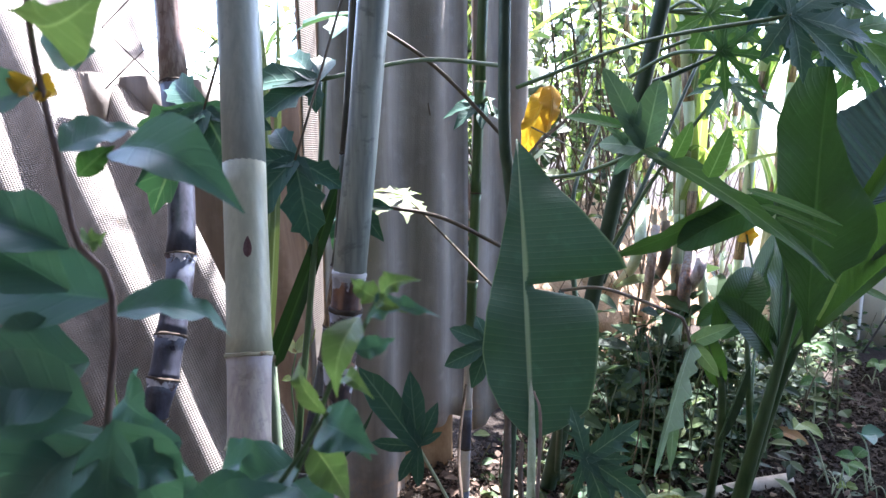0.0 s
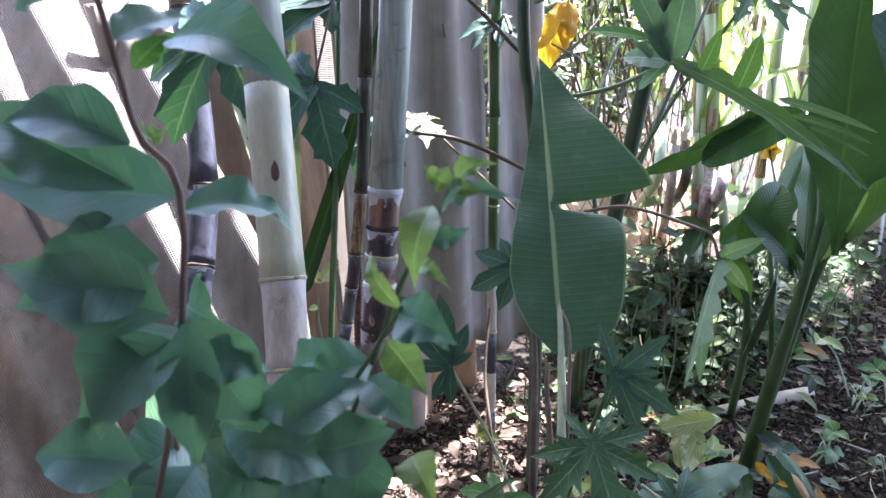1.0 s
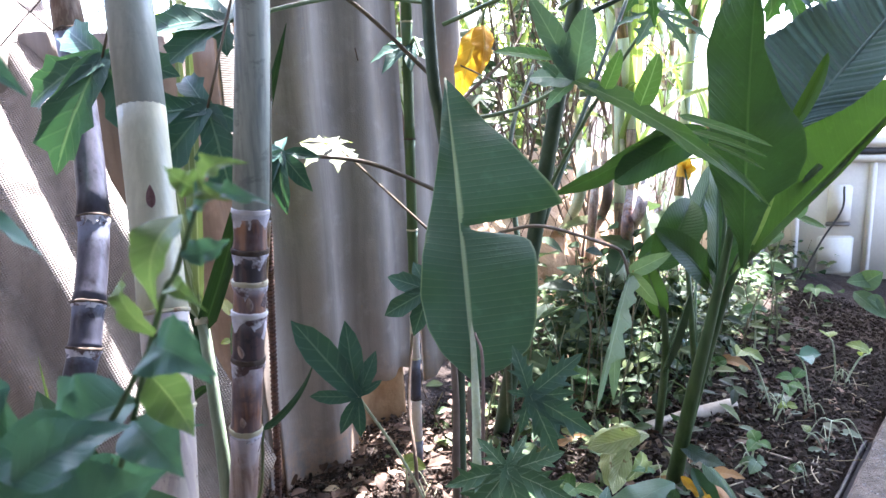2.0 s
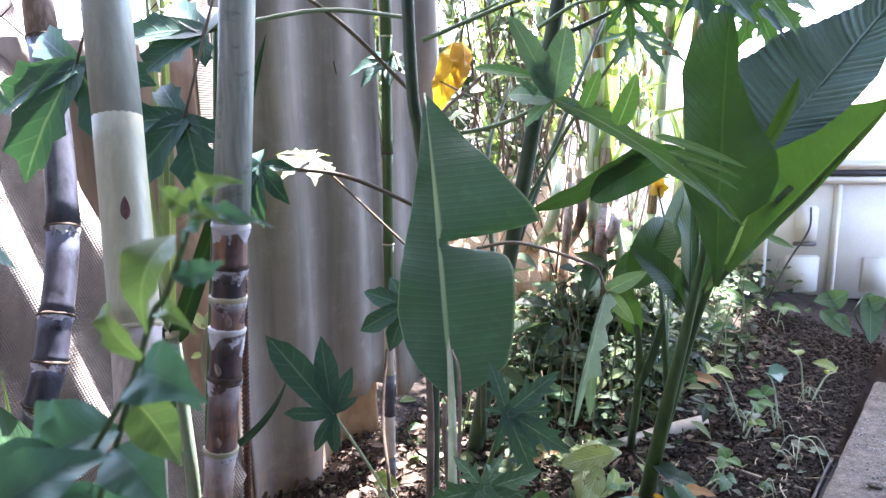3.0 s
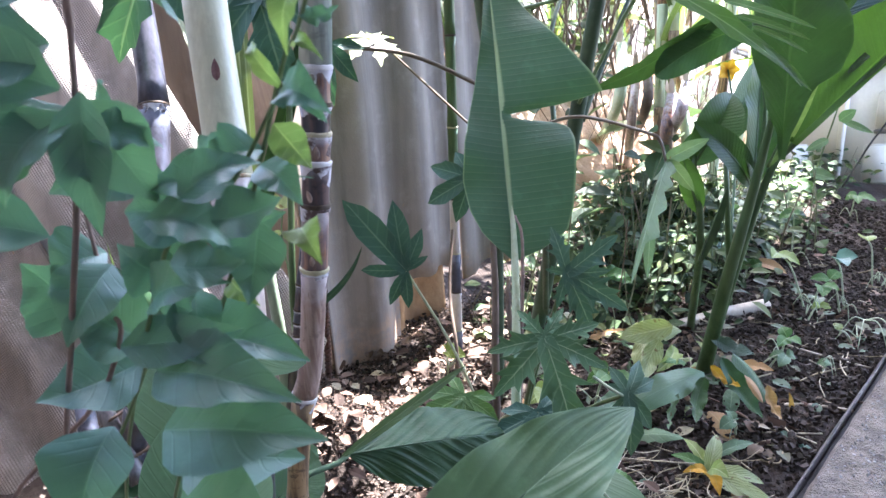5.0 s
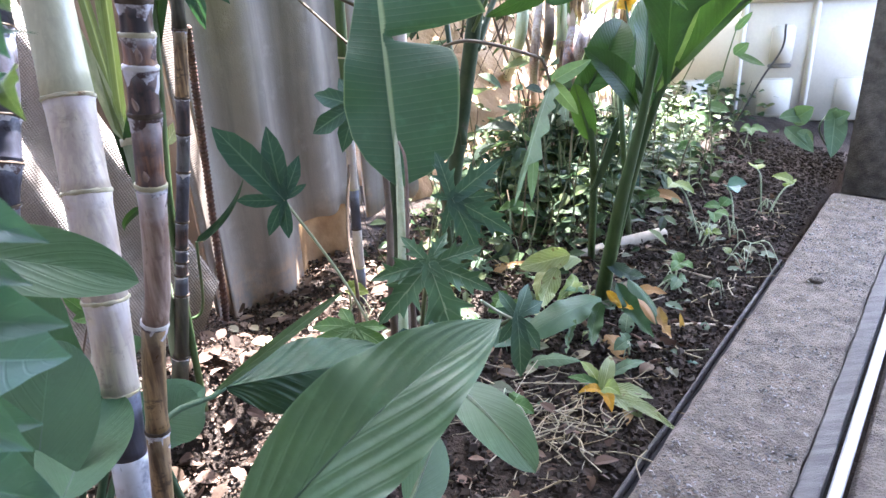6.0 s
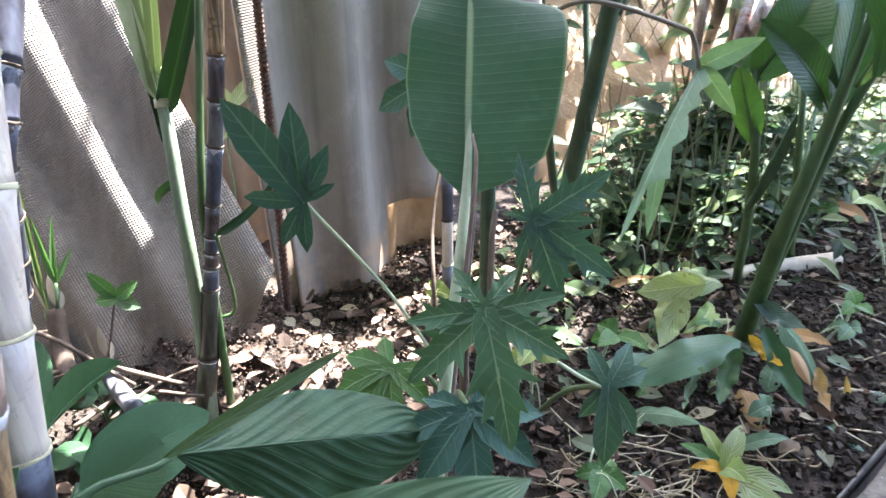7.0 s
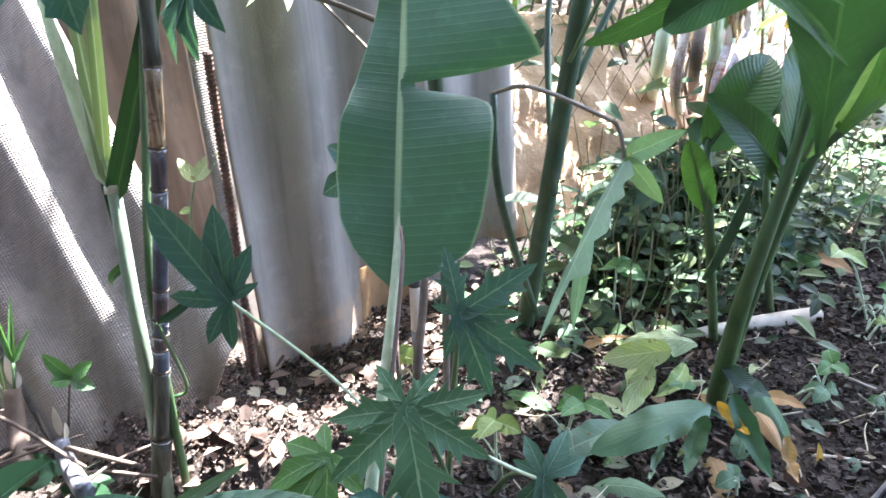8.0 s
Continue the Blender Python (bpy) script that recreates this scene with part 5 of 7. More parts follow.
def shrub_leaf(t_base, t_tip, width, up=(0.1, -0.8, 0.6), mat=M_SHRUB, **kw):
    kw["fold"] = 9 + abs(kw.get("fold", 10))
    part("leaf", blade(t_base, t_tip, up, width * 1.16, OVATE, nu=20, nv=4, table=SHRUB_LEAF, **kw), mat, shrub)


shrub_leaf((-0.069, 0.159, 0.869), (-0.052, 0.176, 0.876), 0.0078, (0, -0.7, 0.8), fold=6, sag=0.0020, wave=0.0008, seed=70)
shrub_leaf((-0.065, 0.162, 0.862), (-0.057, 0.169, 0.871), 0.0036, (0.3, -0.9, 0.2), M_WEED, fold=10, sag=0.0020, wave=0.0005, seed=71)
shrub_leaf((-0.073, 0.157, 0.887), (-0.068, 0.160, 0.885), 0.0040, (0.1, -0.9, 0.3), M_YELLOW, fold=8, sag=0.0010, wave=0.0008, seed=72)
shrub_leaf((-0.073, 0.157, 0.889), (-0.078, 0.156, 0.883), 0.0044, (-0.1, -0.9, 0.3), M_YELLOW, fold=8, sag=0.0010, wave=0.0008, seed=73)
shrub_leaf((-0.058, 0.173, 0.870), (-0.017, 0.163, 0.852), 0.0112, (0.1, -0.7, 0.7), fold=-14, sag=0.0100, wave=0.0008, seed=0)
shrub_leaf((-0.056, 0.158, 0.822), (-0.027, 0.177, 0.811), 0.0076, (0.2, -0.5, 0.9), fold=15, sag=0.0080, wave=0.0015, seed=1)
shrub_leaf((-0.055, 0.158, 0.827), (-0.122, 0.167, 0.834), 0.0126, (0, -0.8, 0.6), fold=8, sag=-0.0030, wave=0.0010, seed=2)
shrub_leaf((-0.065, 0.155, 0.842), (-0.103, 0.160, 0.848), 0.0097, (0, -0.7, 0.7), fold=15, sag=0.0060, wave=0.0008, seed=3)
shrub_leaf((-0.061, 0.155, 0.809), (-0.097, 0.143, 0.799), 0.0152, (-0.1, -0.8, 0.5), fold=8, sag=0.0040, wave=0.0015, seed=4)
shrub_leaf((-0.055, 0.153, 0.792), (-0.038, 0.159, 0.757), 0.0126, (0.3, -0.9, 0.2), fold=15, sag=0.0080, wave=0.0010, seed=5)
shrub_leaf((-0.071, 0.158, 0.899), (-0.060, 0.167, 0.898), 0.0088, (0, -0.8, 0.5), fold=8, sag=-0.0030, wave=0.0008, seed=6)
shrub_leaf((-0.073, 0.159, 0.904), (-0.048, 0.151, 0.912), 0.0100, (0, -0.5, -0.6), M_YOUNG, fold=15, sag=0.0060, wave=0.0015, seed=7)
shrub_leaf((-0.071, 0.156, 0.886), (-0.098, 0.164, 0.875), 0.0072, (0, -0.8, 0.5), fold=8, sag=0.0040, wave=0.0010, seed=8)
shrub_leaf((-0.056, 0.153, 0.789), (-0.076, 0.138, 0.762), 0.0152, (-0.3, -0.8, 0.3), fold=15, sag=0.0080, wave=0.0008, seed=9)
shrub_leaf((-0.062, 0.156, 0.845), (-0.057, 0.161, 0.846), 0.0036, (0, -0.8, 0.5), M_YOUNG, fold=8, sag=-0.0030, wave=0.0015, seed=10)
shrub_leaf((-0.050, 0.146, 0.795), (-0.052, 0.145, 0.750), 0.0083, (0.2, -0.9, 0.1), fold=15, sag=0.0060, wave=0.0010, seed=11)
shrub_leaf((-0.056, 0.145, 0.789), (-0.087, 0.146, 0.761), 0.0096, (-0.3, -0.8, 0.3), fold=8, sag=0.0040, wave=0.0008, seed=12)
shrub_leaf((-0.039, 0.147, 0.754), (-0.015, 0.155, 0.741), 0.0101, (0.1, -0.6, 0.8), fold=15, sag=0.0080, wave=0.0015, seed=13)
shrub_leaf((-0.018, 0.148, 0.753), (0.005, 0.150, 0.759), 0.0090, (0.1, -0.7, 0.7), fold=8, sag=-0.0030, wave=0.0010, seed=14)
shrub_leaf((-0.028, 0.149, 0.760), (-0.003, 0.162, 0.768), 0.0076, (0.1, -0.7, 0.7), fold=15, sag=0.0060, wave=0.0008, seed=15)
shrub_leaf((-0.051, 0.143, 0.783), (-0.031, 0.153, 0.776), 0.0064, (0.1, -0.7, 0.7), fold=8, sag=0.0040, wave=0.0015, seed=16)
shrub_leaf((-0.069, 0.145, 0.751), (-0.100, 0.144, 0.753), 0.0098, (-0.1, -0.7, 0.6), fold=15, sag=0.0080, wave=0.0010, seed=17)
shrub_leaf((-0.028, 0.135, 0.743), (-0.008, 0.145, 0.740), 0.0080, (0, -0.7, 0.7), fold=8, sag=-0.0030, wave=0.0008, seed=18)
shrub_leaf((-0.065, 0.154, 0.830), (-0.119, 0.167, 0.851), 0.0120, (0, -0.8, 0.6), fold=15, sag=0.0060, wave=0.0015, seed=19)
shrub_leaf((-0.056, 0.146, 0.796), (-0.102, 0.147, 0.810), 0.0109, (0, -0.8, 0.5), fold=8, sag=0.0040, wave=0.0010, seed=20)
shrub_leaf((0.017, 0.159, 0.823), (0.012, 0.150, 0.802), 0.0051, (-0.2, -0.9, 0.1), M_YOUNG, fold=15, sag=0.0080, wave=0.0008, seed=21)
shrub_leaf((0.023, 0.157, 0.829), (0.015, 0.156, 0.835), 0.0032, (0, -0.7, 0.5), M_YOUNG, fold=8, sag=-0.0030, wave=0.0015, seed=22)
shrub_leaf((0.024, 0.157, 0.829), (0.035, 0.155, 0.835), 0.0034, (0, -0.7, 0.5), M_YOUNG, fold=15, sag=0.0060, wave=0.0010, seed=23)
shrub_leaf((0.023, 0.156, 0.829), (0.032, 0.148, 0.827), 0.0021, (0, -0.9, 0.2), M_YOUNG, fold=8, sag=0.0040, wave=0.0008, seed=24)
shrub_leaf((0.019, 0.158, 0.821), (0.041, 0.152, 0.825), 0.0035, (0, -0.7, 0.7), fold=15, sag=0.0080, wave=0.0015, seed=25)
shrub_leaf((0.015, 0.160, 0.813), (0.027, 0.162, 0.816), 0.0033, (0.1, -0.8, 0.5), fold=8, sag=-0.0030, wave=0.0010, seed=26)
shrub_leaf((0.012, 0.161, 0.804), (0.022, 0.154, 0.800), 0.0027, (0.1, -0.8, 0.5), M_YOUNG, fold=15, sag=0.0060, wave=0.0008, seed=27)
shrub_leaf((0.007, 0.164, 0.794), (0.021, 0.155, 0.781), 0.0051, (0.2, -0.9, 0.3), fold=8, sag=0.0040, wave=0.0015, seed=28)
shrub_leaf((0.007, 0.163, 0.791), (-0.003, 0.172, 0.807), 0.0029, (-0.2, -0.9, 0.2), M_YOUNG, fold=15, sag=0.0080, wave=0.0010, seed=29)
shrub_leaf((0.001, 0.167, 0.780), (0.014, 0.158, 0.766), 0.0058, (0.2, -0.9, 0.2), M_YOUNG, fold=8, sag=-0.0030, wave=0.0008, seed=30)
shrub_leaf((-0.004, 0.170, 0.771), (-0.024, 0.165, 0.763), 0.0090, (-0.1, -0.7, 0.6), fold=15, sag=0.0060, wave=0.0015, seed=31)
shrub_leaf((-0.006, 0.170, 0.766), (0.009, 0.161, 0.753), 0.0075, (0.2, -0.7, 0.6), fold=8, sag=0.0040, wave=0.0010, seed=32)
shrub_leaf((-0.018, 0.183, 0.749), (0.010, 0.181, 0.758), 0.0027, (0.1, -0.7, 0.7), fold=15, sag=0.0080, wave=0.0008, seed=33)
shrub_leaf((-0.033, 0.179, 0.738), (-0.001, 0.177, 0.747), 0.0091, (0.2, -0.8, 0.4), fold=8, sag=-0.0030, wave=0.0015, seed=34)
shrub_leaf((-0.037, 0.180, 0.722), (-0.054, 0.194, 0.768), 0.0129, (-0.1, -0.9, 0.3), fold=15, sag=0.0060, wave=0.0010, seed=35)
shrub_leaf((-0.052, 0.194, 0.768), (-0.087, 0.180, 0.757), 0.0143, (-0.1, -0.9, 0.3), fold=8, sag=0.0040, wave=0.0008, seed=36)
shrub_leaf((-0.034, 0.182, 0.761), (-0.006, 0.173, 0.767), 0.0077, (0.1, -0.6, 0.8), fold=15, sag=0.0080, wave=0.0015, seed=37)
shrub_leaf((-0.060, 0.188, 0.748), (-0.038, 0.180, 0.757), 0.0076, (0, -0.8, 0.5), fold=8, sag=-0.0030, wave=0.0010, seed=38)
shrub_leaf((-0.041, 0.183, 0.717), (-0.036, 0.169, 0.688), 0.0096, (0.2, -0.9, 0.2), fold=15, sag=0.0060, wave=0.0008, seed=39)
shrub_leaf((-0.055, 0.181, 0.709), (-0.022, 0.174, 0.737), 0.0094, (0.1, -0.8, 0.5), fold=8, sag=0.0040, wave=0.0015, seed=40)
shrub_leaf((-0.064, 0.182, 0.696), (-0.090, 0.177, 0.714), 0.0141, (-0.1, -0.7, 0.7), fold=15, sag=0.0080, wave=0.0010, seed=41)
shrub_leaf((-0.065, 0.179, 0.689), (-0.096, 0.157, 0.685), 0.0155, (-0.2, -0.7, 0.6), fold=8, sag=-0.0030, wave=0.0008, seed=42)
shrub_leaf((-0.046, 0.182, 0.697), (0.005, 0.161, 0.695), 0.0146, (0.1, -0.6, 0.8), fold=15, sag=0.0060, wave=0.0015, seed=43)
shrub_leaf((-0.025, 0.179, 0.721), (-0.012, 0.167, 0.715), 0.0044, (0.2, -0.9, 0.2), M_YOUNG, fold=8, sag=0.0040, wave=0.0010, seed=44)
shrub_leaf((-0.049, 0.180, 0.725), (-0.063, 0.174, 0.739), 0.0101, (-0.2, -0.8, 0.4), fold=15, sag=0.0080, wave=0.0008, seed=45)
shrub_leaf((-0.032, 0.182, 0.731), (-0.043, 0.172, 0.731), 0.0037, (0, -0.8, 0.5), M_YOUNG, fold=8, sag=-0.0030, wave=0.0015, seed=46)
shrub_leaf((-0.077, 0.192, 0.730), (-0.094, 0.179, 0.721), 0.0132, (-0.2, -0.8, 0.4), fold=15, sag=0.0060, wave=0.0010, seed=47)
shrub_leaf((-0.013, 0.161, 0.762), (-0.041, 0.156, 0.762), 0.0095, (-0.1, -0.7, 0.6), fold=8, sag=0.0040, wave=0.0008, seed=48)
shrub_leaf((0.006, 0.160, 0.790), (0.023, 0.153, 0.784), 0.0077, (0.2, -0.8, 0.4), fold=15, sag=0.0080, wave=0.0015, seed=49)
shrub_leaf((-0.007, 0.162, 0.748), (-0.010, 0.148, 0.723), 0.0094, (0.2, -0.9, 0.1), fold=8, sag=-0.0030, wave=0.0010, seed=50)
shrub_leaf((-0.026, 0.162, 0.750), (-0.053, 0.164, 0.753), 0.0118, (-0.1, -0.8, 0.4), fold=15, sag=0.0060, wave=0.0008, seed=51)
shrub_leaf((-0.072, 0.195, 0.783), (-0.056, 0.183, 0.779), 0.0115, (0, -0.9, 0.3), fold=8, sag=0.0040, wave=0.0015, seed=52)
shrub_leaf((-0.049, 0.163, 0.720), (-0.017, 0.155, 0.729), 0.0090, (0.1, -0.7, 0.6), fold=15, sag=0.0080, wave=0.0010, seed=53)
shrub_leaf((-0.066, 0.167, 0.701), (-0.016, 0.159, 0.710), 0.0094, (0.1, -0.7, 0.6), fold=8, sag=-0.0030, wave=0.0008, seed=54)
shrub_leaf((-0.053, 0.164, 0.692), (0.004, 0.146, 0.687), 0.0145, (0.1, -0.6, 0.8), fold=15, sag=0.0060, wave=0.0015, seed=55)
shrub_leaf((-0.053, 0.161, 0.669), (0.012, 0.144, 0.673), 0.0179, (0.1, -0.6, 0.8), fold=8, sag=0.0040, wave=0.0010, seed=56)
shrub_leaf((-0.075, 0.166, 0.668), (-0.083, 0.145, 0.638), 0.0163, (0, -0.9, 0.3), fold=15, sag=0.0080, wave=0.0008, seed=57)
shrub_leaf((-0.084, 0.179, 0.707), (-0.102, 0.177, 0.732), 0.0152, (-0.1, -0.8, 0.4), fold=8, sag=-0.0030, wave=0.0015, seed=58)
shrub_leaf((0.009, 0.156, 0.747), (0.017, 0.143, 0.738), 0.0060, (0.2, -0.9, 0.2), M_YOUNG, fold=15, sag=0.0060, wave=0.0010, seed=59)
shrub_leaf((-0.068, 0.177, 0.730), (-0.080, 0.158, 0.706), 0.0126, (-0.1, -0.9, 0.2), fold=8, sag=0.0040, wave=0.0008, seed=60)
shrub_leaf((-0.044, 0.148, 0.647), (-0.004, 0.133, 0.635), 0.0167, (0.1, -0.6, 0.7), fold=15, sag=0.0080, wave=0.0015, seed=61)
shrub_leaf((-0.060, 0.189, 0.642), (-0.005, 0.174, 0.645), 0.0207, (0.1, -0.6, 0.8), fold=8, sag=-0.0030, wave=0.0010, seed=62)
shrub_leaf((-0.069, 0.186, 0.607), (-0.023, 0.175, 0.616), 0.0180, (0.1, -0.6, 0.8), fold=15, sag=0.0060, wave=0.0008, seed=63)
shrub_leaf((-0.070, 0.179, 0.590), (-0.016, 0.162, 0.587), 0.0180, (0.1, -0.6, 0.8), fold=8, sag=0.0040, wave=0.0015, seed=64)

# ---------------------------------------------------------------- chest, vine, wire, back wall
CH0, CH1 = Vector((1.42, 3.08, 0.0)), Vector((2.80, 2.74, 0.0))
chest = thing("storage_chest", (CH0 + CH1) / 2, "white moulded plastic chest with a black lid seal, scuffed", "chest")


def chest_box(name, s0, s1, d0, d1, z0, z1, mat, bevel=0.012, parent=None, label=""):
    a = (CH1 - CH0).normalized()
    d = Vector((-a.y, a.x, 0))
    bm = bmesh.new()
    bmesh.ops.create_cube(bm, size=1)
    for v in bm.verts:
        c = v.co
        v.co = CH0 + a * (s0 + (s1 - s0) * (c.x + 0.5)) + d * (d0 + (d1 - d0) * (c.y + 0.5)) + Vector((0, 0, z0 + (z1 - z0) * (c.z + 0.5)))
    bmesh.ops.bevel(bm, geom=bm.edges[:], offset=bevel, segments=2, affect='EDGES')
    return part(name, bm, mat, parent or chest, label)


CHEST_TOP = 0.56
chest_box("body", 0, 1.42, 0, 0.7, 0.0, CHEST_TOP, M_PLASTIC)
chest_box("seal", -0.005, 1.425, -0.012, 0.70, CHEST_TOP + 0.004, CHEST_TOP + 0.030, M_SEAL, 0.004, label="black rubber seal")
lid = chest_box("lid", -0.01, 1.43, -0.020, 0.71, CHEST_TOP + 0.032, CHEST_TOP + 0.075, M_PLASTIC)
chest_box("rim", -0.004, 1.424, -0.018, 0.0, CHEST_TOP - 0.03, CHEST_TOP, M_PLASTIC, 0.005)
for s in (0.02, 0.36, 0.66, 1.0):
    chest_box("rib", s, s + 0.03, -0.014, 0.004, 0.02, CHEST_TOP - 0.03, M_PLASTIC, 0.006)
for s in (0.10, 0.47, 0.80):
    chest_box("panel", s, s + 0.15, -0.008, 0.004, 0.03, 0.20, M_PLASTIC, 0.007)
hd = chest_box("latch", 0.50, 0.595, -0.026, 0.004, 0.27, 0.43, M_PLASTIC, 0.008)
# shade below the latch, put in as a thin darker block
chest_box("latch_shade", 0.50, 0.60, -0.010, 0.004, 0.245, 0.264, M_DARKWALL, 0.004, label="grey strip put in as the shade under the latch")

curl = stick("bent_wire", [(1.563, 2.545, 0.120), (1.640, 2.539, 0.280), (1.704, 2.535, 0.392), (1.716, 2.551, 0.479)], 0.004, 0.004, M_SEAL)
tagged(curl, "dark bent wire stuck in the soil before the chest", "wire")

vine = thing("vine", (1.640, 2.929, 0.020), "thin climbing vine with light green leaves before the chest", "vine", "vines")
stick("stem", [(1.640, 2.929, 0.020), (1.407, 2.400, 0.359), (1.465, 2.430, 0.543)], 0.004, 0.002, M_PETIOLE, vine)
part("leaf", blade((1.429, 2.386, 0.403), (1.469, 2.360, 0.444), (0.1, -0.8, 0.6), 0.022, fold=12, nu=8, nv=2, seed=0), M_VINE, vine)
part("leaf", blade((1.439, 2.385, 0.403), (1.528, 2.339, 0.362), (0.1, -0.8, 0.6), 0.017, fold=12, nu=8, nv=2, seed=1), M_VINE, vine)
part("leaf", blade((1.331, 2.361, 0.231), (1.407, 2.320, 0.211), (0.1, -0.8, 0.6), 0.025, fold=12, nu=8, nv=2, seed=2), M_VINE, vine)
part("leaf", blade((1.396, 2.377, 0.342), (1.302, 2.348, 0.309), (0.1, -0.8, 0.6), 0.017, fold=12, nu=8, nv=2, seed=3), M_VINE, vine)
part("leaf", blade((1.431, 2.401, 0.484), (1.478, 2.379, 0.548), (0.1, -0.8, 0.6), 0.014, fold=12, nu=8, nv=2, seed=4), M_VINE, vine)
vine2 = thing("vine", (1.888, 2.403, 0.000), "trailing vine with broad dull green leaves before the chest", "vine", "vines")
part("leaf", blade((1.527, 2.132, 0.206), (1.576, 2.095, 0.259), (0.0, -0.8, 0.6), 0.035, fold=14, nu=10, nv=3, seed=0), M_VINE, vine2)
part("leaf", blade((1.576, 2.134, 0.222), (1.457, 2.095, 0.232), (0.0, -0.8, 0.6), 0.028, fold=14, nu=10, nv=3, seed=1), M_VINE, vine2)
part("leaf", blade((1.684, 2.133, 0.244), (1.618, 2.024, 0.100), (0.0, -0.8, 0.6), 0.042, fold=14, nu=10, nv=3, seed=2), M_VINE, vine2)
part("leaf", blade((1.661, 2.117, 0.200), (1.696, 2.074, 0.236), (0.0, -0.8, 0.6), 0.028, fold=14, nu=10, nv=3, seed=3), M_VINE, vine2)
part("leaf", blade((1.506, 2.127, 0.189), (1.563, 2.037, 0.120), (0.0, -0.8, 0.6), 0.035, fold=14, nu=10, nv=3, seed=4), M_VINE, vine2)
part("leaf", blade((1.598, 2.098, 0.141), (1.513, 2.069, 0.183), (0.0, -0.8, 0.6), 0.028, fold=14, nu=10, nv=3, seed=5), M_VINE, vine2)
stick("stem", [(1.888, 2.403, 0.000), (1.652, 2.156, 0.163), (1.687, 2.176, 0.216)], 0.004, 0.002, M_PETIOLE, vine2)

BACK0 = Vector((0.275, 1.90, 0))


def back_wall():
    bm = bmesh.new()
    n = 90
    nrm = Vector((FENCE.y, -FENCE.x, 0))
    front, back = [], []
    for i in range(n + 1):
        row, rb = [], []
        for k in range(25):
            s = 1.9 * i / n
            top = 0.60 + 0.05 * noise.noise(Vector((s * 3, 0, 5)))
            z = -0.05 + (top + 0.05) * k / 24
            w = 0.05 * noise.noise(Vector((s * 6, z * 9, 2))) + 0.025 * noise.noise(Vector((s * 19, z * 26, 4))) - 0.80 * z
            row.append(bm.verts.new(BACK0 + FENCE * s + nrm * w + Vector((0, 0, z))))
            rb.append(bm.verts.new(BACK0 + FENCE * s - nrm * 0.95 + Vector((0, 0, z))))
        front.append(row)
        back.append(rb)
    for i in range(n):
        for k in range(24):
            bm.faces.new((front[i][k], front[i + 1][k], front[i + 1][k + 1], front[i][k + 1]))
            bm.faces.new((back[i][k], back[i][k + 1], back[i + 1][k + 1], back[i + 1][k]))
        bm.faces.new((front[i][24], front[i + 1][24], back[i + 1][24], back[i][24]))
    for q in (0, n):
        for k in range(24):
            bm.faces.new((front[q][k], front[q][k + 1], back[q][k + 1], back[q][k]))
    bmesh.ops.recalc_face_normals(bm, faces=bm.faces)
    tagged(part("wall_back", bm, M_EARTHWALL), "low sloping ochre earth bank in full sun", "wall", kind="structure")


back_wall()


def chain_link(label, origin, along, width, z0, z1, cell=0.055, r=0.0011):
    """Woven wire: zigzag wires side by side, each hooked round the next."""
    bm = bmesh.new()
    along = Vector(along).normalized()
    out = along.cross(Vector((0, 0, 1)))
    n = int((z1 - z0) / cell)
    for i in range(int(width / cell) + 1):
        line = []
        for k in range(n + 1):
            side = 1 if (k + i) % 2 else -1
            line.append(Vector(origin) + along * (cell * i + side * cell * 0.5) + out * (0.002 * side) + Vector((0, 0, z0 + cell * k)))
        tube(line, r, 4, bm, caps=False)
    return tagged(part("chain_link_fence", bm, M_WIRE), label, "wire fence", "wire fences")


chain_link("rusty chain-link wire netting above the low wall", BACK0 + Vector((0.02, -0.02, 0)), FENCE, 1.8, 0.40, 1.9)
chain_link("chain-link wire netting above the leaning sheet", (-0.60, 1.26, 0), (0.985, 0.17, 0), 0.30, 0.97, 1.8, cell=0.055, r=0.0015)


# ---------------------------------------------------------------- sunlit cane thicket behind
def thicket_cane(seed, height, leaves, lean=0.06):
    rnd = random.Random(seed)
    e = thing("sugarcane", (0, 0, 0), "tall sunlit yellow-green sugarcane of the thicket behind the wall", "sugarcane", "cane thicket")
    top = Vector((rnd.uniform(-lean, lean) * height, rnd.uniform(-lean, lean) * height, height))
    line = bez([(0, 0, 0), tuple(top * 0.5 + Vector((0.03, 0.02, 0))), tuple(top)], 12)
    k = int(height / 0.16)
    for i in range(k):
        a, b = i * 24 // k, max(i * 24 // k + 1, (i + 1) * 24 // k)
        seg = line[a:b + 1]
        part("internode", tube(seg, [0.0165 * (1 if 0 < j < len(seg) - 1 else 1.1) for j in range(len(seg))], 8), (M_STALK_PALE, M_CANE_STRAW, M_STALK_PALE)[(i + seed) % 3], e)
    for i in range(leaves):
        s = 0.25 + 0.75 * (i + rnd.random()) / leaves
        p = line[int(s * 24)]
        a = rnd.uniform(0, 6.28)
        ln = rnd.uniform(0.55, 1.0)
        d = Vector((math.cos(a), math.sin(a), 0))
        rise = rnd.uniform(0.45, 1.15)
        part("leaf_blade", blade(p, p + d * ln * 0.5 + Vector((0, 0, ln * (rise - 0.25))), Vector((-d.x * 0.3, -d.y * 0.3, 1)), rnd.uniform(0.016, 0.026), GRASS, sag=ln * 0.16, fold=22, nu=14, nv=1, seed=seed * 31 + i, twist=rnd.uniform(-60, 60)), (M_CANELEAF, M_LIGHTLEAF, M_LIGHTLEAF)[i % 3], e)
    return e


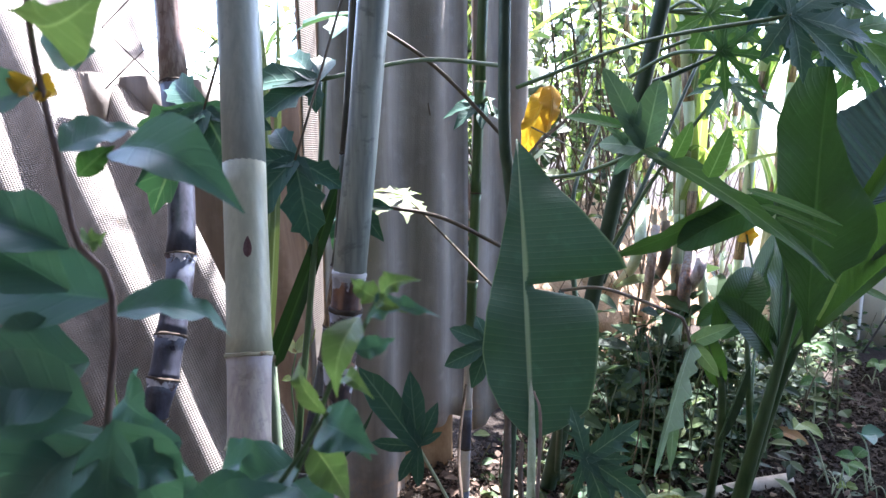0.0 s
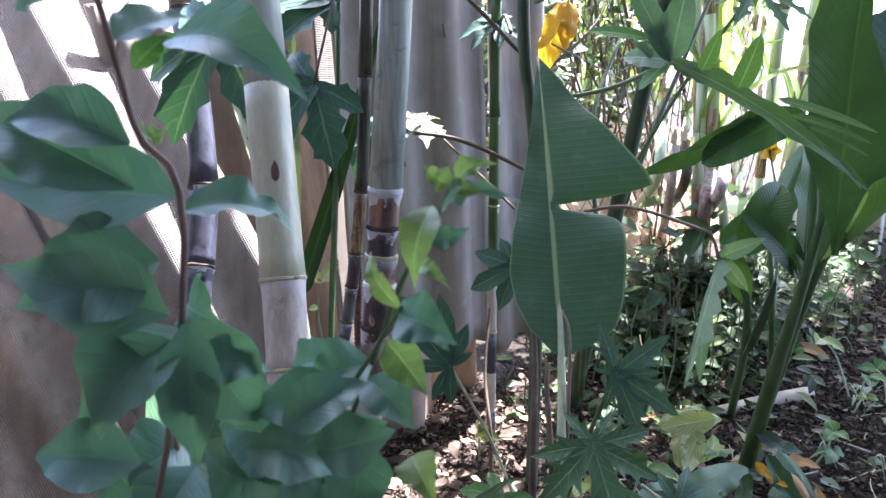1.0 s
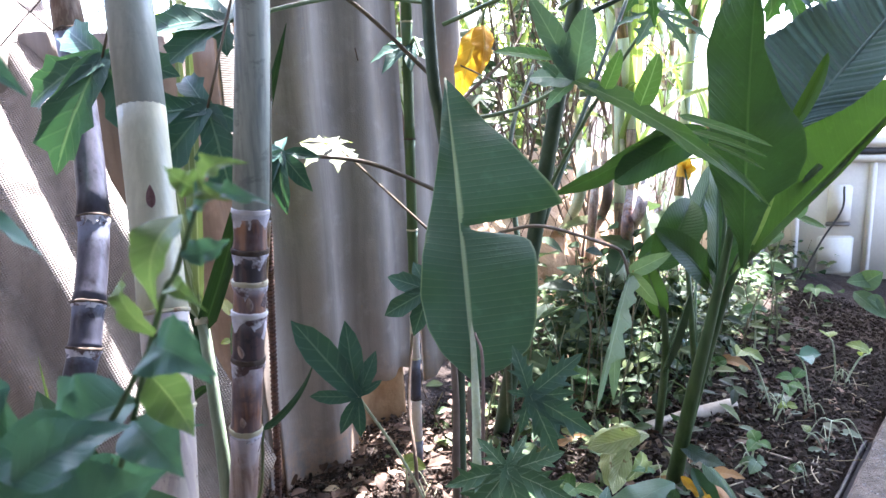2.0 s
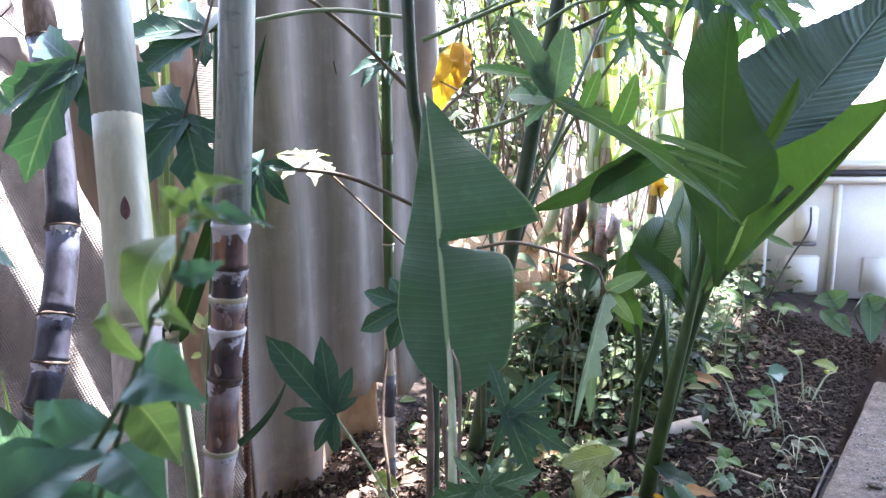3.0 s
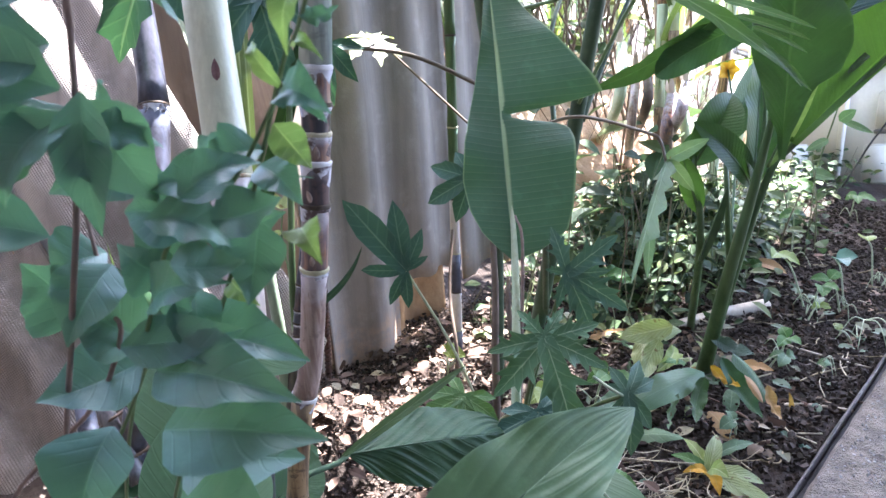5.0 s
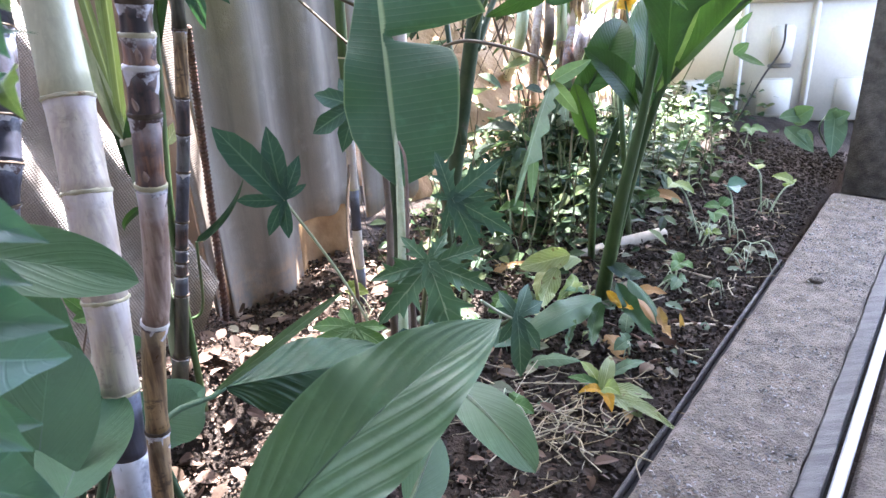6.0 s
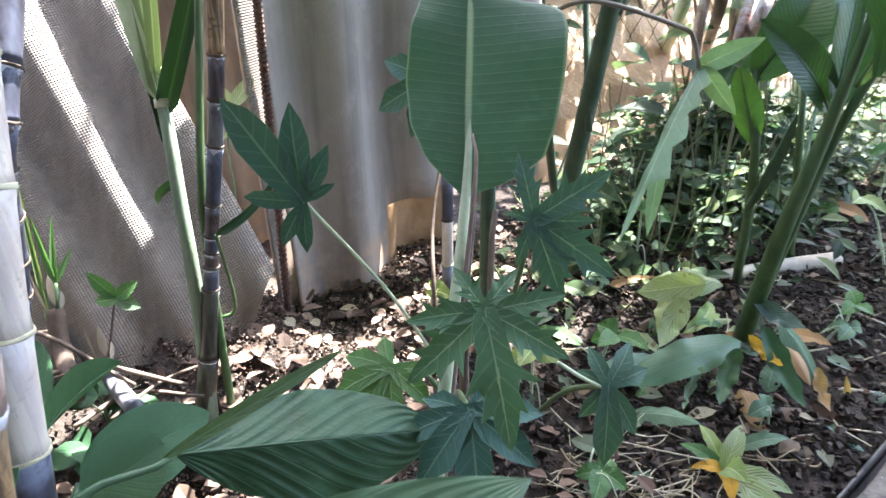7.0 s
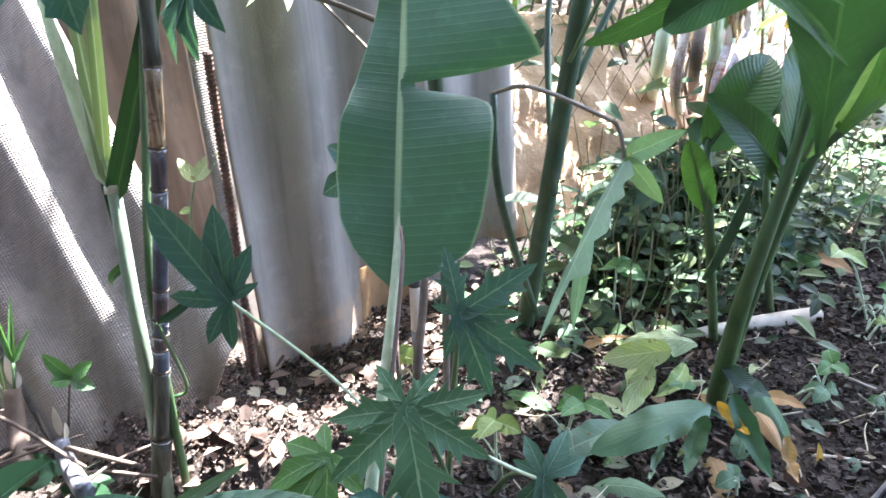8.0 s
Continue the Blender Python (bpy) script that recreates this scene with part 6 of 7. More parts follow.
PROTO = [thicket_cane(1, 2.2, 11), thicket_cane(2, 1.9, 10), thicket_cane(3, 2.4, 11), thicket_cane(4, 1.4, 9)]
rnd = random.Random(12)
spots = []
for i in range(60):
    s, w = rnd.uniform(0.05, 1.75) if i < 34 else rnd.uniform(1.6, 3.4), rnd.uniform(-1.4, -0.40)
    if i % 5 == 0 and i < 34:
        w = rnd.uniform(0.12, 0.3)
    spots.append((s, w))
for i, (s, w) in enumerate(spots):
    q = BACK0 + FENCE * s + Vector((FENCE.y, -FENCE.x, 0)) * w
    m = pose(q.x, q.y, ground_z(q.x, q.y) - 0.02, rnd.uniform(-7, 7), rnd.uniform(-7, 7), rnd.uniform(0, 360))
    if i < 4:
        PROTO[i].matrix_basis = m
    else:
        copy_thing(PROTO[i % 4], m)
def cane_stump(foot, mid, top, radius, material):
    e = thing("cane_stump", foot, "cut brown cane stump with a dry split top", "cane stump", "cane stumps")
    stick("stump", [foot, mid, top], radius, radius * 0.85, material, e)
    a = Vector(top)
    for k in range(3):
        d = Vector((math.cos(k * 2.1), math.sin(k * 2.1), 0)) * radius
        part("splinter", blade(a + d * 0.7, a + d * 1.2 + Vector((0, 0, 0.03 + 0.015 * k)), d, radius * 0.45, OVATE, nu=6, nv=1), M_STRAWWOOD, e)


cane_stump((1.041, 2.996, 0.050), (0.739, 2.111, 0.419), (0.759, 2.135, 0.552), 0.022, M_CANE_BROWN)
cane_stump((0.891, 3.184, 0.060), (0.640, 2.170, 0.427), (0.665, 2.207, 0.627), 0.016, M_CANE_MAUVE)
cane_stump((1.048, 3.360, 0.080), (0.753, 2.078, 0.467), (0.801, 2.136, 0.584), 0.020, M_CANE_MAUVE)
cane_stump((0.997, 3.665, 0.080), (0.689, 2.190, 0.494), (0.709, 2.252, 0.633), 0.018, M_BARK)
cane_stump((0.784, 3.549, 0.080), (0.583, 2.129, 0.520), (0.616, 2.216, 0.708), 0.020, M_STALK_PALE)


# ---------------------------------------------------------------- loose matter
def leaf_soup(name, spots, size, material, label, category, seed, shape_pts=4, tilt=0.6):
    """Many small folded leaves as one mesh. spots: a function that gives a place."""
    rnd = random.Random(seed)
    verts, faces = [], []
    for p, n in spots:
        L = rnd.uniform(*size)
        W = L * rnd.uniform(0.22, 0.38)
        a = rnd.uniform(0, 6.283)
        d = Vector((math.cos(a), math.sin(a), rnd.uniform(-tilt, tilt))).normalized()
        up = (Vector((rnd.uniform(-1, 1) * tilt, rnd.uniform(-1, 1) * tilt - 0.2, 1)) + Vector(n)).normalized()
        sd = d.cross(up).normalized()
        up = sd.cross(d)
        p = Vector(p)
        o = len(verts)
        f = 0.25 * W
        for s, w in ((0, 0.06), (0.25, 0.8), (0.5, 1.0), (0.78, 0.6), (1, 0.0)):
            c = p + d * (L * s) - up * (L * 0.22 * s * s)
            verts += [tuple(c - sd * W * w + up * f * w), tuple(c), tuple(c + sd * W * w + up * f * w)]
        for i in range(4):
            for j in range(2):
                q = o + i * 3 + j
                faces.append((q, q + 1, q + 4, q + 3))
    ob = soup(name, verts, faces, material)
    return tagged(ob, label, category, kind="stuff")


def chip_soup(name, spots, size, material, label, category, seed, flat=0.35):
    """Many curled chips of dry leaf and soil crumbs as one mesh."""
    rnd = random.Random(seed)
    verts, faces = [], []
    for p in spots:
        L = rnd.uniform(*size)
        a = rnd.uniform(0, 6.283)
        d = Vector((math.cos(a), math.sin(a), rnd.uniform(-0.5, 0.5))).normalized()
        sd = d.orthogonal().normalized()
        sd.rotate(Matrix.Rotation(rnd.uniform(0, 6.28), 3, d))
        up = d.cross(sd)
        o = len(verts)
        w, h = L * rnd.uniform(0.3, 0.7), L * flat * rnd.uniform(0.4, 1)
        P = Vector(p)
        for (x, y, z) in ((-.5, -.5, 0), (.5, -.35, 0.1), (.45, .5, 0), (-.4, .45, 0.2), (-.3, -.3, 1), (.35, -.25, .9), (.3, .35, 1), (-.3, .3, .8)):
            verts.append(tuple(P + d * (L * x) + sd * (w * y) + up * (h * z)))
        faces += [tuple(o + k for k in q) for q in ((3, 2, 1, 0), (4, 5, 6, 7), (0, 1, 5, 4), (1, 2, 6, 5), (2, 3, 7, 6), (3, 0, 4, 7))]
    ob = soup(name, verts, faces, material)
    return tagged(ob, label, category, kind="stuff")


rnd = random.Random(5)


def over(q0, q1, p0, p1, n, z=(0.0, 0.0), bias=1.0):
    out = []
    for _ in range(n):
        q, p = rnd.uniform(q0, q1), p0 + (p1 - p0) * rnd.random() ** bias
        v = bed(q, p)
        out.append((v.x, v.y, ground_z(v.x, v.y) + 0.012 + rnd.uniform(*z)))
    return out


chip_soup("soil_crumbs", over(0.6, 3.1, -0.75, -0.2, 11000, (-0.006, 0.011)), (0.004, 0.018), M_CLOD, "loose dark clods and crumbs of dug soil", "soil", 1, 0.8)
chip_soup("soil_crumbs", over(0.1, 2.6, -1.10, -0.6, 9000, (-0.006, 0.010)), (0.004, 0.014), M_CLOD, "loose dark clods and crumbs of dug soil", "soil", 2, 0.8)
chip_soup("leaf_litter", over(0.50, 1.45, -1.08, -0.80, 12000, (-0.006, 0.012)), (0.002, 0.0075), M_LITTER, "dry pale brown leaf litter heaped at the fence's foot", "leaf litter", 3, 0.12)
chip_soup("leaf_litter", over(0.45, 1.45, -1.08, -0.78, 90, (0.0, 0.014)), (0.010, 0.024), M_LITTER, "larger curled dry leaf scraps at the fence's foot", "leaf litter", 13, 0.12)
chip_soup("leaf_litter", over(0.3, 2.4, -0.85, -0.25, 420, (-0.002, 0.010)), (0.010, 0.04), M_LITTER, "scattered dry leaf litter on the soil", "leaf litter", 4, 0.10)
chip_soup("leaf_litter", over(-0.05, 0.75, -0.80, -0.22, 8000, (-0.003, 0.014)), (0.002, 0.009), M_LITTER_BROWN, "brown leaf litter and bark crumbs under the canes", "leaf litter", 14, 0.10)
scraps = []
for v in over(-0.05, 0.95, -0.85, -0.22, 340, (0.004, 0.022)) + over(0.5, 1.4, -1.04, -0.80, 220, (0.004, 0.022)):
    scraps.append((v, (0, 0, 0.8)))
leaf_soup("dry_leaves", scraps, (0.014, 0.045), M_LITTER_BROWN, "curled brown leaf scraps under the canes and along the fence", "dry leaves", 15, tilt=0.6)
kerb_bits = []
for _ in range(5000):
    v = bed(rnd.uniform(0.5, 2.5), rnd.uniform(-0.165, 0.02), 0.0)
    kerb_bits.append((v.x, v.y, rnd.uniform(-0.0022, 0.0)))
chip_soup("aggregate", kerb_bits, (0.003, 0.008), M_PEBBLE, "small pebbles standing out of the worn kerb", "aggregate", 5, 0.7)

# dense low herbs behind the canna
herbs = []
for _ in range(4200):
    q, p = rnd.gauss(2.05, 0.33), rnd.gauss(-0.86, 0.13)
    v = bed(q, p)
    top = 0.30 * math.exp(-((q - 2.05) / 0.42) ** 2) * (0.6 + 0.4 * noise.noise(Vector((q * 5, p * 5, 1)))) + 0.03
    herbs.append(((v.x, v.y, ground_z(v.x, v.y) + top * rnd.random() ** 0.7), (0, 0, 0)))
leaf_soup("herbs", herbs, (0.012, 0.062), M_GROUNDCOVER, "dense low herbs with small dull green leaves", "herbs", 6)
herbs = []
for _ in range(900):
    q, p = rnd.uniform(2.0, 3.4), rnd.gauss(-0.80, 0.10)
    v = bed(q, p)
    herbs.append(((v.x, v.y, ground_z(v.x, v.y) + 0.16 * rnd.random()), (0, 0, 0)))
leaf_soup("herbs", herbs, (0.025, 0.055), M_GROUNDCOVER, "loose low herbs growing towards the chest", "herbs", 7)
# sunny bushes behind the low wall
bush = []
for _ in range(520):
    s, w = rnd.uniform(-0.1, 2.6), rnd.uniform(-1.9, -0.15)
    q = BACK0 + FENCE * s + Vector((FENCE.y, -FENCE.x, 0)) * w
    bush.append(((q.x, q.y, 0.1 + 1.5 * rnd.random() ** 1.6), (0, 0, 0)))
for _ in range(800):
    s, w = rnd.uniform(-0.3, 3.0), rnd.uniform(-2.5, -1.4)
    q = BACK0 + FENCE * s + FRONT * w
    bush.append(((q.x, q.y, rnd.uniform(0.2, 2.3)), (0, 0, 0)))
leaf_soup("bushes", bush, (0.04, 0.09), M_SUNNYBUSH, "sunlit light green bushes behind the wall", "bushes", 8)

# dark twigs crossing among the canes
rnd = random.Random(52)
bm = bmesh.new()
for _ in range(150):
    q = BACK0 + FENCE * rnd.uniform(-0.1, 2.2) + FRONT * rnd.uniform(-1.2, -0.1)
    c, L, a = Vector((q.x, q.y, rnd.uniform(0.05, 0.9))), rnd.uniform(0.4, 1.3), rnd.gauss(0, 0.6)
    d = FENCE * math.sin(a) + Vector((0, 0, math.cos(a))) + FRONT * rnd.uniform(-0.3, 0.3)
    side = Vector((rnd.uniform(-0.06, 0.06), rnd.uniform(-0.06, 0.06), 0))
    tube(bez([c, c + d * L / 2 + side, c + d * L], 5), taper(11, rnd.uniform(0.003, 0.009), 0.0015), 5, bm, caps=False)
tagged(part("brushwood", bm, M_BARK), "thin dark brown twigs crossing among the sunlit canes", "twigs", kind="stuff")

# leaves, stems and roots strewn over the bed
strewn = []
for v in over(0.9, 2.1, -0.80, -0.24, 150, (0.0, 0.012)):
    strewn.append((v, (0, 0, 2.0)))
leaf_soup("strewn_leaves", strewn, (0.022, 0.060), M_STREWN, "small wilted leaves strewn over the soil, brown to grey-green", "fallen leaves", 9, tilt=0.25)
rnd = random.Random(41)
bm = bmesh.new()
for v in over(0.7, 2.4, -0.85, -0.22, 130, (0.0, 0.010)):
    c, a, L = Vector(v), rnd.uniform(0, 6.28), rnd.uniform(0.03, 0.13)
    d = Vector((math.cos(a), math.sin(a), rnd.uniform(-0.1, 0.1)))
    sd = Vector((-d.y, d.x, 0.3)) * rnd.uniform(-0.02, 0.02)
    tube(bez([c - d * L / 2, c + sd, c + d * L / 2], 4), rnd.uniform(0.0007, 0.0020), 4, bm, caps=False)
tagged(part("loose_stems", bm, M_STRAW), "thin dry stems and roots strewn over the soil", "stems", kind="stuff")

# broad young leaves at the foot of the bank
young = []
for _ in range(70):
    q, p = rnd.uniform(1.45, 2.7), rnd.uniform(-1.02, -0.86)
    v = bed(q, p)
    young.append(((v.x, v.y, ground_z(v.x, v.y) + rnd.uniform(0.06, 0.42)), (0, 0, 0)))
leaf_soup("young_leaves", young, (0.06, 0.13), M_GROUNDCOVER, "broad young leaves of shoots before the earth bank", "foliage", 10)

dry = []
for v in over(0.70, 1.40, -0.99, -0.78, 60, (0.004, 0.02)):
    dry.append((v, (0, 0, 1.0)))
leaf_soup("dry_leaves", dry, (0.014, 0.036), M_STRAW, "curled pale dry leaves at the fence's foot", "dry leaves", 11, tilt=0.5)

rnd = random.Random(43)
bm = bmesh.new()
for _ in range(260):
    q, p = rnd.gauss(2.0, 0.35), rnd.gauss(-0.84, 0.12)
    v = bed(q, p)
    c = Vector((v.x, v.y, ground_z(v.x, v.y)))
    L = rnd.uniform(0.08, 0.34)
    top = c + Vector((rnd.uniform(-0.08, 0.08), rnd.uniform(-0.08, 0.08), L))
    tube(bez([c, c.lerp(top, 0.5) + Vector((rnd.uniform(-0.03, 0.03), rnd.uniform(-0.03, 0.03), 0)), top], 4), rnd.uniform(0.0010, 0.0024), 4, bm, caps=False)
tagged(part("herb_stems", bm, M_HERBSTEM), "thin green and brown herb stems crowding behind the canna", "stems", kind="stuff")

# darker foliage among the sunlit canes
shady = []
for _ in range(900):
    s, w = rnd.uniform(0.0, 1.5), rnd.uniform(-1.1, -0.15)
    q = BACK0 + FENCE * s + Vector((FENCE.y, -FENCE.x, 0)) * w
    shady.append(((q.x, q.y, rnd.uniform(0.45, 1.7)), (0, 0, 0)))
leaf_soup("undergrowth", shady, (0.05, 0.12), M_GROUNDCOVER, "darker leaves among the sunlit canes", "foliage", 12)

# ---------------------------------------------------------------- things lying on the soil
def on_ground(x, y, up=0.0):
    return Vector((x, y, ground_z(x, y) + up))


TORN = ((0, .1, .1), (.1, .4, .5), (.25, .8, .75), (.4, 1.0, .9), (.46, .7, .92), (.55, .95, 1.0), (.7, .85, .7), (.85, .5, .55), (.94, .3, .2), (1, .02, .02))
tagged(part("fallen_leaf", blade(on_ground(0.60, 1.47, 0.05), on_ground(0.435, 1.425, 0.05), (0.0, -0.45, 0.9), 0.036, sag=0.03, fold=-28, wave=0.007, nu=24, nv=5, seed=2, table=TORN), M_PALELEAF), "pale yellow-green fallen canna leaf on the soil", "fallen leaf", "fallen leaves")
tagged(part("fallen_leaf", blade(on_ground(0.50, 1.40, 0.075), on_ground(0.462, 1.30, 0.015), (-0.2, -0.6, 0.8), 0.028, sag=0.02, fold=-24, wave=0.006, bow=0.008, nu=20, nv=5, seed=3, table=TORN), M_PALELEAF), "pale yellow-green fallen canna leaf on the soil", "fallen leaf", "fallen leaves")
tagged(part("fallen_leaf", blade(on_ground(0.57, 1.43, 0.03), on_ground(0.50, 1.33, 0.02), (0.3, -0.5, 0.8), 0.022, sag=0.012, fold=30, wave=0.006, bow=-0.008, nu=20, nv=5, seed=13, table=TORN), M_LIGHTLEAF), "wilted green canna leaf crumpled on the soil", "fallen leaf", "fallen leaves")
tagged(part("fallen_leaf", blade(on_ground(0.56, 1.50, 0.02), on_ground(0.36, 1.50, 0.015), (0, -0.3, 1), 0.012, GRASS, sag=0.006, fold=40, nu=14, nv=2, seed=4), M_DRYLEAF), "dry brown rolled leaf on the soil", "fallen leaf", "fallen leaves")
tagged(part("fallen_leaf", blade(on_ground(0.585, 1.27, 0.06), on_ground(0.37, 1.13, 0.05), (0.0, -0.55, 0.85), 0.033, CANNA, sag=0.02, fold=-8, wave=0.004, nu=20, nv=5, seed=5), M_GINGER), "limp grey-green canna leaf bent to the ground", "fallen leaf", "fallen leaves")
tagged(part("fallen_leaf", blade(on_ground(0.44, 1.24, 0.02), on_ground(0.32, 1.15, 0.02), (0.0, -0.4, 0.9), 0.03, CANNA, sag=0.01, fold=10, wave=0.004, nu=16, nv=4, seed=6), M_PAPAYA_BLUE), "grey half-rotten leaf on the soil", "fallen leaf", "fallen leaves")
tagged(part("fallen_leaf", blade(on_ground(0.66, 1.31, 0.085), on_ground(0.72, 1.235, 0.0), (0.5, -0.5, 0.6), 0.034, CANNA, sag=0.012, fold=-22, nu=16, nv=4, seed=7), M_CANNA), "drooping green canna leaf at the clump's foot", "fallen leaf", "fallen leaves")
tagged(part("fallen_leaf", blade(on_ground(0.655, 1.285, 0.06), on_ground(0.69, 1.21, 0.03), (0.3, -0.7, 0.5), 0.018, OVATE, sag=0.01, fold=-20, nu=12, nv=3, seed=8), M_DRYLEAF), "withered yellow-brown leaf at the clump's foot", "fallen leaf", "fallen leaves")
tagged(part("fallen_leaf", blade(on_ground(0.97, 1.93, 0.04), on_ground(1.06, 1.90, 0.02), (0, -0.5, 0.9), 0.022, OVATE, sag=0.01, fold=16, nu=12, nv=3, seed=9), M_DRYLEAF), "orange-brown fallen leaf on the soil", "fallen leaf", "fallen leaves")
tagged(part("fallen_leaf", blade(on_ground(0.70, 1.15, 0.0), on_ground(0.735, 1.09, 0.012), (0, -0.3, 1), 0.012, OVATE, fold=-15, nu=10, nv=2, seed=10), M_SHRUB), "small grey-green fallen leaf on the soil", "fallen leaf", "fallen leaves")
cut = stick("cut_branch", [on_ground(0.60, 1.555, 0.012), on_ground(0.75, 1.62, 0.02), on_ground(0.905, 1.69, 0.016)], 0.013, 0.020, M_STRAWWOOD, sides=7)
tagged(cut, "pale peeled cut branch lying on the soil", "branch")
tagged(stick("twig", [on_ground(0.735, 1.24, 0.008), on_ground(0.81, 1.235, 0.012), on_ground(0.89, 1.225, 0.008)], 0.004, 0.0035, M_STRAWWOOD), "thin brown twig lying on the soil", "twig", "twigs")
tagged(stick("twig", [on_ground(1.10, 1.56, 0.01), on_ground(1.18, 1.54, 0.015), on_ground(1.27, 1.53, 0.01)], 0.003, 0.002, M_BARK), "thin brown twig lying on the soil", "twig", "twigs")
tagged(stick("twig", [on_ground(0.86, 1.50, 0.01), on_ground(0.93, 1.44, 0.014), on_ground(1.03, 1.40, 0.008)], 0.0028, 0.002, M_STRAWWOOD), "thin brown twig lying on the soil", "twig", "twigs")
tagged(stick("twig", [on_ground(0.90, 1.27, 0.006), on_ground(0.95, 1.25, 0.01), on_ground(1.0, 1.27, 0.006)], 0.003, 0.002, M_BARK), "thin brown twig lying on the soil", "twig", "twigs")
bud = part("seed_husk", blade(on_ground(0.755, 1.225, 0.0), on_ground(0.748, 1.222, 0.05), (0.1, -1, 0), 0.011, OVATE, fold=55, nu=10, nv=3, seed=1), M_DRYLEAF)
tagged(bud, "dry brown seed husk standing on the soil", "husk")
stone = bmesh.new()
bmesh.ops.create_icosphere(stone, subdivisions=2, radius=0.014)
for v in stone.verts:
    v.co = Vector((v.co.x * 1.4, v.co.y, v.co.z * 0.55)) * (1 + 0.25 * noise.noise(v.co * 90)) + Vector((1.16, 1.36, 0.006))
tagged(part("pebble", stone, M_CONCRETE), "small tan pebble lying on the kerb", "pebble")

# heap of pulled straw and a wilting plant
rnd = random.Random(77)
bm = bmesh.new()
for _ in range(100):
    c = on_ground(rnd.gauss(0.38, 0.085), rnd.gauss(0.93, 0.055), rnd.uniform(0.004, 0.035))
    a, L = rnd.gauss(0.25, 0.7), rnd.uniform(0.05, 0.16)
    d = Vector((math.cos(a), math.sin(a), rnd.uniform(-0.12, 0.12)))
    sd = Vector((-d.y, d.x, 0)) * rnd.uniform(-0.025, 0.025)
    tube(bez([c - d * L / 2, c + sd, c + d * L / 2], 4), rnd.uniform(0.0006, 0.0014), 4, bm, caps=False)
tagged(part("straw_heap", bm, M_STRAW), "small heap of dry grass stems and roots on the soil", "straw", kind="stuff")
wilt = thing("wilting_plant", on_ground(0.50, 1.0), "pulled-up plant wilting pale green and yellow", "plant")
for k, (dx, dy, dz, w, m) in enumerate(((0.08, -0.02, 0.01, 0.016, M_PALELEAF), (0.03, 0.05, 0.05, 0.015, M_PALELEAF), (-0.02, 0.06, 0.03, 0.012, M_LIGHTLEAF), (0.05, -0.06, 0.0, 0.020, M_PALELEAF), (-0.04, 0.0, 0.01, 0.010, M_YELLOW), (0.09, -0.08, 0.0, 0.014, M_PALELEAF), (0.02, -0.03, 0.03, 0.022, M_LIGHTLEAF), (-0.05, 0.03, 0.02, 0.012, M_WEED), (0.10, -0.10, 0.0, 0.008, M_PALELEAF), (0.0, -0.05, 0.01, 0.013, M_YELLOW))):
    part("leaf", blade(on_ground(0.50, 1.0, 0.02), on_ground(0.50 + dx * 1.15, 1.0 + dy * 1.15, 0.01 + dz), (0, -0.4, 0.9), w, OVATE, sag=0.015, fold=12, nu=10, nv=3, wave=0.002, seed=k), m, wilt)


# ---------------------------------------------------------------- seedlings in the bed
def seedling(x, y, height, lean, leaves, size, seed, mat=M_WEED, pale=True, label="young weed seedling with a bent pale stem in the soil"):
    rnd = random.Random(seed)
    e = thing("seedling", on_ground(x, y), label, "seedling", "seedlings")
    top = on_ground(x + lean[0], y + lean[1], height)
    line = [on_ground(x, y, -0.01), on_ground(x, y).lerp(top, 0.55) + Vector((0, 0, height * 0.25)), top]
    stick("stem", line, 0.0028, 0.0018, M_STALK_PALE if pale else M_STALK, e, sides=6)
    for k in range(leaves):
        a = rnd.uniform(0, 6.28)
        d = Vector((math.cos(a), math.sin(a) - 0.3, rnd.uniform(-0.5, 0.35))) * size * rnd.uniform(0.75, 1.2)
        part("leaf", blade(top, top + d, (rnd.uniform(-.3, .3), -0.5, 0.8), size * rnd.uniform(0.3, 0.45), OVATE, fold=14, sag=size * 0.12, nu=8, nv=2, wave=0.002, seed=seed + k), mat, e)
    for k in range(2):
        a = rnd.uniform(0, 6.28)
        d = Vector((math.cos(a), math.sin(a), 0)) * rnd.uniform(0.03, 0.08)
        p = on_ground(x, y, 0.03)
        stick("root", [p, p + d * 0.5 + Vector((0, 0, 0.02)), on_ground(x + d.x, y + d.y, 0.008)], 0.0016, 0.0008, M_STALK_PALE, e, sides=5)
    return e


seedling(1.10, 1.66, 0.10, (-0.03, 0.03), 2, 0.05, 1)
seedling(1.13, 1.70, 0.13, (-0.01, 0.06), 2, 0.06, 2, M_SHRUB)
seedling(1.30, 1.86, 0.14, (-0.02, 0.02), 1, 0.07, 3, M_LIGHTLEAF)
seedling(1.31, 1.85, 0.10, (0.09, 0.02), 2, 0.07, 4, M_LIGHTLEAF)
seedling(1.02, 1.69, 0.13, (-0.05, 0.10), 2, 0.055, 5, M_LIGHTLEAF)
seedling(1.02, 1.67, 0.09, (0.02, 0.0), 2, 0.05, 6, M_WEED)
seedling(1.12, 2.0, 0.17, (0.0, 0.02), 3, 0.05, 7, M_WEED)
seedling(1.05, 1.50, 0.05, (-0.05, 0.0), 2, 0.035, 8, M_PALELEAF)
seedling(0.98, 1.62, 0.04, (0.05, 0.03), 3, 0.03, 9, M_LIGHTLEAF)
seedling(0.82, 1.42, 0.05, (0.03, 0.03), 3, 0.04, 10, M_WEED)
seedling(0.76, 1.37, 0.05, (0.05, 0.0), 3, 0.036, 11, M_VINE)
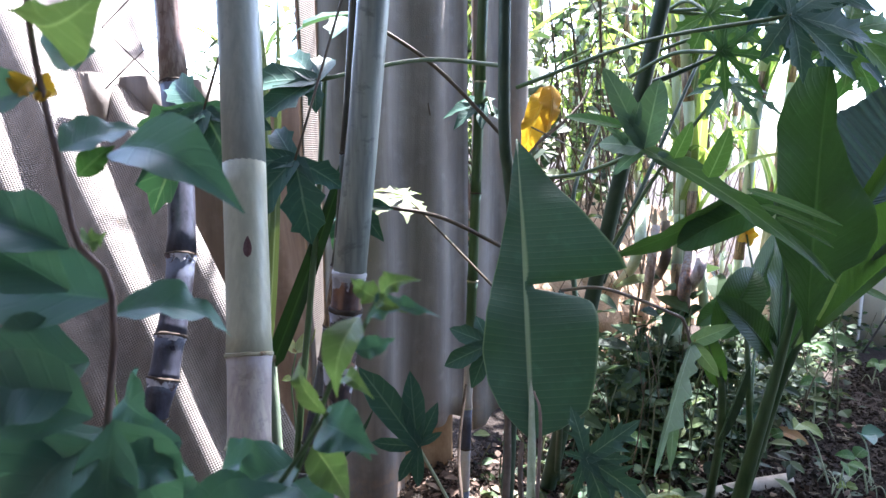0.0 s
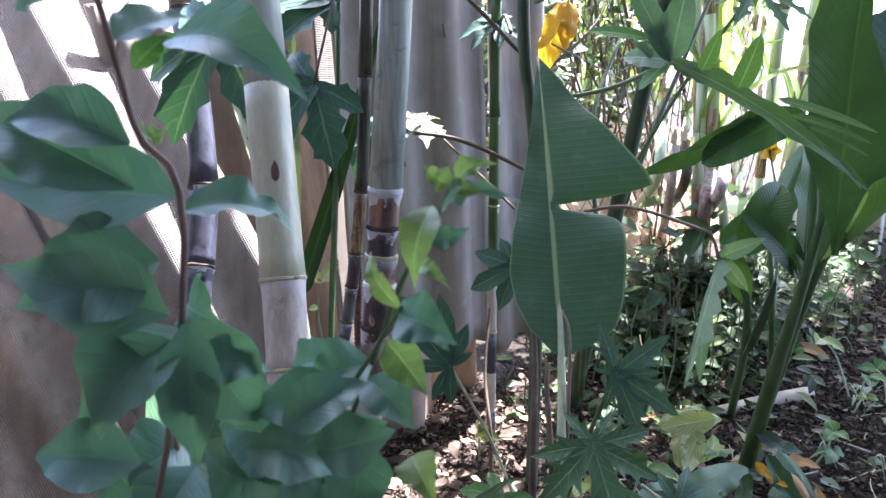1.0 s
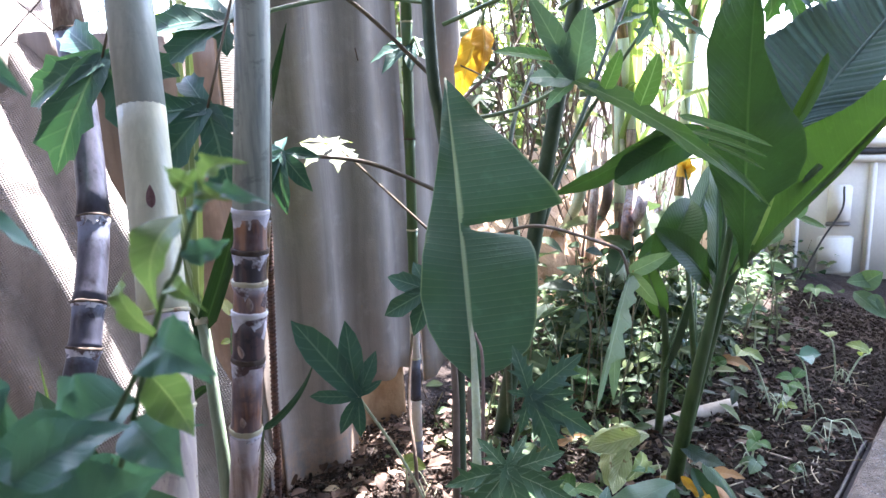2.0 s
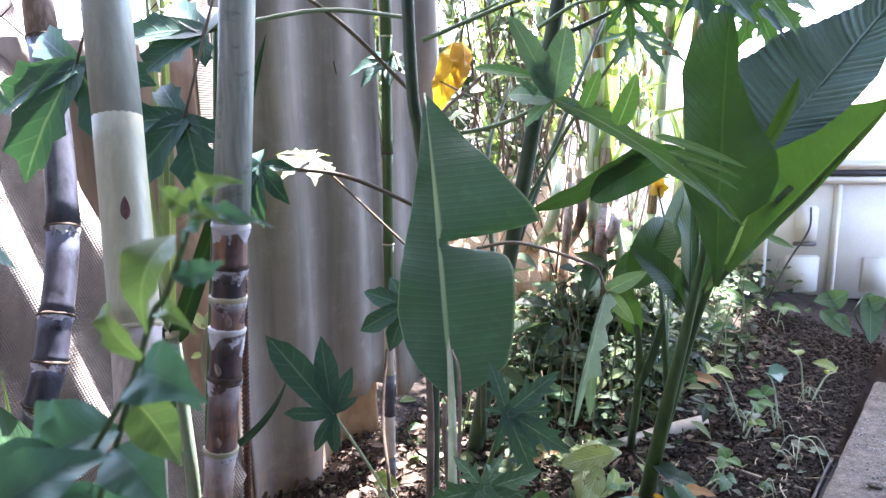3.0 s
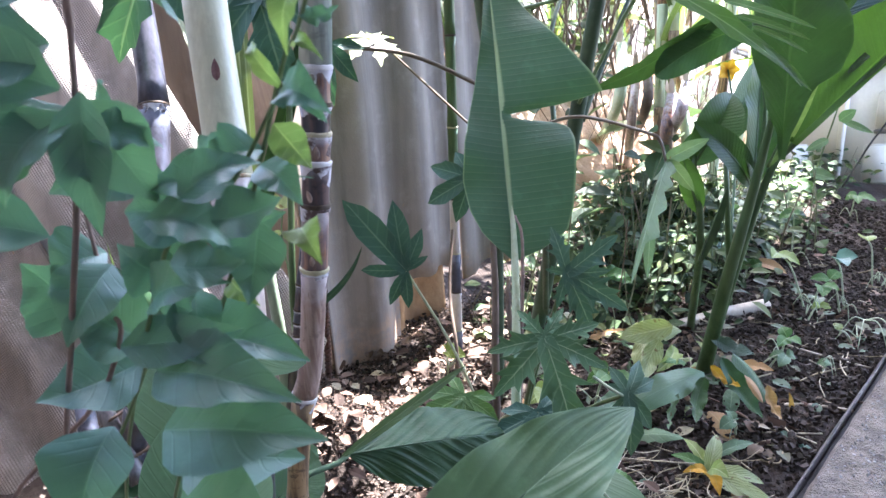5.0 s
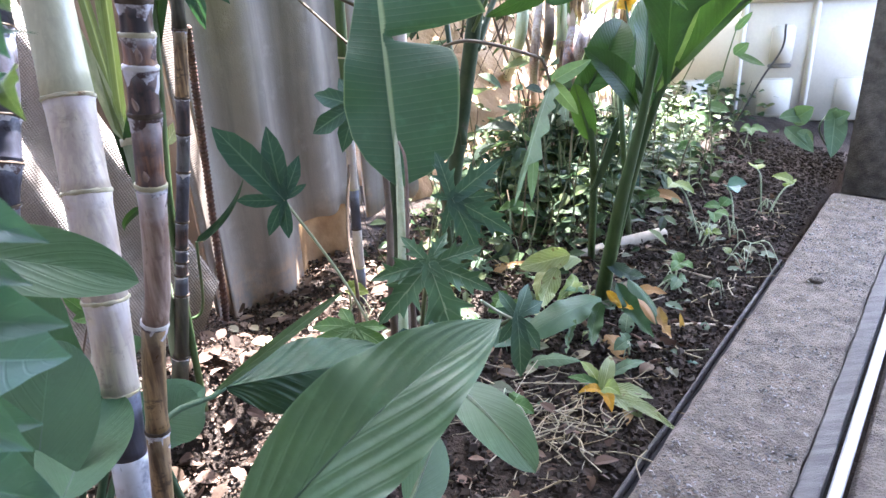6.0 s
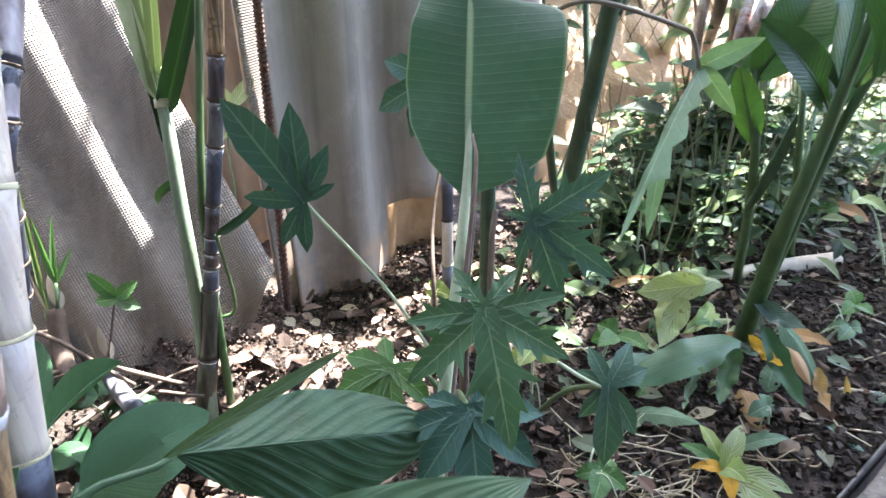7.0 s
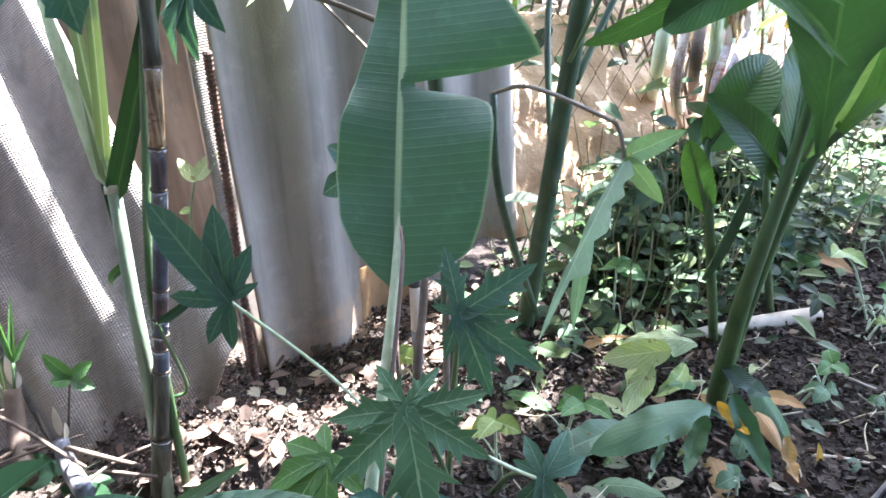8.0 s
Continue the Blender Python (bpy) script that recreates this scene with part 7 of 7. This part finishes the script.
seedling(0.90, 1.38, 0.03, (0.02, 0.0), 3, 0.03, 12, M_VINE)
seedling(0.60, 1.12, 0.05, (-0.01, 0.0), 3, 0.036, 13, M_VINE)
seedling(0.88, 1.80, 0.08, (0.02, 0.0), 4, 0.05, 14, M_WEED)
seedling(0.82, 1.86, 0.10, (0.02, 0.0), 4, 0.055, 15, M_SHRUB)
seedling(1.55, 2.45, 0.10, (0.02, 0.0), 5, 0.05, 16, M_WEED)
seedling(1.30, 2.45, 0.14, (0.02, 0.0), 5, 0.06, 17, M_WEED)
seedling(0.30, 0.95, 0.04, (0.02, 0.0), 4, 0.04, 18, M_WEED)
seedling(0.22, 1.12, 0.10, (0.0, 0.0), 4, 0.05, 19, M_LIGHTLEAF)
seedling(0.33, 1.20, 0.09, (0.03, 0.0), 4, 0.05, 20, M_WEED)
seedling(0.03, 1.30, 0.07, (0.0, 0.0), 4, 0.04, 21, M_LIGHTLEAF)
seedling(0.45, 1.62, 0.12, (0.0, 0.0), 5, 0.06, 22, M_WEED)

# white-root tangle by the kerb
root = thing("pulled_root", on_ground(1.05, 1.52), "white tangle of pulled weed roots on the soil", "root")
for k in range(4):
    a = -2.9 + 0.7 * k
    p = on_ground(1.10, 1.56, 0.05)
    d = Vector((math.cos(a), math.sin(a), 0)) * (0.08 + 0.012 * (k % 3))
    stick("root_strand", [p, p + d * 0.5 + Vector((0, 0, 0.012)), on_ground(1.10 + d.x, 1.56 + d.y, 0.008)], 0.0016, 0.0008, M_STALK_PALE, root, sides=5)

# small shoots at the sheets' foot
spr = thing("sprout", (-0.528, 1.009, 0.170), "green grass sprout at the leaning sheet's foot", "sprout", "sprouts")
for k, (a, b, m) in enumerate((((-0.442, 0.925, 0.228), (-0.536, 1.056, 0.476), M_CANELEAF), ((-0.445, 0.960, 0.295), (-0.428, 0.988, 0.336), M_WEED), ((-0.445, 0.960, 0.295), (-0.484, 0.995, 0.380), M_WEED), ((-0.445, 0.960, 0.295), (-0.457, 1.002, 0.378), M_WEED))):
    part("leaf_blade", blade(a, b, (0.1, -1, 0.2), 0.006, GRASS, fold=30, nu=10, nv=2, seed=k), m, spr)
stick("stem", [(-0.528, 1.009, 0.170), (-0.441, 0.944, 0.263), (-0.445, 0.960, 0.295)], 0.003, 0.003, M_STALK, spr)
spr2 = thing("sprout", (-0.416, 0.977, 0.140), "small green seedling at the leaning sheet's foot", "sprout", "sprouts")
stick("stem", [(-0.416, 0.977, 0.140), (-0.352, 0.948, 0.287)], 0.002, 0.0015, M_BARK, spr2)
part("leaf", blade((-0.350, 0.947, 0.283), (-0.384, 0.946, 0.322), (0, -0.8, 0.6), 0.011, OVATE, fold=12, nu=8, nv=2, seed=0), M_WEED, spr2)
part("leaf", blade((-0.350, 0.947, 0.283), (-0.320, 0.957, 0.306), (0, -0.8, 0.6), 0.011, OVATE, fold=12, nu=8, nv=2, seed=1), M_WEED, spr2)
part("leaf", blade((-0.350, 0.947, 0.283), (-0.313, 0.941, 0.274), (0, -0.8, 0.6), 0.011, OVATE, fold=12, nu=8, nv=2, seed=2), M_VINE, spr2)
part("leaf", blade((-0.350, 0.947, 0.283), (-0.371, 0.930, 0.286), (0, -0.8, 0.6), 0.011, OVATE, fold=12, nu=8, nv=2, seed=3), M_WEED, spr2)
spr3 = thing("sprout", (-0.302, 1.127, 0.120), "seedling with two pale sunlit leaves before the fence", "sprout", "sprouts")
stick("stem", [(-0.302, 1.127, 0.120), (-0.256, 1.146, 0.315), (-0.274, 1.201, 0.425), (-0.272, 1.229, 0.476)], 0.002, 0.0015, M_STALK, spr3)
# sunlight on this pair is put in as pale leaf colour
part("leaf", blade((-0.272, 1.229, 0.476), (-0.300, 1.241, 0.513), (0.3, -0.4, 0.85), 0.012, OVATE, fold=10, nu=8, nv=2), M_PALELEAF, spr3)
part("leaf", blade((-0.271, 1.231, 0.477), (-0.241, 1.263, 0.520), (0.3, -0.4, 0.85), 0.014, OVATE, fold=10, nu=8, nv=2), M_PALELEAF, spr3)
part("leaf", blade((-0.275, 1.207, 0.437), (-0.292, 1.200, 0.433), (0.3, -0.4, 0.85), 0.008, OVATE, fold=10, nu=8, nv=2), M_LIGHTLEAF, spr3)
# hanging yellow leaf and yellow flower
hang = thing("papaya_leaf", (0.247, 1.698, 1.015), "dying yellow papaya leaf hanging limp", "leaf")
part("blade", blade((0.252, 1.699, 1.024), (0.187, 1.681, 0.856), (-0.3, -1, 0.2), 0.042, shape(0.35, 0.75), sag=0.02, fold=-24, wave=0.010, nu=16, nv=4, seed=4), M_YELLOW, hang)
part("blade", blade((0.250, 1.689, 1.023), (0.238, 1.667, 0.908), (0.3, -1, 0.2), 0.030, shape(0.35, 0.75), sag=0.02, fold=-24, wave=0.010, nu=16, nv=4, seed=5), M_YELLOW, hang)
stick("petiole", [(0.249, 1.699, 1.021), (0.262, 1.656, 1.068), (0.318, 1.555, 1.091)], 0.003, 0.0025, M_PETIOLE, hang)
flower = thing("canna_flower", (0.841, 1.922, 0.638), "small yellow flower among the canna leaves", "flower")
for k in range(5):
    a = 1.25 * k
    part("petal", blade((0.841, 1.922, 0.638), Vector((0.837, 1.913, 0.639)) + Vector((math.cos(a) * 0.032, -0.01, math.sin(a) * 0.032)), (0, -1, 0.2), 0.014, OVATE, fold=14, nu=8, nv=2, seed=k), M_YELLOW, flower)
stick("stem", [(0.841, 1.922, 0.638), (0.834, 1.810, 0.478), (0.761, 1.615, 0.240)], 0.003, 0.004, M_STALK, flower)

# wilted leaves hanging from the canna's foot
can_foot = (
    ((0.605, 1.235, 0.111), (0.642, 1.107, 0.044), 0.021, M_GINGER_SHADED, 26), ((0.596, 1.277, 0.141), (0.642, 1.168, 0.151), 0.017, M_CANNA_BLUE, 18), ((0.583, 1.234, 0.094), (0.619, 1.165, 0.082), 0.011, M_YELLOW, 20), ((0.677, 1.174, 0.077), (0.681, 1.111, 0.038), 0.013, M_DRYLEAF, 30),
    ((0.506, 1.255, 0.178), (0.390, 1.227, 0.171), 0.026, M_PALELEAF, 16), ((0.473, 1.234, 0.160), (0.423, 1.163, 0.107), 0.022, M_PALELEAF, 22), ((0.499, 1.176, 0.065), (0.462, 1.113, 0.022), 0.008, M_LIMP, 25), ((0.564, 1.211, 0.081), (0.519, 1.123, 0.029), 0.018, M_CANNA, 20),
)
for k, (a, b, w, m, f) in enumerate(can_foot):
    part("leaf", blade(a, b, (0.1, -0.85, 0.5), w, OVATE, sag=-0.014, fold=f, wave=0.005, nu=18, nv=4, seed=60 + k), m, can, "wilted leaf")

# more leaves dropped round the canna's foot
rnd = random.Random(31)
for k in range(26):
    x, y = rnd.gauss(0.56, 0.16), rnd.gauss(1.30, 0.13)
    a, L = rnd.uniform(0, 6.28), rnd.uniform(0.04, 0.11)
    m, text = ((M_DRYLEAF, "curled dry brown leaf on the soil"), (M_PALELEAF, "small pale leaf dropped on the soil"), (M_VINE, "small grey-green leaf dropped on the soil"), (M_WEED, "small green leaf dropped on the soil"))[k % 4]
    lf = part("fallen_leaf", blade(on_ground(x, y, 0.012), on_ground(x + L * math.cos(a), y + L * math.sin(a), rnd.uniform(0.008, 0.035)), (rnd.uniform(-.3, .3), -0.3, 1), L * rnd.uniform(0.14, 0.26), OVATE, sag=L * 0.12, fold=rnd.uniform(-25, 20), nu=10, nv=3, wave=0.003, seed=100 + k), m)
    tagged(lf, text, "fallen leaf", "fallen leaves")

# ---------------------------------------------------------------- dead stubs and twigs at the canes' foot
for foot, mid, top, r, mat in (((-0.440, 0.825, 0.160), (-0.486, 0.860, 0.242), (-0.516, 0.889, 0.312), 0.015, M_CANE_GREY), ((-0.391, 0.867, 0.170), (-0.433, 0.919, 0.213), (-0.444, 0.943, 0.264), 0.014, M_BARK),
                              ((-0.491, 0.785, 0.150), (-0.487, 0.801, 0.242), (-0.500, 0.829, 0.300), 0.016, M_CANE_DARK), ((-0.288, 0.844, 0.180), (-0.353, 0.900, 0.177), (-0.365, 0.912, 0.206), 0.013, M_CANE_GREY)):
    cane_stump(foot, mid, top, r, mat)
for a, c, d, r in (((-0.558, 0.892, 0.200), (-0.455, 0.900, 0.254), (-0.299, 0.869, 0.200), 0.004), ((-0.474, 0.843, 0.180), (-0.392, 0.902, 0.201), (-0.246, 0.901, 0.180), 0.005), ((-0.503, 0.793, 0.180), (-0.422, 0.858, 0.203), (-0.342, 0.936, 0.200), 0.003),
                   ((-0.368, 0.826, 0.160), (-0.323, 0.892, 0.168), (-0.227, 0.904, 0.160), 0.004), ((-0.577, 0.850, 0.180), (-0.468, 0.863, 0.260), (-0.489, 0.987, 0.200), 0.003), ((-0.319, 0.834, 0.170), (-0.286, 0.909, 0.178), (-0.236, 0.978, 0.170), 0.003)):
    tagged(stick("twig", [a, c, d], r, r * 0.6, M_BARK, sides=6), "dark dry twig lying at the canes' foot", "twig", "twigs")
for x, y, s in ((-0.40, 0.93, 51), (-0.33, 0.90, 52), (-0.46, 0.86, 53), (-0.36, 0.84, 54), (-0.28, 0.87, 55)):
    seedling(x, y, 0.09, (0.01, -0.02), 4, 0.05, s, M_GINGER_SHADED, False, "low dark green weed at the canes' foot")
